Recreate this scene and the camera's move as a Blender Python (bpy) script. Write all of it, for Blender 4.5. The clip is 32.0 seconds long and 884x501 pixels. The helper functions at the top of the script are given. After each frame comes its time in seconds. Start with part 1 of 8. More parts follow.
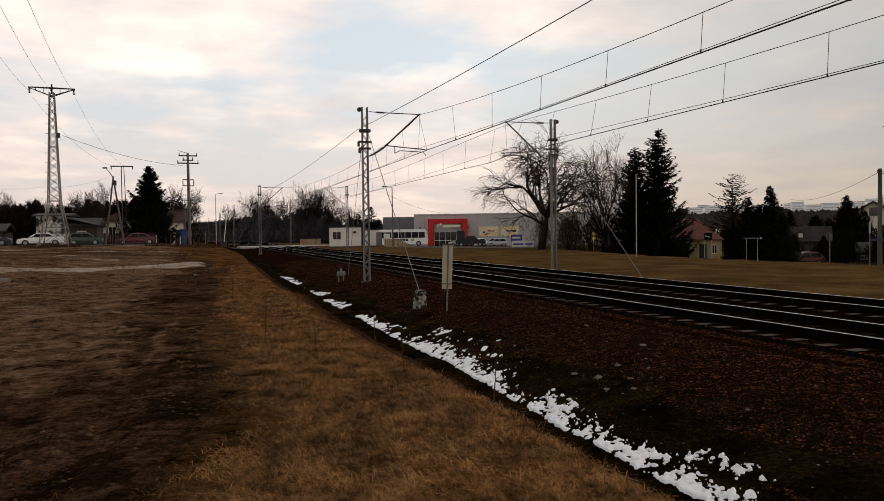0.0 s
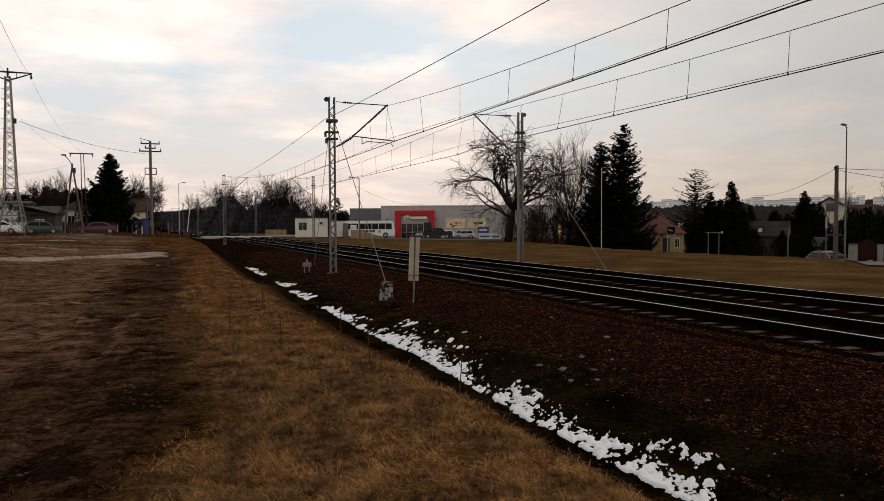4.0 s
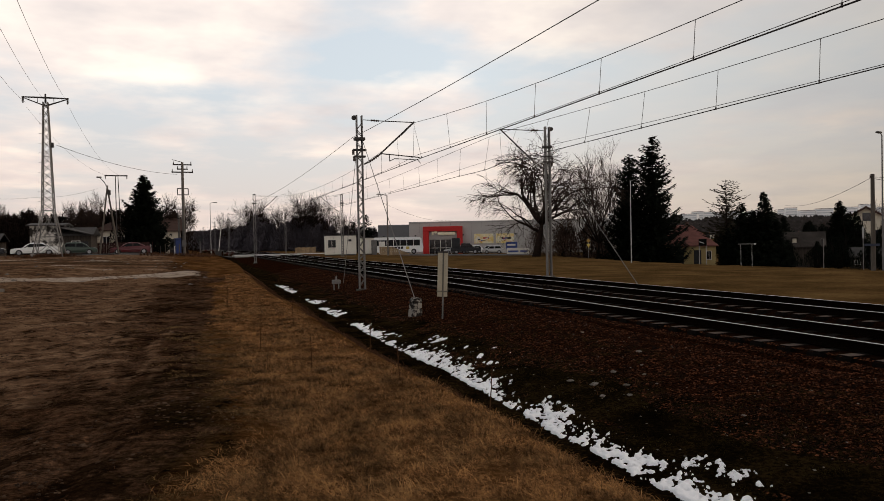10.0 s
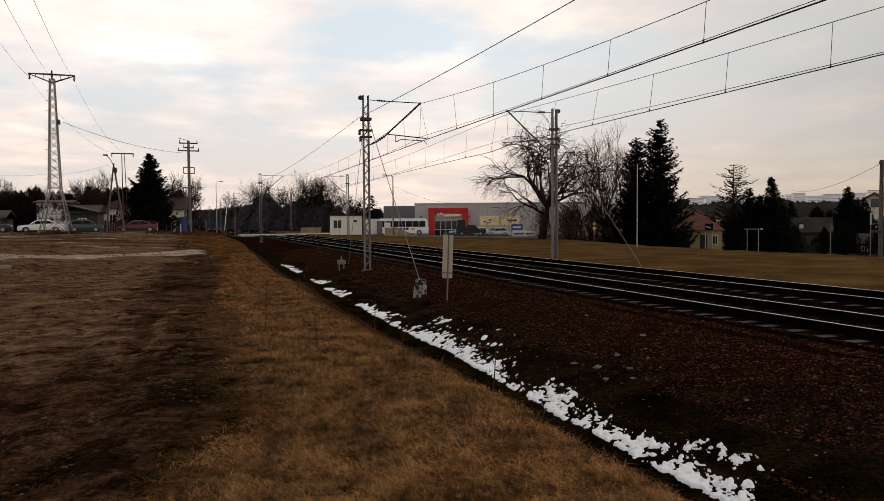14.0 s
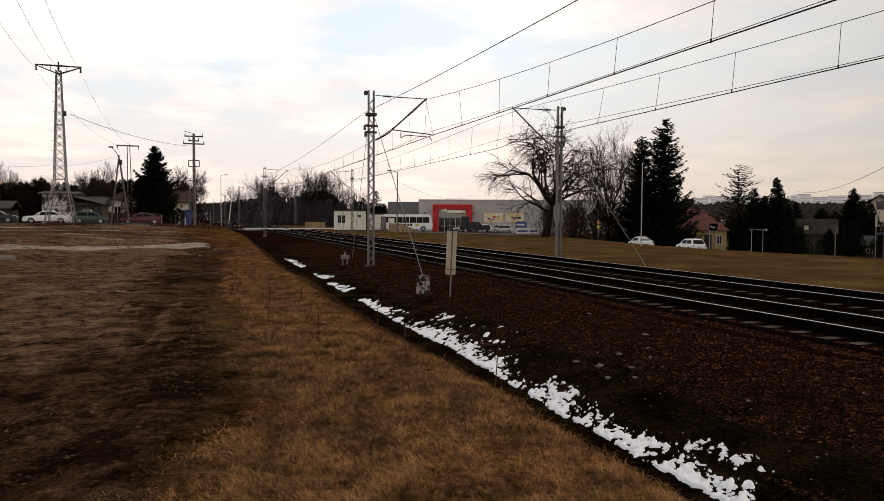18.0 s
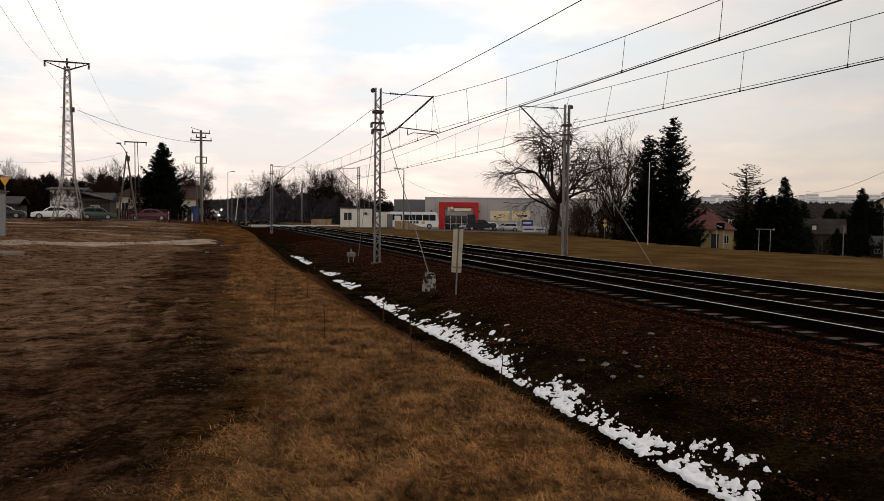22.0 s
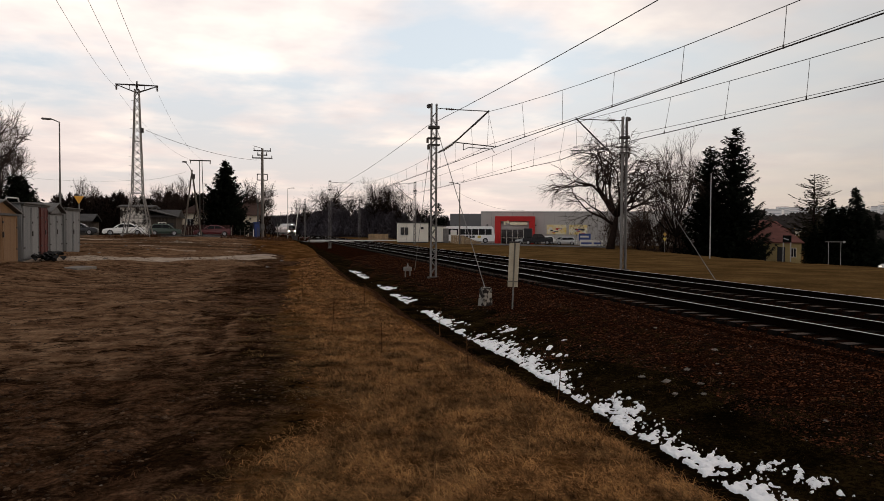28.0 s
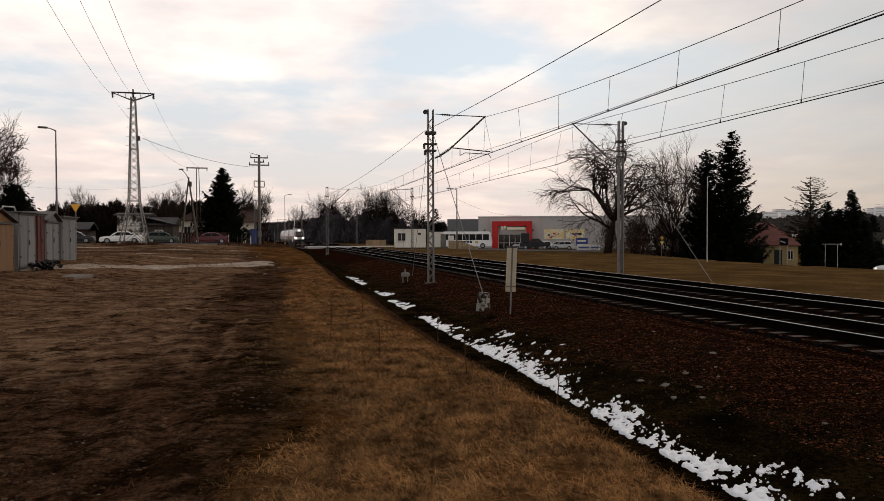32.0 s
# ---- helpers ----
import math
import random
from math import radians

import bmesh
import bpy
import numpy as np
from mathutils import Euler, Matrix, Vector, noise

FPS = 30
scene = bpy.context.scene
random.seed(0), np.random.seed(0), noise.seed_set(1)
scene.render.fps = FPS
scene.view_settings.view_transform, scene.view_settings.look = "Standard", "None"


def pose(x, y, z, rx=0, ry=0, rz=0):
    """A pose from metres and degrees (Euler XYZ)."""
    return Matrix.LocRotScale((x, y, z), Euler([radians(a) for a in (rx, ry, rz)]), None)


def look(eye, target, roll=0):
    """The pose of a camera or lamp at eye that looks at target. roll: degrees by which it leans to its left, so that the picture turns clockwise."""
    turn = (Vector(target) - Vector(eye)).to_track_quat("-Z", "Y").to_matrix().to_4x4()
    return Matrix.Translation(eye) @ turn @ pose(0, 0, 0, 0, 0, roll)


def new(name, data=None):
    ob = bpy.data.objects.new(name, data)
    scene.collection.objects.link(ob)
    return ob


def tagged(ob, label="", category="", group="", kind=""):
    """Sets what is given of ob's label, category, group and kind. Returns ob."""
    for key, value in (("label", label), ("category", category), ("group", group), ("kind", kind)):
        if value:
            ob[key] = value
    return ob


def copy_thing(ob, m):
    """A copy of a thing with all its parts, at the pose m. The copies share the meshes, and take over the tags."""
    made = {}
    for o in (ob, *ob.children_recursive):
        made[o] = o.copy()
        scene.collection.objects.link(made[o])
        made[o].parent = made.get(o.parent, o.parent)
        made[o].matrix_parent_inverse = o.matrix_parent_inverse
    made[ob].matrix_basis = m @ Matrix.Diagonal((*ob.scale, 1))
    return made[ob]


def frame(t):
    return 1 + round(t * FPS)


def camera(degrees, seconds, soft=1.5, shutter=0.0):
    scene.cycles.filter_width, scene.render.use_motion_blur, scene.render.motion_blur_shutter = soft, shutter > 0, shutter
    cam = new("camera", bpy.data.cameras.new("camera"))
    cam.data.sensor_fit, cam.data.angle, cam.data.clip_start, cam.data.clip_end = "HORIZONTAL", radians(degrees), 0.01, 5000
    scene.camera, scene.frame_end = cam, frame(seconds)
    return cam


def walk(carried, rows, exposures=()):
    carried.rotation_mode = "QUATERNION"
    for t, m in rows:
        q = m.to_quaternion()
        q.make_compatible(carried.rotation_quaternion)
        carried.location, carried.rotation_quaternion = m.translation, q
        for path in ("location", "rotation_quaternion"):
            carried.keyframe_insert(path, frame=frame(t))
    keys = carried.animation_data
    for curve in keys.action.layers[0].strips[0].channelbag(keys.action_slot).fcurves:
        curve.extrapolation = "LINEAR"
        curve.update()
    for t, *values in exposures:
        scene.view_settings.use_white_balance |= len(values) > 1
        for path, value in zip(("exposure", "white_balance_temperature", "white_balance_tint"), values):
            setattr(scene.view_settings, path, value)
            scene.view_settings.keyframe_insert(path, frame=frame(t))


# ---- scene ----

# ---- camera: held by hand at eye height beside the ditch, turning a little ----
cam = camera(63.46, 32.0, soft=0.8)
EYE = (0.0, 0.0, 1.75)  # z = 0 is the top of the rails
ROWS = [
    (0.0, -19.32, -1.40, 0.76),
    (0.5, -19.17, -1.22, 0.81),
    (1.0, -18.72, -0.89, 0.87),
    (1.5, -18.42, -1.06, 0.88),
    (2.0, -18.00, -1.03, 0.92),
    (2.5, -18.01, -0.94, 0.90),
    (3.0, -17.76, -1.23, 0.87),
    (3.5, -17.31, -0.09, 0.33),
    (4.0, -21.96, -2.08, 0.27),
    (4.5, -23.00, -2.79, 1.15),
    (6.5, -23.35, -1.87, 1.04),
    (7.0, -23.75, -1.93, 0.36),
    (7.5, -23.41, -0.95, 0.27),
    (8.0, -22.04, 0.36, 0.41),
    (8.5, -21.19, 0.21, 0.23),
    (9.0, -21.41, -0.23, 0.63),
    (9.5, -20.32, -0.84, 1.04),
    (10.0, -19.71, -0.80, 1.09),
    (10.5, -19.39, -1.10, 1.39),
    (11.0, -18.75, -1.28, 1.36),
    (11.5, -18.52, -1.34, 1.46),
    (12.0, -18.71, -1.62, 1.55),
    (12.5, -18.85, -1.75, 1.56),
    (13.0, -18.95, -2.02, 1.52),
    (13.5, -19.14, -2.00, 1.31),
    (14.0, -19.27, -2.27, 0.44),
    (14.5, -19.25, -2.05, -0.25),
    (16.5, -18.55, -2.66, -0.11),
    (17.0, -18.48, -2.93, -0.10),
    (17.5, -18.80, -2.69, 0.04),
    (18.0, -18.95, -2.56, -0.33),
    (18.5, -19.43, -2.63, -0.65),
    (19.0, -19.62, -1.95, -0.98),
    (19.5, -19.49, -2.06, -0.84),
    (20.0, -18.92, -2.12, -0.85),
    (20.5, -18.62, -2.44, -0.85),
    (21.0, -18.55, -2.65, -0.73),
    (21.5, -18.58, -2.72, -0.68),
    (22.0, -18.45, -2.74, -0.64),
    (22.5, -18.32, -2.53, -0.70),
    (23.0, -17.88, -2.79, -0.58),
    (23.5, -17.64, -3.01, -0.47),
    (24.0, -17.13, -2.66, -0.27),
    (24.5, -16.05, -2.40, -0.07),
    (25.0, -14.92, -2.05, -0.18),
    (25.5, -14.85, -1.76, -0.10),
    (26.0, -14.49, -1.62, -0.00),
    (26.5, -14.25, -1.63, -0.07),
    (28.5, -13.92, -1.63, -0.27),
    (29.0, -14.36, -1.72, 0.40),
    (29.5, -14.72, -1.57, 0.40),
    (30.0, -14.63, -1.64, 0.28),
    (30.5, -14.49, -1.55, 0.12),
    (31.0, -14.34, -1.31, 0.18),
    (31.5, -14.27, -1.09, 0.07),
    (32.0, -14.18, -1.19, 0.17),
]
walk(cam, [(t, pose(*EYE, 90 + pitch, roll, yaw)) for t, yaw, pitch, roll in ROWS],
     exposures=[(0.0, 0.0, 7000, 13), (4.0, 0.04, 7000, 13), (7.0, 0.03, 7000, 13), (9.0, -0.07, 6900, 12), (11.0, 0.0, 7000, 13), (13.0, 0.06, 7000, 13), (14.5, 0.10, 7000, 13), (17.0, 0.29, 7000, 13), (20.0, 0.27, 7000, 13), (24.0, 0.26, 7000, 13), (26.0, 0.04, 6900, 13), (32.0, 0.06, 6900, 13)])

# ---- world and sun: late winter afternoon, broken cloud, low veiled sun ----
world = bpy.data.worlds.new("sky")
scene.world = world
world.use_nodes = True
wt = world.node_tree
wt.nodes.clear()


def wnode(kind, **props):
    n = wt.nodes.new(kind)
    for k, v in props.items():
        if k == "op":
            n.operation = v
    return n


def wmath(op, a, b=None, c=None):
    n = wnode("ShaderNodeMath", op=op)
    for i, v in enumerate((a, b, c)):
        if v is None:
            continue
        if isinstance(v, (int, float)):
            n.inputs[i].default_value = v
        else:
            wt.links.new(v, n.inputs[i])
    return n.outputs[0]


def wramp(fac, stops):
    n = wnode("ShaderNodeValToRGB")
    el = n.color_ramp.elements
    while len(el) < len(stops):
        el.new(0.5)
    for e, (p, c) in zip(el, stops):
        e.position, e.color = p, (*c, 1)
    wt.links.new(fac, n.inputs[0])
    return n.outputs[0]


def wmix(fac, a, b, blend="MIX"):
    n = wnode("ShaderNodeMix")
    n.data_type, n.blend_type = "RGBA", blend
    for i, v in ((0, fac), (6, a), (7, b)):
        if isinstance(v, (int, float)):
            n.inputs[i].default_value = v
        elif isinstance(v, tuple):
            n.inputs[i].default_value = (*v, 1)
        else:
            wt.links.new(v, n.inputs[i])
    return n.outputs[2]


coord = wnode("ShaderNodeTexCoord")
sep = wnode("ShaderNodeSeparateXYZ")
wt.links.new(coord.outputs["Generated"], sep.inputs[0])
dx, dy, dz = sep.outputs
up = wmath("MAXIMUM", dz, 0.0)
den = wmath("ADD", up, 0.11)
comb = wnode("ShaderNodeCombineXYZ")
wt.links.new(wmath("DIVIDE", dx, den), comb.inputs[0])
wt.links.new(wmath("DIVIDE", dy, den), comb.inputs[1])
comb.inputs[2].default_value = 3.7


def wnoise(scale, detail, rough, offset=(0, 0, 0)):
    m = wnode("ShaderNodeMapping")
    m.inputs["Location"].default_value = offset
    wt.links.new(comb.outputs[0], m.inputs[0])
    n = wnode("ShaderNodeTexNoise")
    n.inputs["Scale"].default_value, n.inputs["Detail"].default_value = scale, detail
    n.inputs["Roughness"].default_value = rough
    wt.links.new(m.outputs[0], n.inputs["Vector"])
    return n.outputs["Fac"]


nishita = wnode("ShaderNodeTexSky")
nishita.sky_type, nishita.sun_disc = "NISHITA", False
nishita.sun_elevation, nishita.sun_rotation = radians(9), radians(75)
nishita.air_density, nishita.dust_density = 1.0, 2.0
clear = wmix(0.75, wmix(1.0, nishita.outputs[0], (0.16, 0.16, 0.16), "MULTIPLY"), (0.60, 0.69, 0.78))
cover = wramp(wnoise(0.95, 6.0, 0.52, (2.3, 0.4, 0)), [(0.42, (0, 0, 0)), (0.56, (1, 1, 1))])
shade = wnoise(1.5, 5.0, 0.55, (5.1, 2.2, 1.0))
cloud = wramp(shade, [(0.30, (0.59, 0.575, 0.60)), (0.50, (0.79, 0.742, 0.725)), (0.66, (1.0, 0.93, 0.85))])
body = wmix(cover, clear, cloud)
low = wramp(up, [(0.0, (1, 1, 1)), (0.22, (0, 0, 0))])
east = wramp(dx, [(0.35, (0, 0, 0)), (0.78, (1, 1, 1))])
body = wmix(wmath("MULTIPLY", low, 0.75), body, (0.61, 0.505, 0.465))
haze_high = wramp(wnoise(1.9, 5.0, 0.55, (8.3, 1.1, 0.4)), [(0.36, (0.335, 0.365, 0.390)), (0.54, (0.375, 0.385, 0.390)), (0.72, (0.44, 0.415, 0.390))])
haze_low = wramp(wnoise(1.9, 5.0, 0.55, (1.3, 4.1, 0.4)), [(0.36, (0.37, 0.335, 0.285)), (0.64, (0.44, 0.385, 0.315))])
haze = wmix(wramp(up, [(0.02, (0, 0, 0)), (0.13, (1, 1, 1))]), haze_low, haze_high)
body = wmix(wmath("MULTIPLY", east, 0.90), body, haze)
fade = wramp(up, [(0.0, (1, 1, 1)), (0.34, (1, 1, 1)), (0.55, (0.84, 0.83, 0.82)), (0.9, (0.50, 0.50, 0.51))])
body = wmix(1.0, body, fade, "MULTIPLY")
# the bright half of the sky lies ahead, where the sun is veiled
ahead = wramp(wmath("MULTIPLY_ADD", dy, 0.5, 0.5), [(0.10, (0.85, 0.85, 0.86)), (0.62, (1, 1, 1))])
body = wmix(1.0, body, ahead, "MULTIPLY")
back = wnode("ShaderNodeBackground")
back.inputs["Strength"].default_value = 1.25
wt.links.new(body, back.inputs[0])
wout = wnode("ShaderNodeOutputWorld")
wt.links.new(back.outputs[0], wout.inputs[0])

sun = new("sun", bpy.data.lights.new("sun", "SUN"))
sun.data.energy, sun.data.angle, sun.data.color = 0.7, radians(14), (1.0, 0.86, 0.72)
sun.matrix_world = look((0, 0, 0), (-0.9, 0.25, -0.22))


# ---- materials ----
def surface(name, dark, light, scale=3.0, fine=40.0, rough=0.8, bump=0.3, metal=0.0, stretch=(1, 1, 1), vary=0.0, spec=0.3, step=(0.35, 0.65)):
    """A surface of two tones mottled at two scales, with fine relief; vary: how far single objects differ in value."""
    m = bpy.data.materials.new(name)
    m.use_nodes = True
    nt = m.node_tree
    bsdf = nt.nodes["Principled BSDF"]
    tc = nt.nodes.new("ShaderNodeTexCoord")
    mp = nt.nodes.new("ShaderNodeMapping")
    mp.inputs["Scale"].default_value = stretch
    nt.links.new(tc.outputs["Object"], mp.inputs[0])
    big, small = nt.nodes.new("ShaderNodeTexNoise"), nt.nodes.new("ShaderNodeTexNoise")
    for n, s, d in ((big, scale, 5), (small, fine, 3)):
        n.inputs["Scale"].default_value, n.inputs["Detail"].default_value = s, d
        nt.links.new(mp.outputs[0], n.inputs["Vector"])
    add = nt.nodes.new("ShaderNodeMath")
    add.operation = "MULTIPLY_ADD"
    add.inputs[1].default_value = 0.45
    nt.links.new(small.outputs["Fac"], add.inputs[0])
    mul = nt.nodes.new("ShaderNodeMath")
    mul.operation = "MULTIPLY"
    mul.inputs[1].default_value = 0.55
    nt.links.new(big.outputs["Fac"], mul.inputs[0])
    nt.links.new(mul.outputs[0], add.inputs[2])
    ramp = nt.nodes.new("ShaderNodeValToRGB")
    e = ramp.color_ramp.elements
    e[0].position, e[0].color, e[1].position, e[1].color = step[0], (*dark, 1), step[1], (*light, 1)
    nt.links.new(add.outputs[0], ramp.inputs[0])
    col = ramp.outputs[0]
    if vary:
        info = nt.nodes.new("ShaderNodeObjectInfo")
        mr = nt.nodes.new("ShaderNodeMapRange")
        mr.inputs["To Min"].default_value, mr.inputs["To Max"].default_value = 1 - vary, 1 + vary
        nt.links.new(info.outputs["Random"], mr.inputs[0])
        hs = nt.nodes.new("ShaderNodeHueSaturation")
        nt.links.new(mr.outputs[0], hs.inputs["Value"])
        nt.links.new(col, hs.inputs["Color"])
        col = hs.outputs[0]
    nt.links.new(col, bsdf.inputs["Base Color"])
    bsdf.inputs["Roughness"].default_value, bsdf.inputs["Metallic"].default_value = rough, metal
    bsdf.inputs["Specular IOR Level"].default_value = spec
    if bump:
        bp = nt.nodes.new("ShaderNodeBump")
        bp.inputs["Strength"].default_value, bp.inputs["Distance"].default_value = bump, 0.02
        nt.links.new(small.outputs["Fac"], bp.inputs["Height"])
        nt.links.new(bp.outputs[0], bsdf.inputs["Normal"])
    return m


def glow(name, colour, strength):
    m = bpy.data.materials.new(name)
    m.use_nodes = True
    b = m.node_tree.nodes["Principled BSDF"]
    b.inputs["Base Color"].default_value = (*colour, 1)
    b.inputs["Emission Color"].default_value = (*colour, 1)
    b.inputs["Emission Strength"].default_value = strength
    return m


def island(m, spread):
    """Let single pieces joined in one mesh differ in value."""
    nt = m.node_tree
    bsdf = nt.nodes["Principled BSDF"]
    src = bsdf.inputs["Base Color"].links[0].from_socket
    g = nt.nodes.new("ShaderNodeNewGeometry")
    mr = nt.nodes.new("ShaderNodeMapRange")
    mr.inputs["To Min"].default_value, mr.inputs["To Max"].default_value = 1 - spread, 1 + spread
    nt.links.new(g.outputs["Random Per Island"], mr.inputs[0])
    hs = nt.nodes.new("ShaderNodeHueSaturation")
    nt.links.new(mr.outputs[0], hs.inputs["Value"])
    nt.links.new(src, hs.inputs["Color"])
    nt.links.new(hs.outputs[0], bsdf.inputs["Base Color"])
    return m


STEEL = surface("galvanised steel", (0.11, 0.10, 0.095), (0.21, 0.20, 0.19), 2, 30, 0.6, 0.1, 0.4)
STEEL_DARK = surface("dark weathered steel", (0.03, 0.028, 0.027), (0.07, 0.06, 0.055), 3, 40, 0.6, 0.2, 0.3)
PORCELAIN = surface("brown glazed insulator", (0.04, 0.025, 0.02), (0.07, 0.045, 0.035), 5, 30, 0.3, 0.0)
WIRE = surface("weathered copper wire", (0.035, 0.03, 0.028), (0.06, 0.05, 0.045), 4, 40, 0.6, 0.0, 0.3)
RAIL_TOP = surface("polished rail head", (0.36, 0.35, 0.34), (0.52, 0.505, 0.49), 1, 30, 0.30, 0.02, 1.0, (1, 0.05, 1))
RAIL_SIDE = surface("near-black rail web", (0.0016, 0.0010, 0.0008), (0.005, 0.003, 0.002), 4, 50, 0.98, 0.3, spec=0.0)
CONCRETE = surface("weathered concrete", (0.07, 0.062, 0.055), (0.18, 0.16, 0.14), 3, 50, 0.9, 0.4, vary=0.15)
SLEEPER = surface("dusty concrete sleeper", (0.034, 0.0215, 0.016), (0.098, 0.064, 0.047), 6, 60, 0.95, 0.4, vary=0.25)
BARK = surface("dark winter bark", (0.010, 0.0065, 0.0052), (0.03, 0.020, 0.016), 3, 40, 0.95, 0.4, spec=0.03)
BROWN_TWIG = island(surface("brown thicket twigs", (0.045, 0.028, 0.021), (0.105, 0.068, 0.052), 1, 15, 0.95, 0.0, spec=0.02), 0.5)
# Purple-grey lift of distance haze is mixed into this twig colour.
HAZE_TINT_TWIG = island(surface("twigs with purple-grey haze in the colour", (0.070, 0.061, 0.069), (0.094, 0.083, 0.093), 1, 15, 0.95, 0.0, spec=0.0), 0.12)
THICKET = island(surface("dark leafless twigs", (0.008, 0.0055, 0.0045), (0.024, 0.0155, 0.012), 1, 15, 0.95, 0.0, spec=0.02), 0.5)
TWIG = surface("bare brown twigs", (0.022, 0.0145, 0.0112), (0.050, 0.034, 0.0265), 1, 20, 0.95, 0.0, spec=0.03)
NEEDLE = island(surface("dark spruce needles", (0.003, 0.0042, 0.003), (0.010, 0.013, 0.008), 2, 15, 0.9, 0.0, spec=0.02), 0.5)
PINE = island(surface("pine needles", (0.019, 0.0165, 0.010), (0.044, 0.037, 0.023), 2, 15, 0.9, 0.0, spec=0.02), 0.4)
SNOW = surface("old granular snow", (0.84, 0.85, 0.87), (0.96, 0.965, 0.98), 9, 70, 0.7, 0.35)
STRAW = island(surface("bleached straw", (0.070, 0.037, 0.0145), (0.34, 0.180, 0.072), 3.0, 16, 0.95, 0.0, spec=0.02, step=(0.40, 0.60)), 0.6)
DULL_GRASS = island(surface("dull olive winter grass", (0.022, 0.0135, 0.005), (0.19, 0.110, 0.044), 3.0, 16, 0.95, 0.0, spec=0.02, step=(0.40, 0.60)), 0.6)
GRASS = island(surface("dry winter grass", (0.050, 0.0225, 0.0080), (0.37, 0.184, 0.069), 3.0, 16, 0.95, 0.0, spec=0.02, step=(0.40, 0.60)), 0.6)
REED = island(surface("dead brown weeds", (0.042, 0.019, 0.0098), (0.112, 0.054, 0.028), 0.5, 9, 0.95, 0.0, spec=0.02), 0.4)
STONE = island(surface("brown ballast stone", (0.007, 0.0024, 0.0011), (0.122, 0.042, 0.0185), 7, 40, 0.95, 0.2, spec=0.05, step=(0.45, 0.65)), 0.95)
# Ballast is coloured near-black around the rails, browner on the bank.
BLACK_BALLAST = island(surface("near-black ballast stones", (0.0025, 0.0013, 0.0009), (0.019, 0.0072, 0.0038), 4, 30, 0.95, 0.2, spec=0.05), 0.9)
BLACK_BED = surface("near-black ballast surface", (0.0020, 0.0011, 0.0007), (0.0145, 0.0062, 0.0034), 9, 40, 0.98, 0.8, spec=0.0)
# Much darker sleeper colour for all but the outer top faces.
BLACK_CONCRETE = surface("near-black sleeper concrete", (0.002, 0.0014, 0.0011), (0.008, 0.0055, 0.004), 6, 60, 0.95, 0.3, spec=0.05)
PALE_STONE = surface("pale limestone block", (0.09, 0.075, 0.065), (0.22, 0.195, 0.17), 5, 40, 0.95, 0.4, vary=0.2)
CAR_GLASS = surface("dark tinted car glass", (0.006, 0.0065, 0.007), (0.012, 0.0125, 0.013), 1, 5, 0.25, 0.0, spec=0.12)
GLASS = surface("dark window glass", (0.012, 0.013, 0.015), (0.02, 0.021, 0.024), 1, 5, 0.08, 0.0, spec=0.6)
TYRE = surface("black tyre rubber", (0.012, 0.012, 0.012), (0.022, 0.021, 0.02), 5, 60, 0.85, 0.1)
RIM = surface("grey alloy wheel", (0.25, 0.25, 0.26), (0.4, 0.4, 0.41), 4, 30, 0.35, 0.0, 0.8)
WHITE_LAMP = glow("lit headlamp", (1.0, 0.93, 0.80), 14.0)


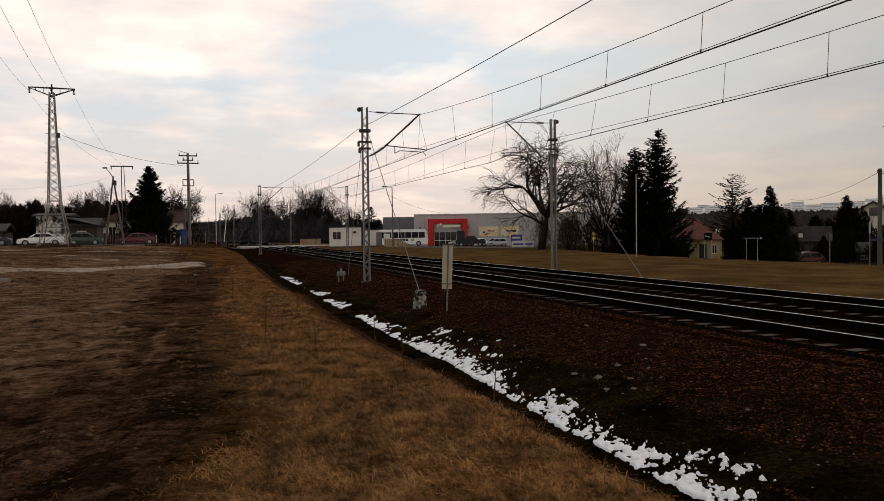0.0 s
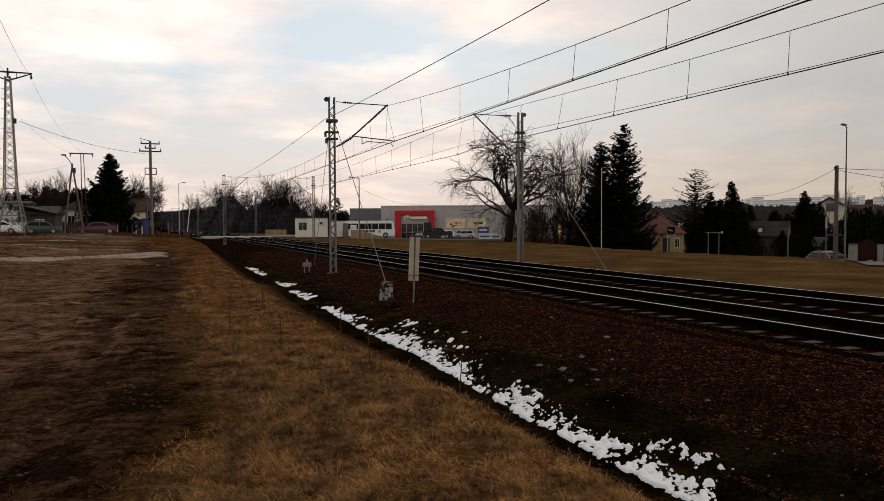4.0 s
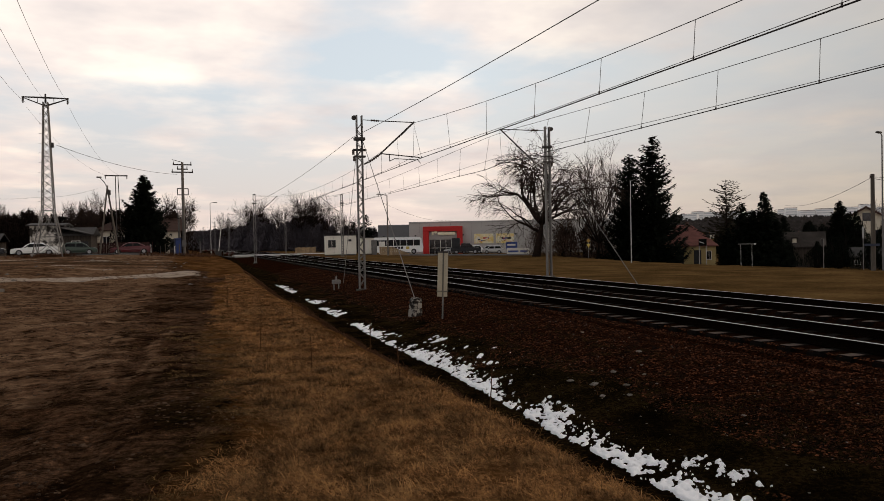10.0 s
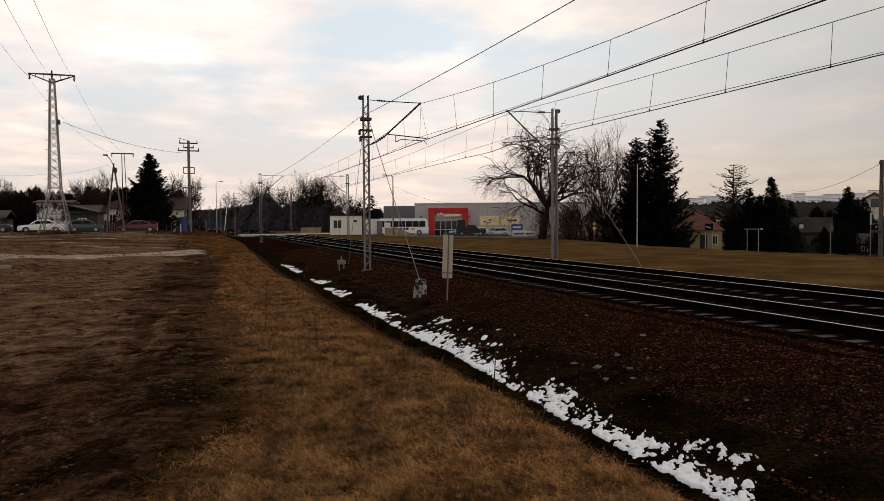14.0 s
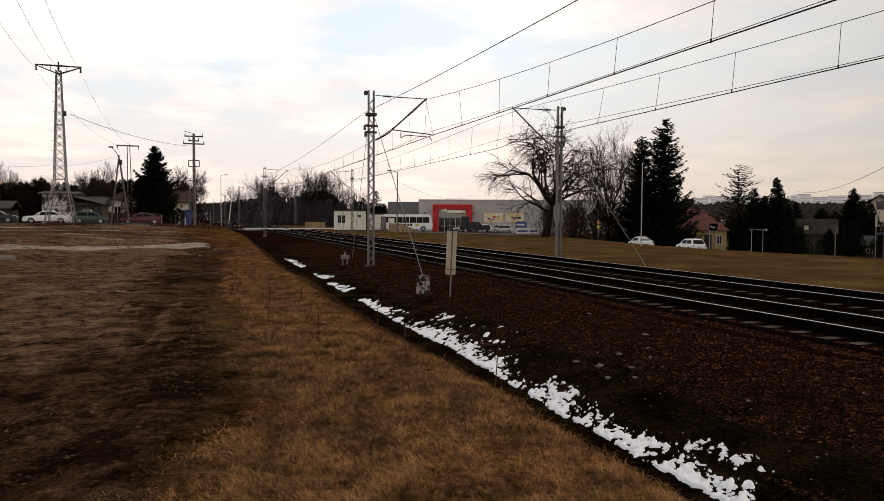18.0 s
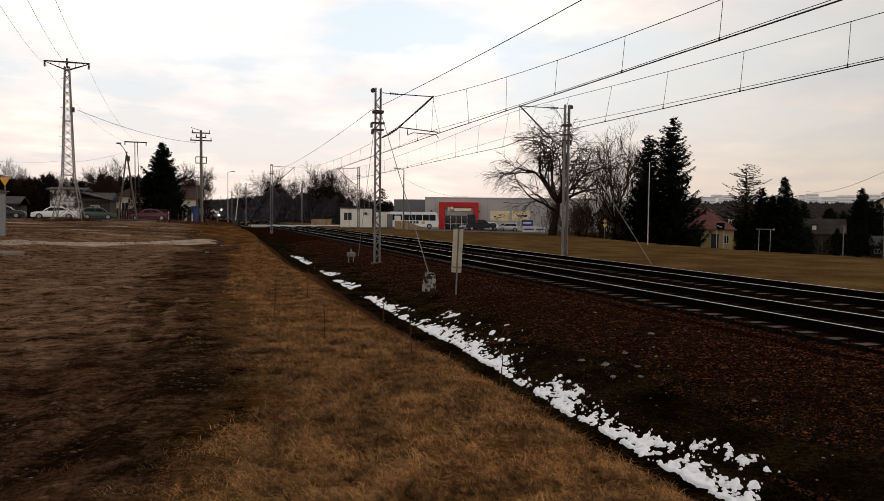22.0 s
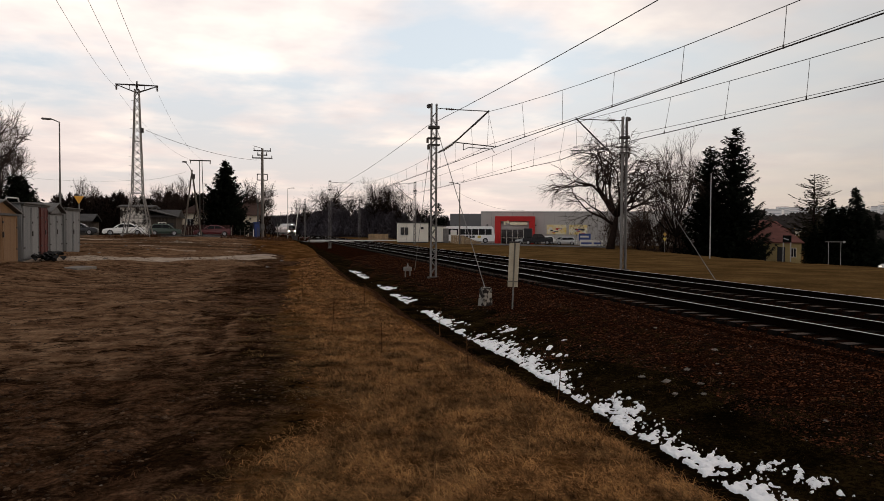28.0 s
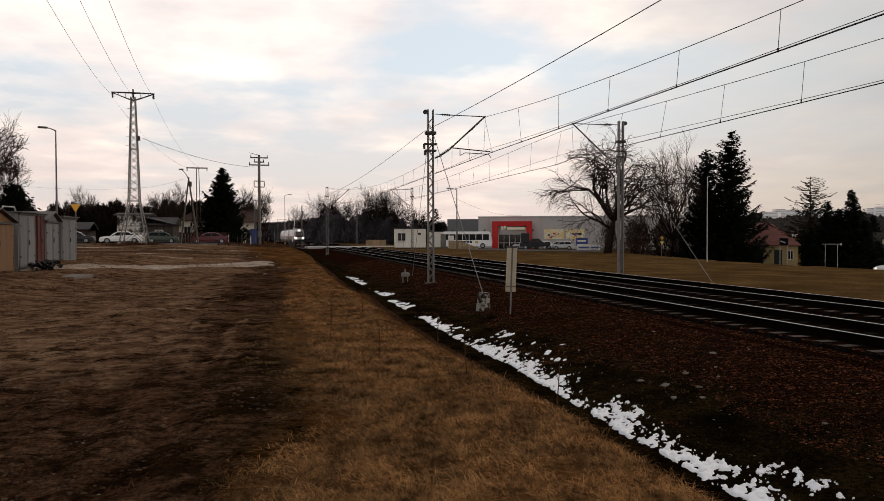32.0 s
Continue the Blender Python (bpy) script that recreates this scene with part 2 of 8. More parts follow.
# ---- mesh building ----
class Mesh:
    """Collects corners and faces for one part."""

    def __init__(self):
        self.v, self.f = [], []

    def add(self, verts, faces):
        o = len(self.v)
        self.v += [tuple(p) for p in verts]
        self.f += [tuple(i + o for i in q) for q in faces]
        return self

    def box(self, x0, x1, y0, y1, z0, z1, bevel=0.0):
        if not bevel:
            p = [(x, y, z) for z in (z0, z1) for y in (y0, y1) for x in (x0, x1)]
            return self.add(p, [(0, 2, 3, 1), (4, 5, 7, 6), (0, 1, 5, 4), (2, 6, 7, 3), (0, 4, 6, 2), (1, 3, 7, 5)])
        b = min(bevel, (x1 - x0) / 2.2, (y1 - y0) / 2.2, (z1 - z0) / 2.2)
        ring = lambda d: [(x0 + b, y0 + d), (x1 - b, y0 + d), (x1 - d, y0 + b), (x1 - d, y1 - b), (x1 - b, y1 - d), (x0 + b, y1 - d), (x0 + d, y1 - b), (x0 + d, y0 + b)]
        loops = [(z0, b), (z0 + b, 0), (z1 - b, 0), (z1, b)]
        p = []
        for z, d in loops:
            r = ring(0)
            cx, cy = (x0 + x1) / 2, (y0 + y1) / 2
            sx, sy = ((x1 - x0) / 2 - d) / ((x1 - x0) / 2), ((y1 - y0) / 2 - d) / ((y1 - y0) / 2)
            p += [(cx + (x - cx) * sx, cy + (y - cy) * sy, z) for x, y in r]
        f = [tuple(range(7, -1, -1)), tuple(range(24, 32))]
        for k in range(3):
            f += [(k * 8 + i, k * 8 + (i + 1) % 8, k * 8 + 8 + (i + 1) % 8, k * 8 + 8 + i) for i in range(8)]
        return self.add(p, f)

    def tube(self, a, b, r0, r1=None, n=8, cap=True):
        r1 = r0 if r1 is None else r1
        a, b = Vector(a), Vector(b)
        w = (b - a).normalized()
        u = w.orthogonal().normalized()
        s = w.cross(u)
        p = []
        for c, r in ((a, r0), (b, r1)):
            p += [c + u * (r * math.cos(6.28318 * i / n)) + s * (r * math.sin(6.28318 * i / n)) for i in range(n)]
        f = [(i, (i + 1) % n, n + (i + 1) % n, n + i) for i in range(n)]
        if cap:
            f += [tuple(range(n - 1, -1, -1)), tuple(range(n, 2 * n))]
        return self.add(p, f)

    def path(self, pts, r, n=5):
        """A tube through the points; r is a radius or a list of them."""
        pts = [Vector(p) for p in pts]
        rad = r if isinstance(r, list) else [r] * len(pts)
        p, f = [], []
        for i, c in enumerate(pts):
            w = (pts[min(i + 1, len(pts) - 1)] - pts[max(i - 1, 0)]).normalized()
            u = w.cross(Vector((0.13, 0.31, 0.94))).normalized()
            s = w.cross(u)
            p += [c + u * (rad[i] * math.cos(6.28318 * k / n)) + s * (rad[i] * math.sin(6.28318 * k / n)) for k in range(n)]
        for i in range(len(pts) - 1):
            f += [(i * n + k, i * n + (k + 1) % n, (i + 1) * n + (k + 1) % n, (i + 1) * n + k) for k in range(n)]
        f += [tuple(range(n - 1, -1, -1)), tuple(range((len(pts) - 1) * n, len(pts) * n))]
        return self.add(p, f)

    def beam(self, a, b, w, h=None):
        """A flat or square bar between two points."""
        a, b = Vector(a), Vector(b)
        h = h or w
        d = (b - a).normalized()
        u = d.cross(Vector((0, 0, 1)))
        u = u.normalized() if u.length > 1e-3 else Vector((1, 0, 0))
        s = d.cross(u)
        p = [c + u * (i * w / 2) + s * (j * h / 2) for c in (a, b) for i, j in ((-1, -1), (1, -1), (1, 1), (-1, 1))]
        return self.add(p, [(3, 2, 1, 0), (4, 5, 6, 7), (0, 1, 5, 4), (1, 2, 6, 5), (2, 3, 7, 6), (3, 0, 4, 7)])

    def prism(self, outline, y0, y1, axis="y"):
        """A closed outline in x, z pushed along y (or in y, z along x)."""
        n = len(outline)
        put = (lambda a, b, c: (a, c, b)) if axis == "y" else (lambda a, b, c: (c, a, b))
        p = [put(a, b, y0) for a, b in outline] + [put(a, b, y1) for a, b in outline]
        return self.add(p, [tuple(range(n)), tuple(range(2 * n - 1, n - 1, -1))] + [(i, n + i, n + (i + 1) % n, (i + 1) % n) for i in range(n)])

    def data(self, name, material, smooth=False):
        me = bpy.data.meshes.new(name)
        me.from_pydata(self.v, [], self.f)
        me.materials.append(material)
        if smooth:
            me.polygons.foreach_set("use_smooth", [True] * len(me.polygons))
        return me


def part(name, mesh, material, parent, label="", smooth=False):
    ob = new(name, mesh if isinstance(mesh, bpy.types.Mesh) else mesh.data(name, material, smooth))
    ob.parent = parent
    return tagged(ob, label)


def thing(name, m, label, category, group="", kind=""):
    ob = new(name)
    ob.empty_display_size = 0.3
    ob.matrix_world = m
    return tagged(ob, label, category, group, kind)


def single(name, mesh, material, label, category, group="", kind="", smooth=False, m=None):
    ob = new(name, mesh.data(name, material, smooth))
    if m is not None:
        ob.matrix_world = m
    return tagged(ob, label, category, group, kind)


# ---- ground ----
def lattice(ix, iy, seed):
    h = (ix.astype(np.int64) * 374761393 + iy.astype(np.int64) * 668265263 + seed * 974634777) & 0x7FFFFFFF
    h = ((h ^ (h >> 13)) * 1274126177) & 0x7FFFFFFF
    return ((h ^ (h >> 16)) & 0xFFFF) / 65535.0


def bumps(x, y, seed=0):
    """Smooth noise from 0 to 1."""
    x, y = np.asarray(x, float), np.asarray(y, float)
    ix, iy = np.floor(x), np.floor(y)
    fx, fy = x - ix, y - iy
    fx, fy = fx * fx * (3 - 2 * fx), fy * fy * (3 - 2 * fy)
    a, b = lattice(ix, iy, seed), lattice(ix + 1, iy, seed)
    c, d = lattice(ix, iy + 1, seed), lattice(ix + 1, iy + 1, seed)
    return (a * (1 - fx) + b * fx) * (1 - fy) + (c * (1 - fx) + d * fx) * fy


def rise(a, b, v):
    s = np.clip((np.asarray(v, float) - a) / (b - a), 0, 1)
    return s * s * (3 - 2 * s)


RAIL_X, GAUGE, SPACING = 10.2, 1.507, 4.05
TRACKS = (RAIL_X + GAUGE / 2, RAIL_X + SPACING + GAUGE / 2)


def bend(y):
    """The line runs straight, then bends gently to the left beyond the crossing."""
    return -np.clip(np.asarray(y, float) - 140, 0, 260) ** 2 / 5380.0 - np.clip(np.asarray(y, float) - 400, 0, None) * 0.0967


ROAD = [(38.0, -60.0), (39.0, 0.0), (40.6, 20.0), (41.6, 31.2), (42.6, 36.4), (44.2, 43.4), (46.1, 51.4), (48.9, 60.8), (52.0, 76.2), (56.6, 94.3), (60.0, 112.0), (66.0, 150.0)]


def road_x(y):
    return np.interp(y, [p[1] for p in ROAD], [p[0] for p in ROAD])


def road_z(y):
    return np.interp(y, [30, 45, 52, 75, 100], [-1.42, -1.50, -1.68, -1.92, -2.05])


def rim_x(y):
    return np.interp(y, [0, 6, 10, 15, 22, 32, 60], [2.82, 2.80, 2.60, 2.60, 2.68, 2.80, 3.7])


# wheel ruts in the mud: x and y at both ends, depth
RUTS = ((-1.66, -1.36, 5.0, 20.0, 0.03), (-1.08, -0.50, 4.5, 16.0, 0.03), (-0.80, 0.05, 6.5, 15.0, 0.02), (-3.3, -2.9, 5.5, 24.0, 0.025), (-2.7, -2.0, 6.0, 17.0, 0.025))


def ground_z(x, y):
    x, y = np.asarray(x, float), np.asarray(y, float)
    xb = x - bend(y)
    wob = (bumps(x * 0.7, y * 0.7, 3) - 0.5)
    field = 0.08 + 0.50 * rise(25, 80, y) * rise(3, -9, x) + 0.25 * rise(30, 100, y) - 0.40 * rise(108, 122, y)
    field = field + 0.40 * rise(13, 29, y) * rise(60, 45, y) * rise(-5.0, -8.5, x)
    field = field + 0.10 * (bumps(x * 0.35, y * 0.25, 1) - 0.5) + 0.05 * wob + 0.025 * (bumps(x * 3, y * 3, 4) - 0.5)
    field = field + rise(22, 40, y) * rise(100, 80, y) * (0.20 * (bumps(x * 0.22, y * 0.5, 81) - 0.5) + 0.10 * (bumps(x * 0.8, y * 1.0, 82) - 0.5))
    for x0, x1, y0, y1, depth in RUTS:
        d = x - x0 - (x1 - x0) * (y - y0) / (y1 - y0) - 0.25 * (bumps(y * 0.3, 0 * y, 85) - 0.5)
        on = rise(y0 - 2, y0 + 1, y) * rise(y1 + 4, y1, y) * (0.35 + 0.9 * bumps(x * 0.9, y * 0.7, 86))
        field = field + depth * on * (0.55 * np.exp(-((np.abs(d) - 0.27) / 0.10) ** 2) - np.exp(-(d / 0.16) ** 2)) + 0.012 * on * np.exp(-(d / 0.2) ** 2) * np.sin(y * 21 + 6 * np.abs(d))
    r = rim_x(y) + 0.25 * (bumps(y * 0.6, y * 0.1, 5) - 0.5)
    wd = np.interp(y, [6, 11], [0.75, 1.35])
    ditch = -0.82 * rise(-0.10, 1.0, (xb - r) / wd)
    far = rise(90, 116, y)
    slope = -0.82 + 0.50 * rise(r + 1.9, 9.2, xb) + 0.06 * wob + 0.05 * (bumps(x * 2.2, y * 2.2, 7) - 0.5)
    slope = slope * (1 - far) - 0.30 * far
    left = np.where(xb < r + wd + 0.1, field + (ditch - field * rise(-0.10, 1.0, (xb - r) / wd)) * (1 - far) + (-0.30 - field) * far * rise(0, 3.0, xb - r), slope)
    bed = -0.27 + 0 * x
    left = np.where(xb > 9.2, bed, left)
    rx = road_x(y)
    verge = -0.36 - np.interp(y, [25, 32, 37, 50, 62], [0.04, 0.06, 0.14, 0.34, 0.50]) * rise(17, np.maximum(rx - 4, 20), xb) + 0.34 * rise(60, 95, y) * rise(34, 24, x) + 0.06 * (bumps(x * 0.3, y * 0.3, 9) - 0.5)
    verge = np.where(xb > 16.6, bed + (verge - bed) * rise(16.6, 17.8, xb), bed)
    z = np.where(xb > 16.6, verge, left)
    off = x - rx
    z = np.where(off > -4.2, verge * (1 - rise(-4.2, -3.2, off)) + road_z(y) * rise(-4.2, -3.2, off), z)
    dist = np.hypot(x, y)
    valley = road_z(y) - 0.3 * rise(3, 20, off) - 5.0 * rise(80, 230, dist) + 47 * rise(300, 1500, dist)
    z = np.where((off > 3.2) & (y < 112), valley, z)
    side = rise(0.42, 0.62, np.arctan2(x, np.maximum(y, 1e-3)))
    z = np.where((dist > 160) & (xb > 25), z * (1 - side) + valley * side, z)
    z = np.where(y < 0, np.where(dist > 200, np.clip(z, -3, 3), z), z)
    return z


def spread(lo, hi, near0, near1, fine, growth):
    out, step, v = list(np.arange(near0, near1, fine)), fine, near1
    while v < hi:
        out.append(v)
        step *= growth
        v += step
    out.append(hi)
    step, v = fine, near0
    while v > lo:
        step *= growth
        v -= step
        out.insert(0, max(v, lo))
    return np.unique(np.array(out))


gx, gy = spread(-2500, 2500, -5, 18.4, 0.13, 1.05), spread(-400, 4500, 2.0, 26, 0.20, 1.035)
GX, GY = np.meshgrid(gx, gy)
GZ = ground_z(GX, GY)
nx, ny = len(gx), len(gy)
idx = np.arange(nx * ny).reshape(ny, nx)
quads = np.stack([idx[:-1, :-1], idx[:-1, 1:], idx[1:, 1:], idx[1:, :-1]], -1).reshape(-1, 4)
gme = bpy.data.meshes.new("ground")
gme.from_pydata(np.stack([GX, GY, GZ], -1).reshape(-1, 3).tolist(), [], quads.tolist())
gme.polygons.foreach_set("use_smooth", [True] * len(gme.polygons))
def grass_edge(y):
    """Where the mud gives way to the grass strip."""
    return np.interp(y, [3.5, 4.7, 5.3, 6.1, 6.6, 8, 10, 15, 25, 45], [-0.15, 0.05, 0.1, 0.4, 0.6, 0.45, 0.5, 0.35, 0.95, 2.2])


# zones: red = dry grass, green = ballast, blue = mossy soil, dark mud and ridge shade, alpha = pale sand
XB = GX - bend(GY)
rim = rim_x(GY)
edge = grass_edge(GY) - 3.6 * rise(35, 75, GY) + 0.5 * (bumps(GX * 0.5, GY * 0.5, 11) - 0.5) + 1.6 * rise(10, 22, GY) * (bumps(GX * 0.6, GY * 0.22, 12) - 0.5)
z_grass = rise(edge - 0.9, edge + 0.7, XB) * rise(0.75, 0.0, XB - rim + 0.1 * rise(10, 6, GY)) + rise(17.0, 17.6, XB) + 0.42 * rise(20, 48, GY) * rise(3, 0, XB)
z_ballast = rise(6.0, 7.6, XB) * rise(17.4, 16.8, XB)
z_soil = rise(0.1, 0.9, XB - rim + 0.3 * rise(10, 6, GY)) * rise(10.0, 9.0, XB)
z_sand = rise(2.0, 0.9, abs(GY - 37.6 + 0.37 * (GX + 6) + 1.6 * (bumps(GX * 0.35, 0 * GX, 2) - 0.5))) * rise(1.5, -2, GX) * 1.0
z_sand = np.maximum(z_sand, 1.0 * rise(0.42, 0.66, 0.6 * bumps(GX * 0.14, GY * 0.22, 61) + 0.4 * bumps(GX * 0.5, GY * 0.7, 62)) * rise(22, 34, GY) * rise(110, 90, GY) * rise(2.0, -4.5, GX))
z_soil = np.maximum(z_soil, 0.54 * rise(0.30, 0.70, bumps(GX * 0.9, GY * 0.45, 63)) * rise(-1.9, -0.7, GX) * rise(0.9, 0.3, GX) * rise(4, 6, GY) * rise(15, 10, GY))
z_sand = np.maximum(z_sand, 0.56 * rise(4.5, 11, GY) * rise(0.3, -1.8, GX))
for x0, x1, y0, y1, depth in RUTS:
    d = abs(GX - x0 - (x1 - x0) * (GY - y0) / (y1 - y0) - 0.25 * (bumps(GY * 0.3, 0 * GY, 85) - 0.5))
    on = rise(y0 - 2, y0 + 1, GY) * rise(y1 + 4, y1, GY)
    z_soil = np.maximum(z_soil, 0.42 * on * rise(0.26, 0.12, d) * bumps(GX * 0.7, GY * 0.5, 87))
    z_sand = np.maximum(z_sand, 0.50 * on * rise(0.12, 0.04, abs(d - 0.30)) * rise(5, 9, GY) * (0.6 + 0.5 * bumps(GX * 1.3, GY * 0.8, 88)))
# Dark strips: shade of ridges and turned earth, put into the ground colour.
furrow_shade = rise(0.50, 0.62, 0.75 * bumps(GX * 0.10 + 3, GY * 0.55, 64) + 0.25 * bumps(GX * 0.5, GY * 1.4, 65)) * rise(38, 46, GY) * rise(104, 92, GY) * rise(2.5, -1.0, GX)
z_soil = np.maximum(z_soil, 0.47 * furrow_shade)
z_sand = np.maximum(z_sand, 0.8 * rise(1.2, 0.2, abs(GY - 60 + 0.3 * GX)) * rise(2, -4, GX) * bumps(GX * 0.15, GY * 0.2, 6))
TRAIL = [(-60.0, 24.0), (-12.0, 29.0), (-8.5, 31.4), (-7.7, 33.0), (-6.75, 36.2), (-5.6, 40.0), (-3.5, 41.5), (-1.5, 42.6), (0.5, 42.8)]
trail_y = np.interp(GX, [q[0] for q in TRAIL], [q[1] for q in TRAIL])
pale = rise(2.1, 1.1, abs(GY - trail_y) + 1.1 * (bumps(GX * 0.8, GY * 0.5, 66) - 0.5)) * rise(1.6, -0.6, GX)
pale = np.maximum(pale, 0.62 * rise(0.60, 0.70, 0.7 * bumps(GX * 0.12, GY * 0.45, 67) + 0.3 * bumps(GX * 0.6, GY * 1.5, 68)) * rise(44, 50, GY) * rise(100, 90, GY) * rise(0.5, -3.0, GX))
attr = gme.attributes.new("pale", "FLOAT", "POINT")
attr.data.foreach_set("value", np.clip(pale, 0, 1).reshape(-1).astype(np.float32))
attr = gme.color_attributes.new("zone", "FLOAT_COLOR", "POINT")
attr.data.foreach_set("color", np.stack([np.clip(z_grass, 0, 1), z_ballast, z_soil, z_sand], -1).reshape(-1).astype(np.float32))


def ground_material():
    m = bpy.data.materials.new("winter ground")
    m.use_nodes = True
    nt = m.node_tree
    L = nt.links.new
    bsdf = nt.nodes["Principled BSDF"]
    bsdf.inputs["Specular IOR Level"].default_value = 0.0
    tc = nt.nodes.new("ShaderNodeTexCoord")

    def nz(scale, detail=5, rough=0.6, stretch=(1, 1, 1), turn=0.0):
        mp = nt.nodes.new("ShaderNodeMapping")
        mp.inputs["Scale"].default_value, mp.inputs["Rotation"].default_value = stretch, (0, 0, turn)
        L(tc.outputs["Object"], mp.inputs[0])
        n = nt.nodes.new("ShaderNodeTexNoise")
        n.inputs["Scale"].default_value, n.inputs["Detail"].default_value, n.inputs["Roughness"].default_value = scale, detail, rough
        L(mp.outputs[0], n.inputs["Vector"])
        return n.outputs["Fac"]

    def ramp(fac, stops):
        n = nt.nodes.new("ShaderNodeValToRGB")
        el = n.color_ramp.elements
        while len(el) < len(stops):
            el.new(0.5)
        for e, (p, c) in zip(el, stops):
            e.position, e.color = p, (*c, 1)
        L(fac, n.inputs[0])
        return n.outputs[0]

    def mix(fac, a, b, blend="MIX"):
        n = nt.nodes.new("ShaderNodeMix")
        n.data_type, n.blend_type = "RGBA", blend
        for i, v in ((0, fac), (6, a), (7, b)):
            if isinstance(v, (int, float)):
                n.inputs[i].default_value = v
            else:
                L(v, n.inputs[i])
        return n.outputs[2]

    def calc(op, a, b=None, c=None):
        n = nt.nodes.new("ShaderNodeMath")
        n.operation = op
        for i, v in enumerate((a, b, c)):
            if v is None:
                continue
            if isinstance(v, (int, float)):
                n.inputs[i].default_value = v
            else:
                L(v, n.inputs[i])
        return n.outputs[0]

    va = nt.nodes.new("ShaderNodeVertexColor")
    va.layer_name = "zone"
    sp = nt.nodes.new("ShaderNodeSeparateColor")
    L(va.outputs[0], sp.inputs[0])
    ruts = nz(0.55, 4, 0.6, (3.2, 0.28, 1), 0.30)
    patch = nz(0.42, 6, 0.62)
    grit = nz(9, 6, 0.7)
    dirt = ramp(calc("ADD", calc("MULTIPLY", ruts, 0.12), calc("ADD", calc("MULTIPLY", patch, 0.36), calc("ADD", calc("MULTIPLY", nz(2.6, 8, 0.78), 0.30), calc("MULTIPLY", nz(7.0, 7, 0.75), 0.22)))), [(0.38, (0.0150, 0.0068, 0.0037)), (0.48, (0.042, 0.0220, 0.0124)), (0.58, (0.088, 0.051, 0.0308))])
    dirt = mix(0.75, dirt, ramp(grit, [(0.34, (0.25, 0.24, 0.23)), (0.66, (1.7, 1.65, 1.6))]), "MULTIPLY")
    # Pale crust, plus cracks and shadow under clods put into the colour.
    crust_shade = ramp(nz(2.2, 10, 0.72, (0.8, 0.9, 1), 0.3), [(0.45, (0.34, 0.32, 0.30)), (0.49, (0.95, 0.95, 0.95)), (0.60, (1.45, 1.42, 1.38))])
    dirt = mix(0.9, dirt, crust_shade, "MULTIPLY")
    crumb = nz(26, 5, 0.75, (1, 0.8, 1))
    dirt = mix(0.8, dirt, ramp(crumb, [(0.36, (0.35, 0.34, 0.33)), (0.52, (1.0, 1.0, 1.0)), (0.68, (1.9, 1.8, 1.7))]), "MULTIPLY")
    strand = nz(14, 6, 0.75)
    grass = ramp(calc("ADD", calc("MULTIPLY", nz(0.8, 5), 0.5), calc("MULTIPLY", strand, 0.5)), [(0.38, (0.030, 0.0122, 0.0040)), (0.50, (0.080, 0.0350, 0.0118)), (0.62, (0.185, 0.096, 0.0380))])
    ballast = ramp(nz(22, 4, 0.7), [(0.40, (0.0034, 0.0012, 0.0006)), (0.54, (0.0170, 0.0058, 0.0027)), (0.70, (0.052, 0.0180, 0.0082))])
    soil = ramp(calc("ADD", calc("MULTIPLY", nz(1.6, 5), 0.5), calc("MULTIPLY", nz(18, 5), 0.5)), [(0.38, (0.0018, 0.0011, 0.0005)), (0.50, (0.0078, 0.0047, 0.0021)), (0.63, (0.034, 0.0205, 0.0082))])
    sand = ramp(calc("ADD", calc("MULTIPLY", nz(5, 6, 0.7), 0.5), calc("MULTIPLY", nz(0.9, 6, 0.7, (0.5, 1.2, 1)), 0.5)), [(0.36, (0.062, 0.0320, 0.0170)), (0.50, (0.150, 0.086, 0.0490)), (0.64, (0.28, 0.178, 0.109))])

    def border(channel, soft):
        n = calc("ADD", channel, calc("MULTIPLY", calc("SUBTRACT", nz(2.2, 6, 0.75), 0.5), 1.7))
        return ramp(n, [(0.5 - soft, (0, 0, 0)), (0.5 + soft, (1, 1, 1))])

    pos = nt.nodes.new("ShaderNodeSeparateXYZ")
    L(tc.outputs["Object"], pos.inputs[0])
    across = nt.nodes.new("ShaderNodeMapRange")
    across.inputs["From Min"].default_value, across.inputs["From Max"].default_value = 16.5, 18.5
    L(pos.outputs[0], across.inputs[0])
    turf = ramp(calc("ADD", calc("MULTIPLY", nz(0.35, 4), 0.6), calc("MULTIPLY", nz(6, 5, 0.7), 0.4)), [(0.35, (0.046, 0.0262, 0.0100)), (0.50, (0.093, 0.0535, 0.0203)), (0.65, (0.158, 0.094, 0.0375))])
    grass = mix(across.outputs[0], grass, turf)
    col = mix(border(sp.outputs[0], 0.10), dirt, grass)
    col = mix(border(va.outputs[1], 0.12), col, sand)
    pa = nt.nodes.new("ShaderNodeAttribute")
    pa.attribute_name = "pale"
    dust = ramp(calc("ADD", calc("MULTIPLY", nz(3.0, 6, 0.7, (0.4, 1, 1)), 0.6), calc("MULTIPLY", grit, 0.4)), [(0.36, (0.17, 0.122, 0.088)), (0.50, (0.34, 0.268, 0.208)), (0.64, (0.50, 0.415, 0.335))])
    col = mix(border(pa.outputs["Fac"], 0.10), col, dust)
    col = mix(border(sp.outputs[2], 0.22), col, soil)
    col = mix(border(sp.outputs[1], 0.12), col, ballast)
    L(col, bsdf.inputs["Base Color"])
    L(ramp(patch, [(0.35, (0.72, 0.72, 0.72)), (0.6, (0.95, 0.95, 0.95))]), bsdf.inputs["Roughness"])
    b1 = nt.nodes.new("ShaderNodeBump")
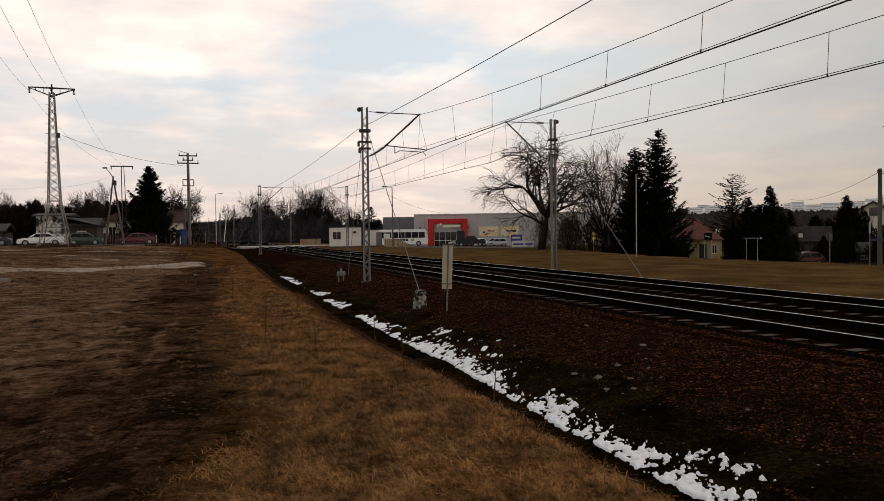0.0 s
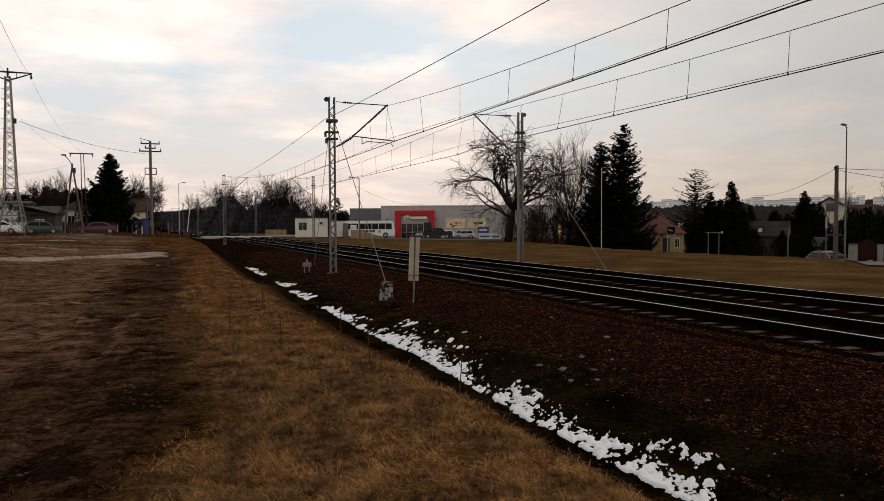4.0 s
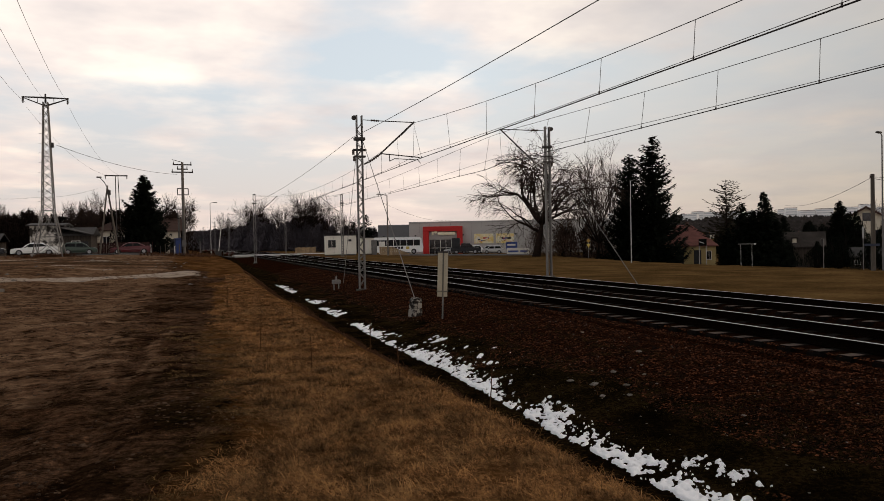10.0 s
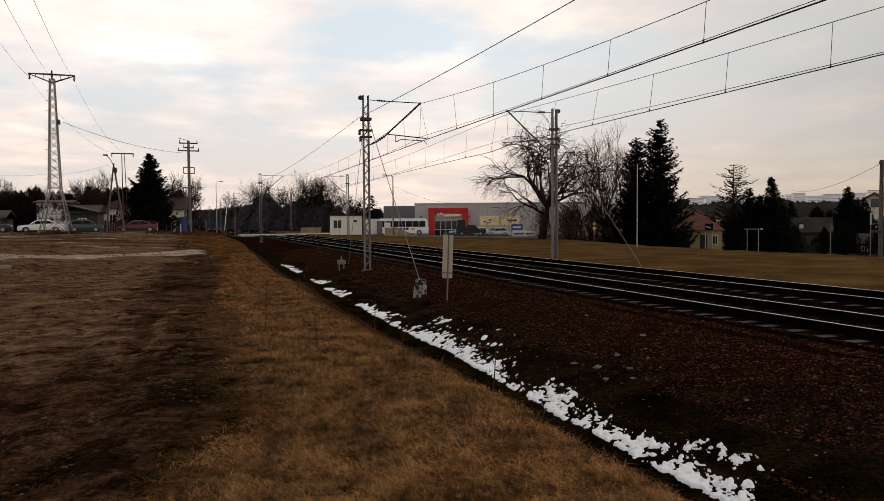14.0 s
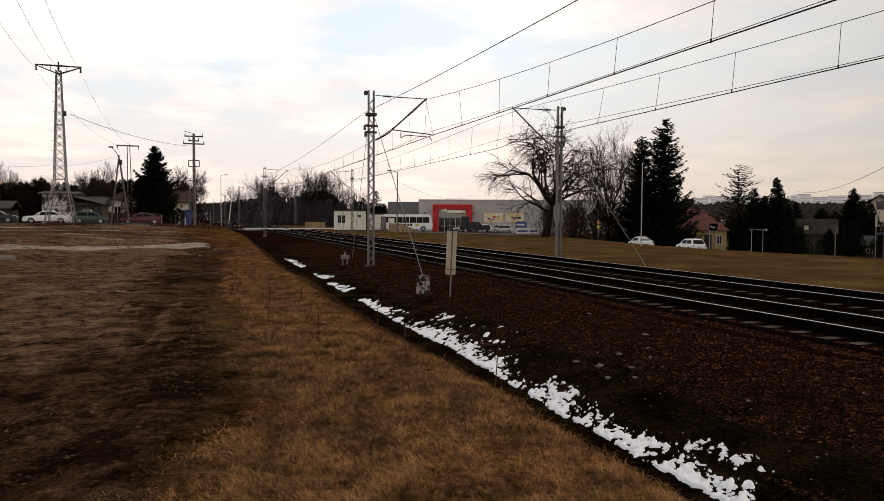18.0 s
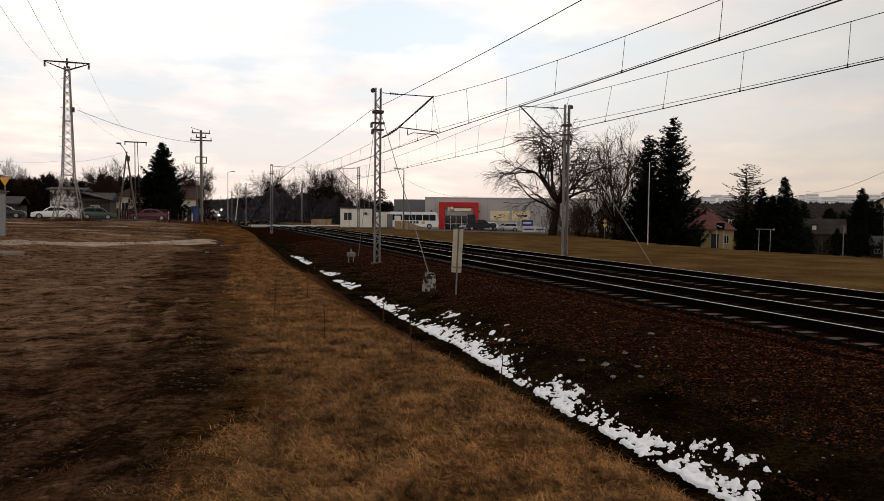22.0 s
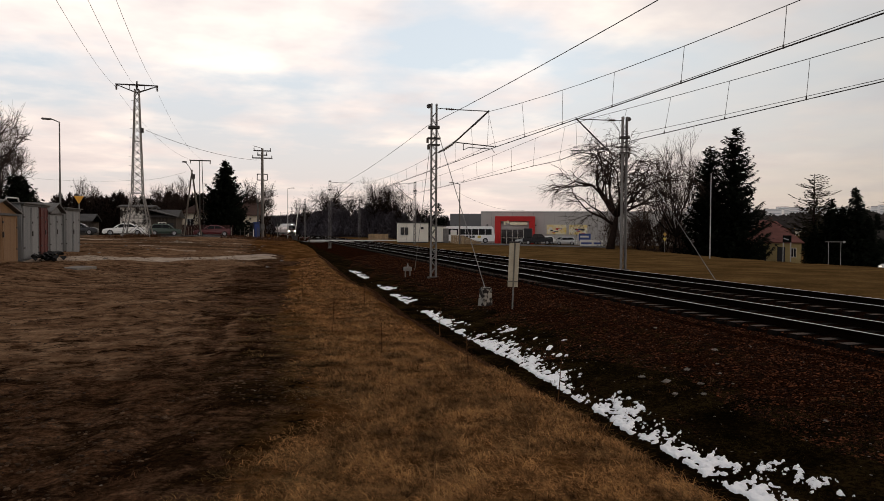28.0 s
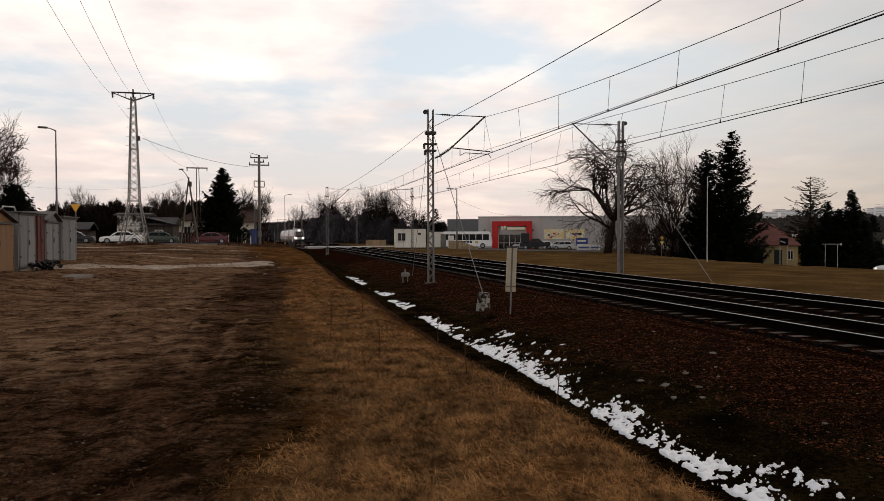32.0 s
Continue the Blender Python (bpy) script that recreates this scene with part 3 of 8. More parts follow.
    b1.inputs["Strength"].default_value, b1.inputs["Distance"].default_value = 0.9, 0.06
    L(calc("ADD", calc("MULTIPLY", strand, 0.6), calc("ADD", calc("ADD", grit, calc("MULTIPLY", crumb, 0.4)), calc("MULTIPLY", ruts, 0.6))), b1.inputs["Height"])
    L(b1.outputs[0], bsdf.inputs["Normal"])
    return m


gme.materials.append(ground_material())
tagged(new("ground", gme), "brown winter field with dry grass strip, ditch and ballast bank", "ground", kind="structure")

ASPHALT = surface("worn asphalt", (0.035, 0.033, 0.032), (0.075, 0.07, 0.066), 0.8, 30, 0.9, 0.3)
KERB = surface("dull kerb stone", (0.09, 0.08, 0.07), (0.16, 0.145, 0.13), 3, 30, 0.9, 0.3)


def strip(points, half, lift, step=3.0):
    """A band of ground cover along a line, lying on the ground."""
    m = Mesh()
    pts = [Vector((*p, 0)) for p in points]
    line = []
    for a, b in zip(pts, pts[1:]):
        n = max(1, int((b - a).length / step))
        line += [a.lerp(b, i / n) for i in range(n)]
    line.append(pts[-1])
    rows = []
    for i, p in enumerate(line):
        d = (line[min(i + 1, len(line) - 1)] - line[max(i - 1, 0)]).normalized()
        s = Vector((d.y, -d.x, 0))
        for k in (-1, -0.33, 0.33, 1):
            q = p + s * (k * half)
            rows.append((q.x, q.y, float(ground_z(q.x, q.y)) + lift))
    m.add(rows, [(i * 4 + k, i * 4 + k + 1, i * 4 + k + 5, i * 4 + k + 4) for i in range(len(line) - 1) for k in range(3)])
    return m


single("road", strip(ROAD, 3.1, 0.03), ASPHALT, "worn grey asphalt road behind the grass verge", "road", kind="structure")
single("road", strip([(-40, 80), (-22, 87), (-12, 91), (-4, 101), (2, 113), (6, 120)], 2.8, 0.05), ASPHALT, "grey asphalt lane leading to the level crossing", "road", kind="structure")
crossing = Mesh().box(7.2, 24, 116.5, 124.5, -0.32, -0.012)
single("crossing_deck", crossing, surface("pale crossing slabs", (0.30, 0.28, 0.27), (0.46, 0.44, 0.42), 1, 20, 0.8, 0.2), "pale worn concrete deck of the level crossing", "crossing", kind="structure")

# ---- tracks ----
RAIL_SECTION = [(-0.07, -0.16), (0.07, -0.16), (0.07, -0.145), (0.012, -0.125), (0.012, -0.045), (0.036, -0.035), (0.036, -0.006), (-0.036, -0.006), (-0.036, -0.035), (-0.012, -0.045), (-0.012, -0.125), (-0.07, -0.145)]
TRACK_Y = list(range(-30, 140, 10)) + list(range(140, 700, 12))


def rail_mesh(cx, section):
    m, n = Mesh(), len(section)
    p = [(cx + float(bend(y)) + a, y, b) for y in TRACK_Y for a, b in section]
    f = [(i * n + k, i * n + (k + 1) % n, (i + 1) * n + (k + 1) % n, (i + 1) * n + k) for i in range(len(TRACK_Y) - 1) for k in range(n)]
    return m.add(p, f)


def sleeper_mesh():
    # ends a little thicker than the waist, as cast
    m = Mesh()
    prof = [(-1.3, 0.0), (-1.28, 0.045), (-0.96, 0.045), (-0.55, 0.045), (-0.4, 0.02), (0.4, 0.02), (0.55, 0.045), (0.96, 0.045), (1.28, 0.045), (1.3, 0.0), (1.3, -0.14), (-1.3, -0.14)]
    n = len(prof)
    p = [(a, s * (0.14 if b < 0.01 else 0.105), b) for s in (-1, 1) for a, b in prof]
    return m.add(p, [tuple(range(n)), tuple(range(2 * n - 1, n - 1, -1))] + [(i, n + i, n + (i + 1) % n, (i + 1) % n) for i in range(n)])


tracks = []
for cx in TRACKS:
    t = thing("railway_track", pose(0, 0, 0), "straight railway track, shiny rails on concrete sleepers", "track", "tracks of the line", "structure")
    tracks.append(t)
    for s in (-GAUGE / 2, GAUGE / 2):
        rail = part("rail", rail_mesh(cx + s, RAIL_SECTION), RAIL_SIDE, t, "near-black rail with bright running surface")
        part("rail_head", rail_mesh(cx + s, [(-0.017, -0.006), (0.017, -0.006), (0.015, 0.0), (-0.015, 0.0)]), RAIL_TOP, rail, "polished rail head")

# ---- overhead line ----
SPAN, MAST_Y = 54.0, 32.4
MASTS = [MAST_Y + SPAN * k for k in range(-1, 7)]
CONTACT = (5.72, 5.50)


def mast_mesh(h):
    """Two channel legs with zigzag lacing."""
    legs, lace = [], Mesh()
    for s in (-1, 1):
        leg = Mesh()
        leg.box(s * 0.142 - 0.008, s * 0.142 + 0.008, -0.09, 0.09, 0.0, h)
        for e in (-1, 1):
            leg.box(s * 0.142 - (0.05 if s > 0 else -0.008), s * 0.142 + (-0.008 if s > 0 else 0.05), e * 0.084 - 0.006, e * 0.084 + 0.006, 0.0, h)
        legs.append(leg)
    z, k = 0.15, 1
    while z < h - 0.45:
        for y in (-0.1, 0.1):
            lace.beam((-0.125 * k, y, z), (0.125 * k, y, z + 0.30), 0.012, 0.030)
        z, k = z + 0.30, -k
    for z in (0.08, h - 0.06):
        for y in (-0.1, 0.1):
            lace.box(-0.142, 0.142, y - 0.006, y + 0.006, z - 0.07, z + 0.07)
    return legs, lace


def insulator(m, a, b, r=0.07, n=5):
    a, b = Vector(a), Vector(b)
    m.tube(a, b, r * 0.45, n=8)
    for i in range(n):
        c = a.lerp(b, (i + 0.5) / n)
        d = (b - a).normalized() * 0.016
        m.tube(c - d, c + d, r, r * 0.7, 8)


LEG, LACE = mast_mesh(8.02)
LACE_BAR = [Mesh().beam((-0.125 * k, 0, 0), (0.125 * k, 0, 0.30), 0.012, 0.030).data("lacing_bar", STEEL) for k in (1, -1)]


FOOT = surface("dark stained concrete foot", (0.02, 0.016, 0.013), (0.075, 0.064, 0.055), 3, 20, 0.95, 0.5)


def catenary_mast(x, y, side, tip_x, near):
    """A lattice mast with its cantilever; side: +1 where the track lies to the right of it."""
    z0 = float(ground_z(x, y))
    t = thing("catenary_mast", pose(x, y, -0.42 if side > 0 else -0.25), "grey steel lattice catenary mast on a concrete foot", "mast", "masts of the overhead line")
    part("foundation", Mesh().box(-0.25, 0.25, -0.25, 0.25, min(z0 + 0.42, 0) - 0.45, 0.0, 0.03), FOOT, t, "worn concrete foot")
    for leg in LEG:
        part("leg", leg, STEEL, t)
    if near:
        bars = (LACE_BAR[0], LACE_BAR[1])
        for i in range(25):
            for y in (-0.1, 0.1):
                part("lacing_bar", bars[i % 2], STEEL, t).matrix_local = pose(0, y, 0.15 + 0.3 * i)
    else:
        part("lacing", LACE, STEEL, t)["kind"] = "stuff"
    cap = Mesh().box(-0.25, 0.25, -0.15, 0.15, 6.86, 7.0, 0.02)
    part("clamp", cap, STEEL_DARK, t, "dark steel clamp band")
    reach = tip_x - x
    s = 1 if reach > 0 else -1
    top, low = 7.82, 5.77
    arm = Mesh()
    arm.tube((s * 0.2, 0, top), (s * 0.55, 0, top - 0.01), 0.018)
    arm.tube((s * 0.95, 0, top - 0.02), (reach, 0, top - 0.03), 0.022)
    part("top_tie", arm, STEEL_DARK, t)
    for a, b, r in (((s * 0.55, 0, top - 0.01), (s * 0.95, 0, top - 0.02), 0.06), ((s * 0.45, 0, low + 0.12), (s * 0.9, 0, low + 0.42), 0.075)):
        ins = Mesh()
        insulator(ins, a, b, r)
        part("insulator", ins, PORCELAIN, t, "brown glazed insulator")
    ca = Mesh()
    ca.tube((s * 0.2, 0, low), (s * 0.45, 0, low + 0.12), 0.035)
    ca.tube((s * 0.9, 0, low + 0.42), (reach, 0, top), 0.038)
    part("cantilever", ca, STEEL_DARK, t, "diagonal steel bracket tube")
    hz = 6.28
    hx = s * 0.9 + (reach - s * 0.9) * ((hz - low - 0.42) / (top - low - 0.42))
    ra = Mesh()
    ra.tube((hx, 0, hz), (reach + s * 0.25, 0, hz - 0.14), 0.025)
    ra.tube((reach - s * 1.25, 0, hz - 0.07), (reach - s * 1.25, 0, hz - 0.35), 0.02)
    ra.path([(reach - s * 1.25, 0, hz - 0.35), (reach - s * 1.0, 0, hz - 0.22), (reach + s * 0.15, 0, hz - 0.26), (reach + s * 0.28, 0, hz - 0.42)], 0.018, 6)
    part("registration_arm", ra, STEEL_DARK, t, "steady arm holding the contact wire")
    part("drop_wire", Mesh().tube((reach, 0, top - 0.05), (reach - s * 0.08, 0, hz - 0.1), 0.008, n=5), WIRE, t)
    if near:
        part("pulley", Mesh().tube((-s * 0.24, -0.05, 7.9), (-s * 0.24, 0.05, 7.9), 0.105, n=12), STEEL_DARK, t, "dark pulley wheel")
        for z, w in ((6.42, 0.3), (6.12, 0.26)):
            part("bracket", Mesh().box(-w, w, -0.11, 0.11, z - 0.04, z + 0.04), STEEL_DARK, t)
            part("insulator", Mesh().tube((-s * w, 0, z), (-s * w, 0, z - 0.22), 0.06, n=8), PORCELAIN, t)
    return t


for k, y in enumerate(MASTS):
    b = float(bend(y))
    catenary_mast(7.65 + b, y, 1, 10.32 + b, abs(y - MAST_Y) < 30)
    catenary_mast(18.45 + b, y + 2.0, -1, 15.66 + b, abs(y - MAST_Y) < 30)


def wire_run(name, x_of, z_of, y0, y1, r, label, step=3.0, n=5):
    ys = np.arange(y0, y1 + 0.01, step)
    single(name, Mesh().path([(x_of(y), y, z_of(y)) for y in ys], r, n), WIRE, label, "wire", "wires over the tracks")


def sag(y, y_mast):
    u = ((y - y_mast) % SPAN) / SPAN
    return 4 * u * (1 - u)


LAST = MASTS[-1]
for k, cx in enumerate(TRACKS):
    ym, cz = MAST_Y + 2.0 * k, CONTACT[k]
    stagger = lambda y, cx=cx, ym=ym, k=k: cx + float(bend(y)) + 0.25 * ((1 - abs((((y - ym) / SPAN) % 2) - 1) * 2) if k == 0 or y < ym else 1 - 0.8 * sag(y, ym))
    top_x = lambda y, cx=cx, ym=ym, k=k: cx + float(bend(y)) + (-0.63, 0.65)[k] * (1 - sag(y, ym)) ** 2
    top_z = lambda y, ym=ym, cz=cz: 7.36 - 0.80 * sag(y, ym)
    line = thing("overhead_wire", pose(0, 0, 0), "dark messenger wire, twin contact wires and droppers", "wire", "wires over the tracks")
    ys = np.arange(MASTS[0], LAST, 3.0)
    part("messenger_wire", Mesh().path([(top_x(y), y, top_z(y)) for y in ys], 0.0105, 5), WIRE, line)
    for o in (-0.022, 0.022):
        part("contact_wire", Mesh().path([(stagger(y) + o, y, cz) for y in ys], 0.010, 5), WIRE, line)
    part("auxiliary_wire", Mesh().path([(top_x(y) + 0.12, y, cz + (0.12 if k == 0 else 0.62 - 0.55 * sag(y, ym))) for y in ys], 0.009, 4), WIRE, line)
    step = (3.85, 3.65)[k]
    y = (13.31, 13.63)[k] - 7 * step
    while y < 150:
        d = Mesh().tube((top_x(y), y, top_z(y)), (stagger(y), y, cz), 0.0075, n=4)
        d.tube((stagger(y), y, cz - 0.02), (stagger(y), y, cz + 0.07), 0.022, n=6)
        part("dropper", d, WIRE, line)
        y += step
wire_run("feeder_wire", lambda y: 7.3 + float(bend(y)), lambda y: 6.55 - 0.42 * sag(y, MAST_Y), MASTS[0], LAST, 0.011, "dark feeder wire along the mast row")

# guy wires of the two near masts
guy = thing("guy_wire", pose(0, 0, 0), "taut steel guy wire held by a concrete anchor block", "wire")
part("cable", Mesh().tube((7.75, 32.2, 6.4), (6.78, 21.6, -0.06), 0.014), STEEL, guy)
CHIPPED = surface("chipped stained concrete", (0.014, 0.010, 0.008), (0.26, 0.235, 0.205), 3.2, 9, 0.95, 0.6, step=(0.46, 0.54))
ab = Mesh()
ar = random.Random(8)
for z0, z1, k in ((-0.45, -0.05, 1.0), (-0.05, 0.14, 0.94), (0.14, 0.24, 1.02), (0.24, 0.29, 0.93)):
    ab.box(-0.165 * k + ar.uniform(-0.02, 0.02), 0.165 * k + ar.uniform(-0.02, 0.02), -0.15 * k, 0.15 * k, z0, z1 + 0.002, 0.03)
part("anchor_block", ab, CHIPPED, guy, "chipped concrete anchor block").matrix_local = pose(6.76, 21.46, -0.33, 3, 2, 20)
guy3 = thing("guy_wire", pose(0, 0, 0), "thin steel guy wire behind the lattice mast", "wire")
part("cable", Mesh().tube((7.62, 32.75, 6.3), (7.6, 36.4, -0.35), 0.011), STEEL, guy3)
guy2 = thing("guy_wire", pose(0, 0, 0), "taut steel guy wire running down to the verge", "wire")
part("cable", Mesh().tube((18.45, 34.2, 6.4), (17.3, 24.6, -0.3), 0.014), STEEL, guy2)
part("anchor_stub", Mesh().box(17.2, 17.4, 24.5, 24.75, -0.5, -0.22, 0.03), CONCRETE, guy2)

# ---- sign by the ditch ----
SIGN = surface("sun-bleached sign board", (0.34, 0.285, 0.20), (0.50, 0.43, 0.32), 2, 30, 0.8, 0.1)
sg = thing("track_sign", pose(6.88, 19.35, -0.50, 0, 2.2, -20), "narrow beige sign board, seen from behind, on a thin post", "sign")
part("post", Mesh().tube((0.02, 0.0, 0), (0.02, 0.0, 1.9), 0.022), STEEL, sg)
part("board", Mesh().box(-0.145, 0.145, -0.03, -0.018, 0.64, 1.93, 0.004), SIGN, sg, "beige board, back side")
part("rib", Mesh().box(-0.01, 0.035, -0.045, -0.031, 0.64, 1.9).box(-0.17, 0.15, -0.048, -0.034, 0.78, 0.81), surface("grey-brown rib", (0.10, 0.085, 0.065), (0.16, 0.14, 0.11), 3, 30, 0.8, 0.1), sg)
part("top_edge", Mesh().box(-0.16, 0.155, -0.05, -0.01, 1.90, 1.945, 0.006), STEEL_DARK, sg)


# ---- trees ----
def bare_tree(seed, height, width, trunk_r, trunk_h=0.28, depth=5, droop=0.0, splits=3, boughs=()):
    """Trunk and limbs in one mesh, the fine twigs in another."""
    rng = random.Random(seed)
    limbs, twigs = Mesh(), Mesh()

    def grow(p, d, length, r, level):
        n = 4 if level < 3 else 3
        pts, q, dd = [p], p.copy(), d.copy()
        for i in range(n):
            dd = (dd + Vector((rng.uniform(-1, 1), rng.uniform(-1, 1), rng.uniform(-0.7, 0.9))) * 0.24 + Vector((0, 0, -droop * level * 0.10 + 0.04))).normalized()
            q = q + dd * (length / n)
            pts.append(q.copy())
        rad = [r * (1 - 0.55 * i / n) for i in range(n + 1)]
        (limbs if level < 3 else twigs).path(pts, rad, 6 if level < 2 else 4 if level < 3 else 3)
        if level >= depth:
            return
        if level == 0 and boughs:
            for bx, by, bz, ln, br in boughs:
                grow(pts[-1 - (len(pts) > 3 and bz < 0.4)], Vector((bx, by, bz)).normalized(), ln, br, 1)
            return
        for k in range(splits + (2 if level in (0, 3) else 1)):
            at = pts[-1] if k == 0 else pts[rng.randint(1 if level else 2, n)]
            a, tilt = rng.uniform(0, 6.283), rng.uniform(0.35, 1.05)
            side = dd.orthogonal()
            side.rotate(Matrix.Rotation(a, 3, dd))
            nd = (dd * math.cos(tilt) + side.normalized() * math.sin(tilt)).normalized()
            nd = Vector((nd.x * width / height * 1.25, nd.y * width / height * 1.25, nd.z + 0.10)).normalized()
            grow(at, nd, length * rng.uniform(0.58, 0.82), max(r * rng.uniform(0.44, 0.62), 0.012), level + 1)

    grow(Vector((0, 0, -0.25)), Vector((rng.uniform(-0.08, 0.08), rng.uniform(-0.08, 0.08), 1)).normalized(), height * trunk_h + 0.25, trunk_r, 0)
    top = sorted(v[2] for v in twigs.v)[int(len(twigs.v) * 0.985)]  # bring the crown to its true size
    k = height / top
    wide = 2 * sorted(max(abs(v[0]), abs(v[1])) for v in twigs.v)[int(len(twigs.v) * 0.96)]
    kw = min(max(width / wide, 0.5), 2.4)
    for m in (limbs, twigs):
        m.v = [(x * (kw if z > height * trunk_h * 0.5 else 1 + (kw - 1) * max(z, 0) / (height * trunk_h * 0.5)), y * (kw if z > height * trunk_h * 0.5 else 1 + (kw - 1) * max(z, 0) / (height * trunk_h * 0.5)), z * k if z > 0 else z) for x, y, z in m.v]
    return limbs, twigs


def conifer(seed, height, width, density=1.0, power=0.8, bare=0.03, leaf=0.42, gaps=0.0, droop=0.30, ragged=0.3, step=1.0, hang=1.0):
    """A tapered trunk and whorls of uneven boughs hung with needle sprays; ragged: how far single boughs fall short."""
    rng = random.Random(seed)
    trunk, crown = Mesh(), Mesh()
    trunk.path([(0, 0, -0.3), (0.03, 0, height * 0.5), (0, 0, height)], [height * 0.018, height * 0.010, 0.02], 7)
    z = height * bare
    v, f = [], []
    ph = rng.uniform(0, 6.283)
    while z < height * 0.985:
        t = z / height
        reach0 = width / 2 * (1 - (t - bare) / (1 - bare)) ** power
        for k in range(max(3, int(7 * density * (0.45 + 0.55 * (1 - t))))):
            if rng.random() < gaps:
                continue
            a = rng.uniform(0, 6.283)
            lump = 1 + 0.18 * math.sin(2 * a + ph + 9 * t) + 0.16 * math.sin(5 * a - ph + 31 * t)
            reach = max(0.16, reach0 * lump * (1 - ragged * rng.random() ** 1.5) * (1.18 if rng.random() < 0.12 else 1.0))
            ca, sa = math.cos(a), math.sin(a)
            steps = max(2, int(reach / (0.22 / density)))
            sweep = rng.uniform(0.75, 1.25)
            for i in range(steps):
                u = (i + rng.uniform(0.2, 1.0)) / steps
                px, py = ca * reach * u, sa * reach * u
                # boughs sink from the trunk, then lift at the tip
                pz = z + sweep * reach * (0.16 * u - droop * math.sin(2.4 * u) * (0.5 + 0.5 * (1 - t)) + 0.20 * u ** 3)
                for q in range(3):
                    b = a + rng.uniform(-1.15, 1.15)
                    ln, w = leaf * rng.uniform(0.55, 1.25) * (1.15 - 0.45 * t) * (1.1 - 0.25 * u), leaf * rng.uniform(0.35, 0.62)
                    ex, ey, ez = px + math.cos(b) * ln, py + math.sin(b) * ln, pz + ln * hang * rng.uniform(-0.85, 0.30)
                    o = len(v)
                    v += [(px - math.sin(b) * w * 0.5, py + math.cos(b) * w * 0.5, pz + 0.05), (px + math.sin(b) * w * 0.5, py - math.cos(b) * w * 0.5, pz - 0.06), (ex, ey, ez)]
                    f.append((o, o + 1, o + 2))
            if rng.random() < 0.5:
                trunk.tube((0, 0, z), (px * 0.9, py * 0.9, pz), 0.022, 0.008, 3, False)
        z += step * height * rng.uniform(0.010, 0.018) / density
    crown.add(v, f)
    return trunk, crown


def bush(seed, height, width, count, leaf=0.35):
    """A dense thicket of fine twigs springing from the ground."""
    rng = random.Random(seed)
    stems, crown = Mesh(), Mesh()
    v, f = [], []
    for i in range(14):
        a, r = rng.uniform(0, 6.283), rng.uniform(0.1, 0.42) * width
        stems.path([(0.2 * math.cos(a), 0.2 * math.sin(a), -0.2), (r * 0.6 * math.cos(a), r * 0.6 * math.sin(a), height * 0.45), (r * math.cos(a), r * math.sin(a), height * rng.uniform(0.7, 0.98))], [0.06, 0.04, 0.012], 4)
    for i in range(count):
        a, q, t = rng.uniform(0, 6.283), rng.random() ** 0.5, rng.random() ** 0.8
        r = width / 2 * q * (1 - 0.75 * t * t) * (0.8 + 0.3 * math.sin(3 * a + seed))
        x, y, z = r * math.cos(a), r * math.sin(a), t * height * (0.86 + 0.14 * math.sin(2 * a + seed * 2))
        b, ln, w = rng.uniform(0, 6.283), leaf * rng.uniform(0.7, 1.8), leaf * rng.uniform(0.10, 0.24)
        o = len(v)
        v += [(x - math.sin(b) * w, y + math.cos(b) * w, z), (x + math.sin(b) * w, y - math.cos(b) * w, z), (x + math.cos(b) * ln * 0.5, y + math.sin(b) * ln * 0.5, z + ln * rng.uniform(0.2, 0.9))]
        f.append((o, o + 1, o + 2))
    crown.add(v, f)
    return stems, crown


def plant(name, meshes, mats, x, y, label, category="tree", group="", turn=0.0, size=1.0, z=None):
    t = thing(name, pose(x, y, float(ground_z(x, y)) if z is None else z, 0, 0, turn), label, category, group)
    t.scale = (size, size, size)
    part("trunk" if category == "tree" else "stem", meshes[0], mats[0], t, smooth=True)
    part("crown", meshes[1], mats[1], t)
    return t


def plant_copies(first, places):
    for x, y, turn, size in places:
        c = copy_thing(first, pose(x, y, float(ground_z(x, y)), 0, 0, turn))
        c.scale = (size, size, size)


# the old willow and the trees beside the shop
plant("bare_tree", bare_tree(11, 15.4, 18.5, 0.66, 0.28, 5, 0.42, 3, [(-1, 0.2, 0.55, 5.6, 0.30), (-0.55, -0.4, 0.9, 5.4, 0.30), (-0.9, 0.7, 0.3, 5.2, 0.22), (0.1, 0.3, 1, 5.4, 0.28), (0.8, -0.3, 0.8, 5.4, 0.28), (1, 0.4, 0.45, 5.0, 0.24), (-0.2, -0.8, 0.7, 4.6, 0.22), (0.3, 0.9, 0.6, 4.4, 0.2), (-0.4, 0.1, 1.1, 5.6, 0.24), (0.5, 0.2, 1.0, 5.4, 0.24)]), (BARK, TWIG), 48.0, 93.4, "old bare tree with a wide drooping crown of fine twigs", turn=-27)
plant("bare_tree", bare_tree(23, 16.2, 10.5, 0.34, 0.20, 5, 0.0, 3, [(-0.75, 0.2, 0.8, 5.2, 0.2), (-0.4, -0.3, 1, 5.6, 0.22), (-0.1, 0.3, 1, 5.8, 0.22), (0.25, -0.2, 1, 5.6, 0.22), (0.55, 0.3, 0.9, 5.4, 0.2), (0.85, -0.1, 0.6, 5.0, 0.18), (0.1, 0.7, 0.8, 4.6, 0.18), (-0.2, -0.8, 0.7, 4.6, 0.18), (-0.95, -0.1, 0.5, 4.4, 0.16)]), (BARK, TWIG), 58.6, 94.2, "tall bare tree with a fan of upright limbs and dense twigs", turn=-30)
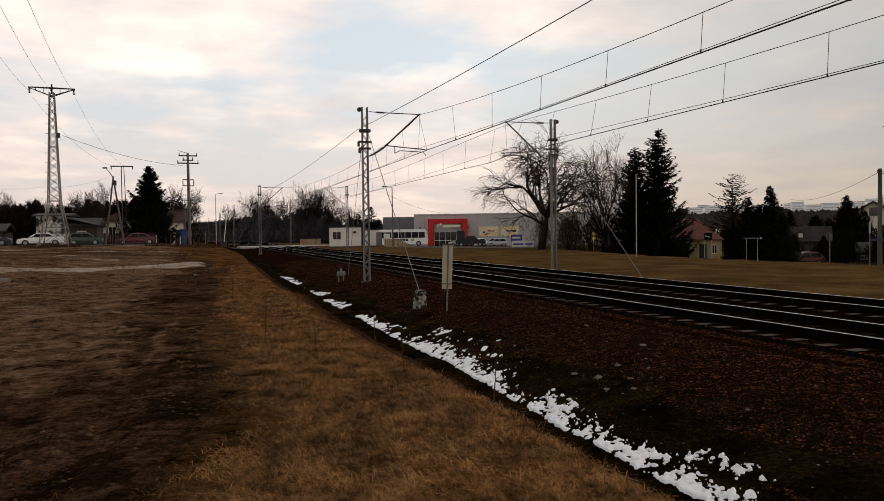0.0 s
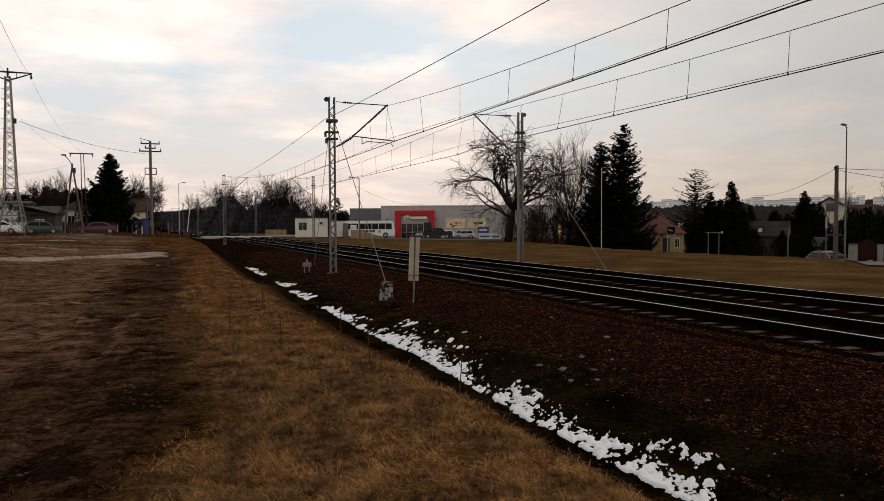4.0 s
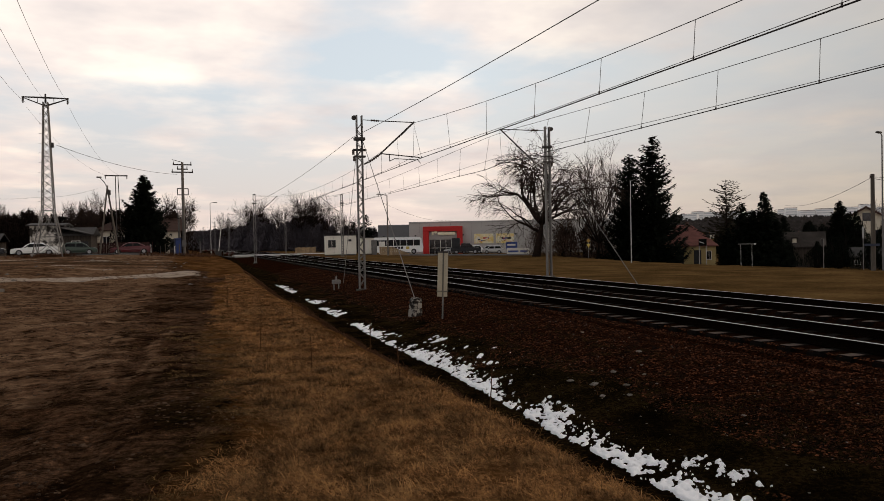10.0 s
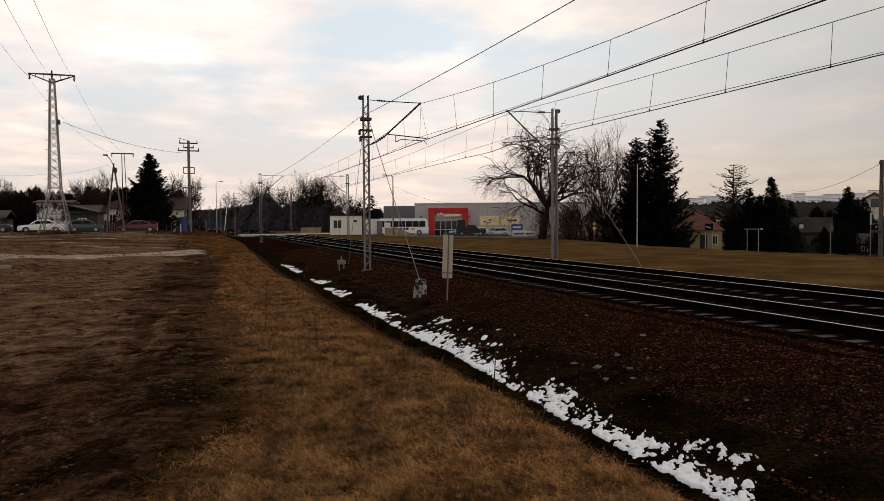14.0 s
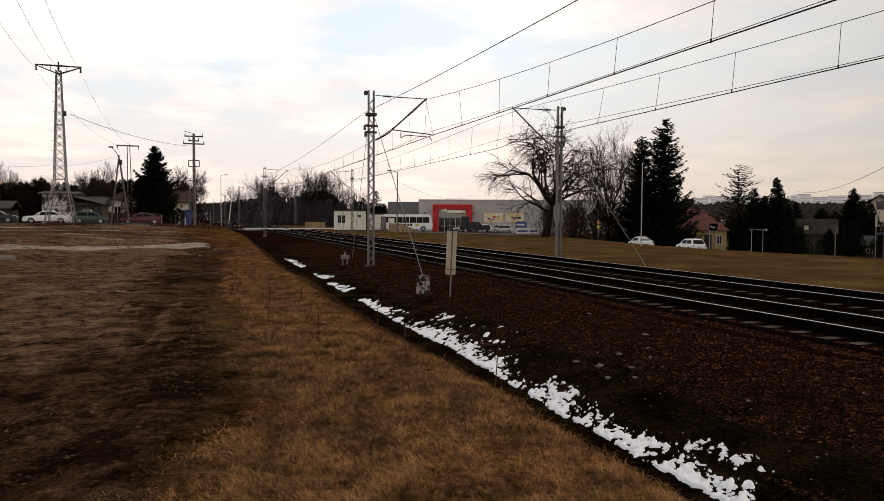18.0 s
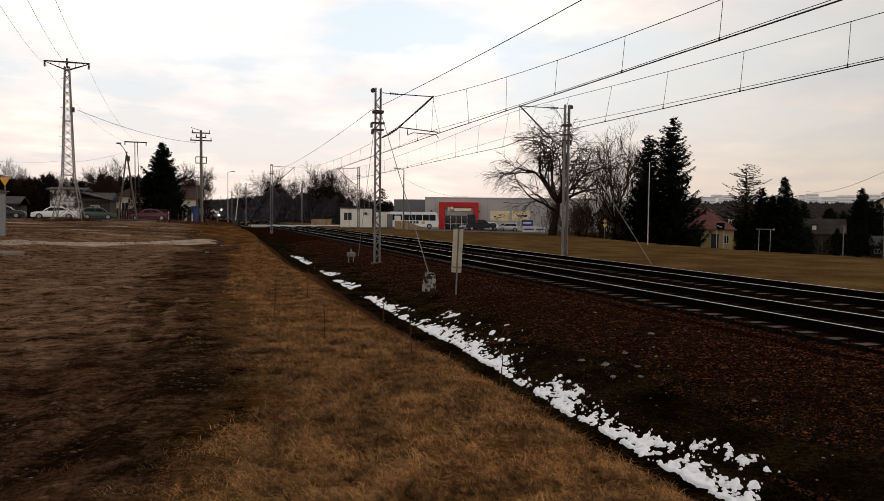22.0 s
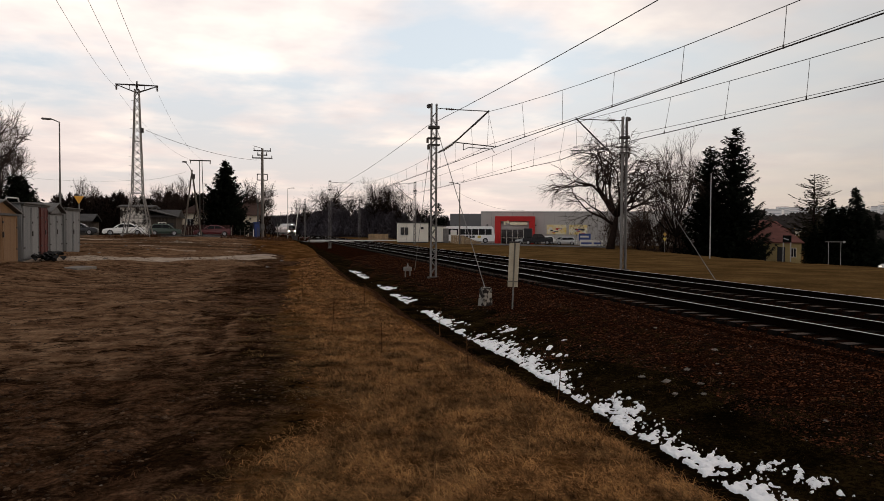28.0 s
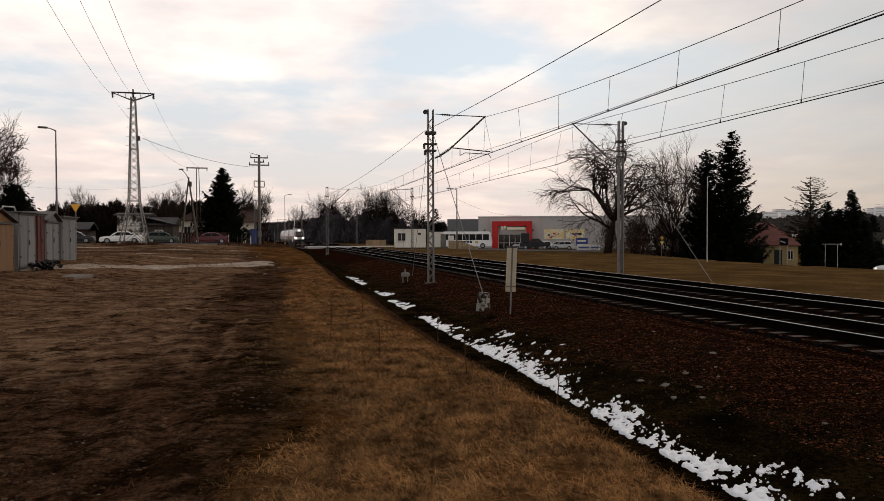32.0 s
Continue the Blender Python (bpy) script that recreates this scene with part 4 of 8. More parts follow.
plant("bare_tree", bare_tree(27, 11.6, 7.6, 0.22, 0.2, 5, 0.0, 3), (BARK, TWIG), 63.2, 95.0, "bare tree with dense upright twigs beside the shop")
# conifers across the road
plant("spruce", conifer(3, 18.0, 9.0, 1.4, 0.56, 0.02, 0.62, 0.12, 0.30, 0.5, 1.3), (BARK, NEEDLE), 62.0, 84.7, "tall dark ragged spruce standing beyond the road", group="spruces across the road", z=-2.0)
plant("spruce", conifer(4, 15.8, 8.2, 1.4, 0.56, 0.02, 0.62, 0.10, 0.30, 0.5, 1.3), (BARK, NEEDLE), 60.8, 88.5, "dark ragged spruce grown into its taller neighbour", group="spruces across the road", z=-2.0)
s2 = plant("spruce", conifer(5, 7.9, 4.8, 1.15, 0.75, 0.02, 0.42, 0.0, 0.2, 0.4), (BARK, NEEDLE), 55.6, 57.6, "slim dark garden spruce with a bare leader", group="spruces across the road", z=-1.7)
plant_copies(s2, [(54.4, 59.4, 80, 0.88), (53.6, 60.6, 140, 0.55), (55.0, 58.6, 200, 0.78), (56.4, 56.8, 20, 0.66)])
plant("pine", conifer(8, 10.4, 7.0, 1.1, 0.46, 0.30, 0.38, 0.16, 0.10, 0.42, 1.6, 0.40), (BARK, PINE), 62.8, 71.2, "open-crowned pine with thin upper boughs", z=-1.8)
# conifer and trees by the lane
plant("spruce", conifer(9, 11.4, 7.4, 1.4, 0.66, 0.03, 0.58, 0.02, 0.28, 0.36), (BARK, NEEDLE), -5.5, 109.9, "broad dark spruce in front of a low house", z=0.6)
plant("spruce", conifer(10, 5.1, 4.2, 1.3, 0.5, 0.02, 0.4), (BARK, NEEDLE), -17.2, 57.5, "dark spruce behind the tin garages")
b3 = plant("bare_tree", bare_tree(31, 9.6, 8.0, 0.2, 0.22, 5, 0.1, 4), (BARK, TWIG), -19.9, 63.5, "bare tree with fine twigs behind the garages", group="bare trees behind the lane")
rng = random.Random(5)
plant_copies(b3, [(-30 + 4.5 * i + rng.uniform(-2, 2), 126 + rng.uniform(-6, 14), rng.uniform(0, 360), rng.uniform(0.6, 0.95)) for i in range(8)])
b4 = plant("bush", bush(2, 6.0, 6.4, 2600, 0.5), (BARK, THICKET), -24, 122, "dark leafless thicket behind the fence", "bush", "thickets behind the lane")
plant_copies(b4, [(-44 + 1.7 * i + rng.uniform(-1.0, 1.0), 112 + 0.5 * i + rng.uniform(0, 12), rng.uniform(0, 360), rng.uniform(0.75, 1.2)) for i in range(26)] + [(-40 + 2.6 * i, 131 + rng.uniform(0, 6), rng.uniform(0, 360), rng.uniform(1.0, 1.3)) for i in range(14)] + [(-15 + 1.6 * i, 130.5 + rng.uniform(0, 4), rng.uniform(0, 360), rng.uniform(1.15, 1.4) - 0.05 * i) for i in range(7)])
c4 = plant("pine", conifer(14, 7.4, 4.6, 0.8, 0.5, 0.2, 0.5, 0.15), (BARK, NEEDLE), -14.5, 128, "dark ragged pine behind the sheds", group="pines behind the lane", z=0.4)
plant_copies(c4, [(-17.2, 127, 50, 1.0), (-12.6, 131, 100, 0.85), (-11.0, 127, 10, 0.95), (-20.5, 131, 200, 0.85), (-23.5, 127, 300, 0.75), (-8.6, 130, 300, 1.1), (-29, 130, 30, 0.7)])
# woods behind the crossing: a low even thicket with single bare trees standing over it
WOOD_FAN = [(-0.8, 0.1, 0.6, 4.4, 0.2), (-0.4, 0.4, 1, 4.8, 0.22), (0.05, -0.3, 1, 5.0, 0.22), (0.45, 0.2, 1, 4.8, 0.22), (0.85, -0.2, 0.6, 4.4, 0.2), (0.2, 0.8, 0.7, 4.0, 0.18), (-0.3, -0.8, 0.7, 4.0, 0.18)]
w1 = plant("bare_tree", bare_tree(41, 13.4, 10.5, 0.30, 0.25, 5, 0.0, 3, WOOD_FAN), (BARK, THICKET), 25.8, 168, "bare round-crowned tree standing over the thicket", group="trees of the wood behind the crossing")
plant_copies(w1, [(30.2, 165, 130, 0.90), (17.3, 199, 200, 1.0), (21.2, 184, 280, 0.82), (33.8, 158, 60, 0.66), (19.0, 206, 10, 0.9), (27.6, 176, 300, 0.95), (13.2, 236, 80, 0.85)])
w2 = plant("bush", bush(6, 6.4, 8.5, 6500, 0.55), (BARK, HAZE_TINT_TWIG), 22, 166, "dense thicket along the railway, distance haze put in its colour", "bush", "thickets along the railway")
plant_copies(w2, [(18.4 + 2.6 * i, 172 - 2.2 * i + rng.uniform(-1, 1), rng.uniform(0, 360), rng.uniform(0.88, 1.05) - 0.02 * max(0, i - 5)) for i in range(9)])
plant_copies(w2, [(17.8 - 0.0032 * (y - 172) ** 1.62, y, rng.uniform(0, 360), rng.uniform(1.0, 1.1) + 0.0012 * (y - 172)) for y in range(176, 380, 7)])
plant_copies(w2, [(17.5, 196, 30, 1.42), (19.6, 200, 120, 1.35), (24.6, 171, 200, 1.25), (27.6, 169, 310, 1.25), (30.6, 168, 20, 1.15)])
w3 = plant("spruce", conifer(17, 8.4, 5.0, 0.8, 0.6, 0.02, 0.5), (BARK, NEEDLE), 37.6, 154, "dark spruce at the edge of the wood", group="spruces at the edge of the wood")
plant_copies(w3, [(35.4, 157, 90, 0.82)])

b5 = plant("bush", bush(15, 5.6, 6.0, 3000, 0.34), (BARK, BROWN_TWIG), 53.4, 95.5, "dense brown thicket under the bare trees beside the shop", "bush", "thickets beside the shop")
plant_copies(b5, [(56.0, 98.5, 60, 1.2), (58.9, 97.0, 150, 1.2), (61.8, 96.5, 230, 1.1), (51.4, 99.5, 300, 0.85), (64.0, 93.5, 20, 1.0)])


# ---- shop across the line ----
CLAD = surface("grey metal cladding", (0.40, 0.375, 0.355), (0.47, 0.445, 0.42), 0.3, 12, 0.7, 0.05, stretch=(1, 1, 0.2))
# Darker CLAD: the left side's shade put in colour; also the panel joints.
CLAD_SHADE_JOINTS = surface("grey cladding with shade in it, and joints", (0.12, 0.12, 0.125), (0.16, 0.16, 0.165), 0.3, 12, 0.6, 0.05)
RED = surface("red portal panels", (0.42, 0.013, 0.012), (0.52, 0.020, 0.018), 0.5, 15, 0.5, 0.05)
WHITE = surface("off-white paint", (0.66, 0.63, 0.57), (0.78, 0.75, 0.69), 1, 20, 0.6, 0.1)
CREAM = surface("cream sign letters", (0.75, 0.66, 0.45), (0.85, 0.77, 0.56), 2, 20, 0.5, 0.0)
POSTER = surface("printed yellow and white poster", (0.80, 0.78, 0.68), (0.72, 0.50, 0.08), 0.9, 3.0, 0.6, 0.0)
YELLOW = surface("yellow poster", (0.50, 0.36, 0.06), (0.62, 0.48, 0.14), 0.9, 6, 0.6, 0.0)
BLUE = surface("blue poster", (0.03, 0.06, 0.22), (0.06, 0.10, 0.32), 1, 10, 0.6, 0.0)
BLACK = surface("black paint", (0.012, 0.012, 0.013), (0.022, 0.022, 0.024), 2, 30, 0.45, 0.0)
FRAME = surface("dark window frame", (0.03, 0.03, 0.03), (0.05, 0.05, 0.05), 2, 30, 0.5, 0.0)

shop = thing("shop", pose(40.6, 132.0, -0.95, 0, 0, -22), "long grey metal-clad shop with a red entrance portal", "building")
part("wall", Mesh().box(0, 44, 0, 30, 0, 6.2), CLAD, shop)
# Thin sheet over the left wall holds its painted shade.
part("side_wall", Mesh().box(-0.04, -0.002, 0.2, 29.6, 0.0, 6.1), CLAD_SHADE_JOINTS, shop, "grey side wall, its shade put in the colour")
wing = part("wing", Mesh().box(-7.2, -0.05, 9.0, 30, 0, 6.1), CLAD_SHADE_JOINTS, shop, "grey wing, its shade put in the colour")
part("parapet", Mesh().box(-0.06, 44.1, -0.08, 0.06, 6.1, 6.38).box(-0.06, 0.08, 0.06, 30, 6.1, 6.38), surface("pale parapet capping", (0.3, 0.29, 0.28), (0.4, 0.39, 0.38), 2, 20, 0.5, 0.0), shop)
for i in range(1, 22):
    part("panel_joint", Mesh().box(i * 2.0 - 0.012, i * 2.0 + 0.012, -0.012, 0.0, 0.1, 6.1), CLAD_SHADE_JOINTS, shop)
portal = part("portal", Mesh().box(2.75, 3.85, -1.6, -0.01, 0, 4.45, 0.03).box(9.2, 10.3, -1.6, -0.01, 0, 4.45, 0.03).box(2.75, 10.3, -1.6, -0.01, 4.45, 5.4, 0.03), RED, shop, "bright red entrance portal")
part("entrance_wall", Mesh().box(3.85, 9.2, -0.9, -0.02, 2.9, 4.45), surface("grey fascia", (0.45, 0.43, 0.41), (0.52, 0.5, 0.48), 1, 20, 0.6, 0.0), shop)
for i in range(5):
    pane = part("door_pane", Mesh().box(3.93 + i * 1.06, 4.91 + i * 1.06, -0.62, -0.58, 0.1, 2.85), GLASS, shop, "dark glass entrance pane")
    part("pane_frame", Mesh().box(3.86 + i * 1.06, 3.93 + i * 1.06, -0.66, -0.55, 0.0, 2.9).box(3.86 + i * 1.06, 4.92 + i * 1.06, -0.66, -0.55, 1.25, 1.33), WHITE, pane)
part("sign_board", Mesh().box(5.6, 8.9, -1.72, -1.63, 3.75, 4.25, 0.02), CREAM, shop, "cream lettered sign drawn as a plain bar")
part("sign_emblem", Mesh().tube((5.2, -1.75, 4.3), (5.2, -1.64, 4.3), 0.28, n=12).box(4.5, 4.8, -1.74, -1.64, 3.8, 4.4), CREAM, shop)
for k, (x0, x1, mat, z0, z1) in enumerate(((12.5, 16.2, POSTER, 2.0, 3.85), (16.7, 20.1, POSTER, 2.0, 3.85))):
    poster = part("poster", Mesh().box(x0, x1, -0.10, -0.02, z0, z1, 0.01), mat, shop, "yellow advertising poster on the wall")
    for j in range(12):
        rr = random.Random(k * 10 + j)
        a, b, w, h = x0 + rr.uniform(0.1, x1 - x0 - 1.0), z0 + rr.uniform(0.08, 1.05), rr.uniform(0.25, 0.8), rr.uniform(0.12, 0.4)
        part("poster_picture", Mesh().box(a, a + w, -0.115 - 0.003 * j, -0.105 - 0.003 * j, b, b + h), (RED, WHITE, BLUE, BLACK, CREAM, RED, WHITE)[j % 7], poster)
for x in (-6.0, 1.2, 10.4, 20.5):
    part("wall_lamp", Mesh().box(x - 0.15, x + 0.15, -0.3 if x > 0 else 8.7, 0.0 if x > 0 else 9.0, 3.6, 3.85, 0.03), BLACK, shop)
board = thing("banner_board", pose(50.1, 108.0, float(ground_z(51, 108)), 0, 0, -28), "white and blue banners on a low metal fence", "banner")
for i, (w, h, mat) in enumerate(((2.2, 1.0, WHITE), (1.7, 0.9, WHITE), (1.9, 2.0, BLUE))):
    part("banner", Mesh().box(i * 2.0 - (4.2 if i == 2 else 0), i * 2.0 + w - (4.2 if i == 2 else 0), 0 if i < 2 else 0.6, 0.05 if i < 2 else 0.65, 0.15 if i < 2 else 0.9, 0.15 + h, 0.01), mat, board)
    part("writing_bars", Mesh().box(i * 2.0 + 0.2 - (4.2 if i == 2 else 0), i * 2.0 + w - 0.3 - (4.2 if i == 2 else 0), -0.012 if i < 2 else 0.588, -0.002 if i < 2 else 0.598, 0.45 if i < 2 else 1.5, 0.72 if i < 2 else 1.8), BLUE if i < 2 else WHITE, board)
for i in range(5):
    part("post", Mesh().tube((i * 1.0, 0.08, 0), (i * 1.0, 0.08, 1.25), 0.03), STEEL, board)
single("shop_yard", strip([(26, 112), (40, 116), (56, 104)], 7.0, 0.05), ASPHALT, "grey asphalt yard in front of the shop", "pavement", kind="structure")

# ---- white crossing cabin and its neighbours ----
CABIN = surface("white cabin panels", (0.66, 0.62, 0.53), (0.78, 0.74, 0.65), 1, 20, 0.6, 0.1, stretch=(1, 1, 0.3))
OCHRE = surface("weathered ochre boards", (0.20, 0.135, 0.075), (0.34, 0.24, 0.14), 2, 30, 0.8, 0.2, vary=0.2)


def cabin(x, y, turn, w, d, h, label, window=True):
    z = float(ground_z(x, y))
    t = thing("site_cabin", pose(x, y, z, 0, 0, turn), label, "cabin")
    part("body", Mesh().box(0, w, 0, d, 0.12, h, 0.03), CABIN, t)
    part("roof", Mesh().box(-0.08, w + 0.08, -0.08, d + 0.08, h + 0.002, h + 0.14, 0.03), STEEL_DARK, t, "dark flat roof edge")
    part("skid", Mesh().box(0.1, w - 0.1, 0.1, d - 0.1, -0.25, 0.115), STEEL_DARK, t)
    for i in range(1, int(w / 1.2)):
        part("seam", Mesh().box(i * 1.2 - 0.015, i * 1.2 + 0.015, -0.014, -0.002, 0.15, h - 0.05), STEEL, t)
    if window:
        win = part("window", Mesh().box(0.35, 1.5, -0.03, -0.003, 1.1, 2.15), FRAME, t, "dark two-pane window")
        for a in (0.42, 0.98):
            part("pane", Mesh().box(a, a + 0.46, -0.045, -0.033, 1.18, 2.08), GLASS, win)
        for a in (0.35, 0.9, 1.45):
            part("mullion", Mesh().box(a, a + 0.05, -0.06, -0.046, 1.1, 2.15), WHITE, win)
        part("sill", Mesh().box(0.3, 1.55, -0.10, -0.004, 1.02, 1.08, 0.01), WHITE, win)
        part("alarm_box", Mesh().box(3.2, 3.6, -0.2, -0.003, 1.9, 2.2, 0.02), BLACK, t)
    else:
        part("door", Mesh().box(0.3, 1.15, -0.03, -0.003, 0.15, 2.1), WHITE, t, "plain white door")
    return t


cabin(18.1, 98.4, -8, 4.3, 2.6, 2.72, "small white site cabin with a dark two-pane window")
cabin(23.85, 101.4, -10, 1.9, 2.2, 2.35, "narrow white equipment cabin", False)
for i, (x, y, w, h, mat) in enumerate(((25.3, 101.0, 0.8, 2.1, STEEL), (26.3, 100.6, 0.9, 1.9, WHITE))):
    t = thing("equipment_cabinet", pose(x, y, float(ground_z(x, y)), 0, 0, -15), "tall metal equipment cabinet beside the crossing", "cabinet")
    part("body", Mesh().box(0, w, 0, 0.6, 0.1, h, 0.03), mat, t)
    part("plinth", Mesh().box(0.03, w - 0.03, 0.03, 0.57, -0.1, 0.1), CONCRETE, t)
    part("door", Mesh().box(0.05, w - 0.05, -0.025, -0.003, 0.2, h - 0.1, 0.008), mat, t)
hoard = thing("hoarding", pose(25.7, 97.9, float(ground_z(27, 97)) - 0.05, 0, 0, -20), "low hoarding of ochre boards, sloping at one end", "fence")
for i in range(14):
    h = 1.25 if i < 6 else 1.25 - 0.12 * (i - 5)
    part("board", Mesh().box(i * 0.30, i * 0.30 + 0.285, -0.02, 0.02, 0.02, max(h, 0.25)), OCHRE, hoard)
hoard2 = thing("hoarding", pose(18.2, 128.0, -0.3, 0, 0, -4), "ochre board fence beyond the crossing", "fence")
for i in range(12):
    part("board", Mesh().box(i * 0.30, i * 0.30 + 0.285, -0.02, 0.02, 0.02, 1.25 + 0.05 * ((i * 7) % 3)), OCHRE, hoard2)
for i, (x, y) in enumerate(((24.2, 125.5), (25.2, 125.2))):
    g = thing("bollard", pose(x, y, float(ground_z(x, y))), "red and white painted bollard by the crossing", "bollard")
    part("post", Mesh().tube((0, 0, -0.1), (0, 0, 1.1), 0.12, n=10), WHITE, g)
    part("red_band", Mesh().tube((0, 0, 0.35), (0, 0, 0.6), 0.125, n=10).tube((0, 0, 0.85), (0, 0, 1.0), 0.125, n=10), RED, g)


# ---- lamp posts and poles ----
POLE_PALE = surface("pale spun concrete", (0.10, 0.088, 0.076), (0.18, 0.158, 0.138), 2, 30, 0.9, 0.2, stretch=(1, 1, 0.15))
LAMP_GREY = surface("grey lamp post", (0.09, 0.085, 0.082), (0.14, 0.135, 0.13), 1, 20, 0.6, 0.05)
LAMP_WHITE = surface("pale lamp post", (0.30, 0.295, 0.285), (0.40, 0.39, 0.38), 1, 20, 0.6, 0.05)
WOOD = surface("grey weathered pole", (0.055, 0.045, 0.036), (0.12, 0.10, 0.08), 2, 30, 0.9, 0.3, stretch=(1, 1, 0.1))


def street_lamp(x, y, top, arm, label="tall grey street lamp with a flat head", mat=LAMP_GREY, z=None, r=0.07):
    z0 = float(ground_z(x, y)) if z is None else z
    h = top - z0
    ax, ay = arm
    t = thing("street_lamp", pose(x, y, z0), label, "street lamp", "street lamps")
    part("post", Mesh().tube((0, 0, -0.2), (0, 0, h * 0.55), r, r * 0.85, 10).tube((0, 0, h * 0.55), (0, 0, h), r * 0.75, r * 0.55, 10), mat, t)
    part("arm", Mesh().path([(0, 0, h - 0.05), (ax * 0.4, ay * 0.4, h + 0.10), (ax * 0.7, ay * 0.7, h + 0.12)], 0.035, 6), mat, t)
    L = math.hypot(ax, ay)
    ux, uy = ax / L, ay / L
    head = Mesh().box(-0.12, 0.5, -0.13, 0.13, -0.05, 0.07, 0.04)
    head.v = [(ax * 0.65 + ux * a - uy * b, ay * 0.65 + uy * a + ux * b, h + 0.12 + c) for a, b, c in head.v]
    part("head", head, mat, t, "flat lamp head")
    return t


street_lamp(-13.4, 53.3, 8.95, (-0.85, -0.2))
street_lamp(45.3, 36.2, 8.45, (-0.55, -0.2), z=-2.0)
street_lamp(3.7, 117.9, 8.3, (0.9, 0.1), mat=LAMP_WHITE)
street_lamp(25.3, 92.0, 7.9, (-1.5, -0.2), "street lamp on a concrete post with a long arm", CONCRETE, r=0.11)


def pole(x, y, top, label, r=0.13, mat=WOOD, z=None, group="power poles"):
    z0 = float(ground_z(x, y)) if z is None else z
    t = thing("power_pole", pose(x, y, z0), label, "pole", group)
    part("post", Mesh().tube((0, 0, -0.3), (0, 0, top - z0), r * 1.2, r * 0.85, 10), mat, t)
    return t, top - z0


p, h = pole(40.8, 59.3, 7.1, "thin pale post in front of the spruce", 0.045, LAMP_WHITE, group="")
part("cap", Mesh().tube((0, 0, h), (0, 0, h + 0.12), 0.05, 0.03), LAMP_WHITE, p)
p, h = pole(45.0, 36.7, 5.8, "short weathered wooden pole beside the street lamp", 0.145, z=-2.0)
part("insulator", Mesh().tube((-0.2, 0, h - 0.3), (-0.2, 0, h - 0.1), 0.05), PORCELAIN, p)
p, h = pole(-0.25, 112.0, 14.0, "tall concrete pole with cross-arms and switchgear", 0.21, POLE_PALE)
part("cable_pipe", Mesh().tube((-0.75, 0.1, -0.2), (-0.75, 0.1, 5.4), 0.06), STEEL, p, "grey cable pipe")
part("second_post", Mesh().tube((-0.62, 0.5, -0.3), (-0.62, 0.5, 5.9), 0.16, 0.13), POLE_PALE, p)
for dz, w in ((0.35, 2.6), (1.0, 1.5), (1.45, 3.0)):
    part("crossarm", Mesh().box(-w / 2, w / 2, -0.08, 0.08, h - dz - 0.11, h - dz + 0.06), STEEL_DARK, p)
    for s in (-1, 1):
        part("insulator", Mesh().tube((s * (w / 2 - 0.1), 0, h - dz + 0.06), (s * (w / 2 - 0.1), 0, h - dz + 0.42), 0.07, 0.05), PORCELAIN, p)
part("top_bracket", Mesh().beam((0, 0, h), (-1.4, 0, h + 0.35), 0.07), STEEL_DARK, p)
for z0, z1, w in ((h - 4.8, h - 3.9, 1.5), (h - 8.3, h - 6.9, 1.7)):
    sw = Mesh()
    for s in (-1, 1):
        sw.beam((s * w / 2, 0, z0), (s * w / 2, 0, z1), 0.12)
    sw.beam((-w / 2, 0, z0), (w / 2, 0, z0), 0.13).beam((-w / 2, 0, z1), (w / 2, 0, z1), 0.13)
    part("switch_frame", sw, STEEL_DARK, p, "dark steel switch frame")
part("control_box", Mesh().box(-0.3, 0.3, -0.42, -0.25, 1.2, 2.2, 0.03), STEEL, p)
p, h = pole(-9.9, 119.6, 12.6, "slim lattice pole with a T-shaped cross-arm", 0.07, STEEL_DARK)
part("second_leg", Mesh().tube((0.7, 0, -0.2), (0.35, 0, h), 0.065, 0.05), STEEL_DARK, p)
part("crossarm", Mesh().box(-1.5, 1.7, -0.07, 0.07, h - 0.1, h + 0.08), STEEL_DARK, p)
for s in (-1.4, 1.6):
    part("insulator", Mesh().tube((s, 0, h - 0.5), (s, 0, h - 0.1), 0.07), PORCELAIN, p)
p, h = pole(-9.75, 94.6, 9.2, "leaning two-legged wooden pole with a lamp", 0.10, WOOD)
post = [c for c in p.children][0]
post.matrix_local = pose(0, 0, 0, 0, 7, 0)
part("second_leg", Mesh().tube((2.1, 0, -0.2), (1.05, 0, h - 0.6), 0.12, 0.09), WOOD, p)
part("lamp_arm", Mesh().path([(1.1, 0, h - 0.6), (0.7, 0, h + 0.3), (0.2, 0, h + 0.9)], 0.04, 6), STEEL_DARK, p)
part("lamp_head", Mesh().box(-0.15, 0.4, -0.12, 0.12, h + 0.82, h + 1.0, 0.04), STEEL, p)
part("fuse_box", Mesh().box(1.0, 1.35, -0.2, 0.2, h - 1.2, h - 0.6, 0.03), STEEL_DARK, p)


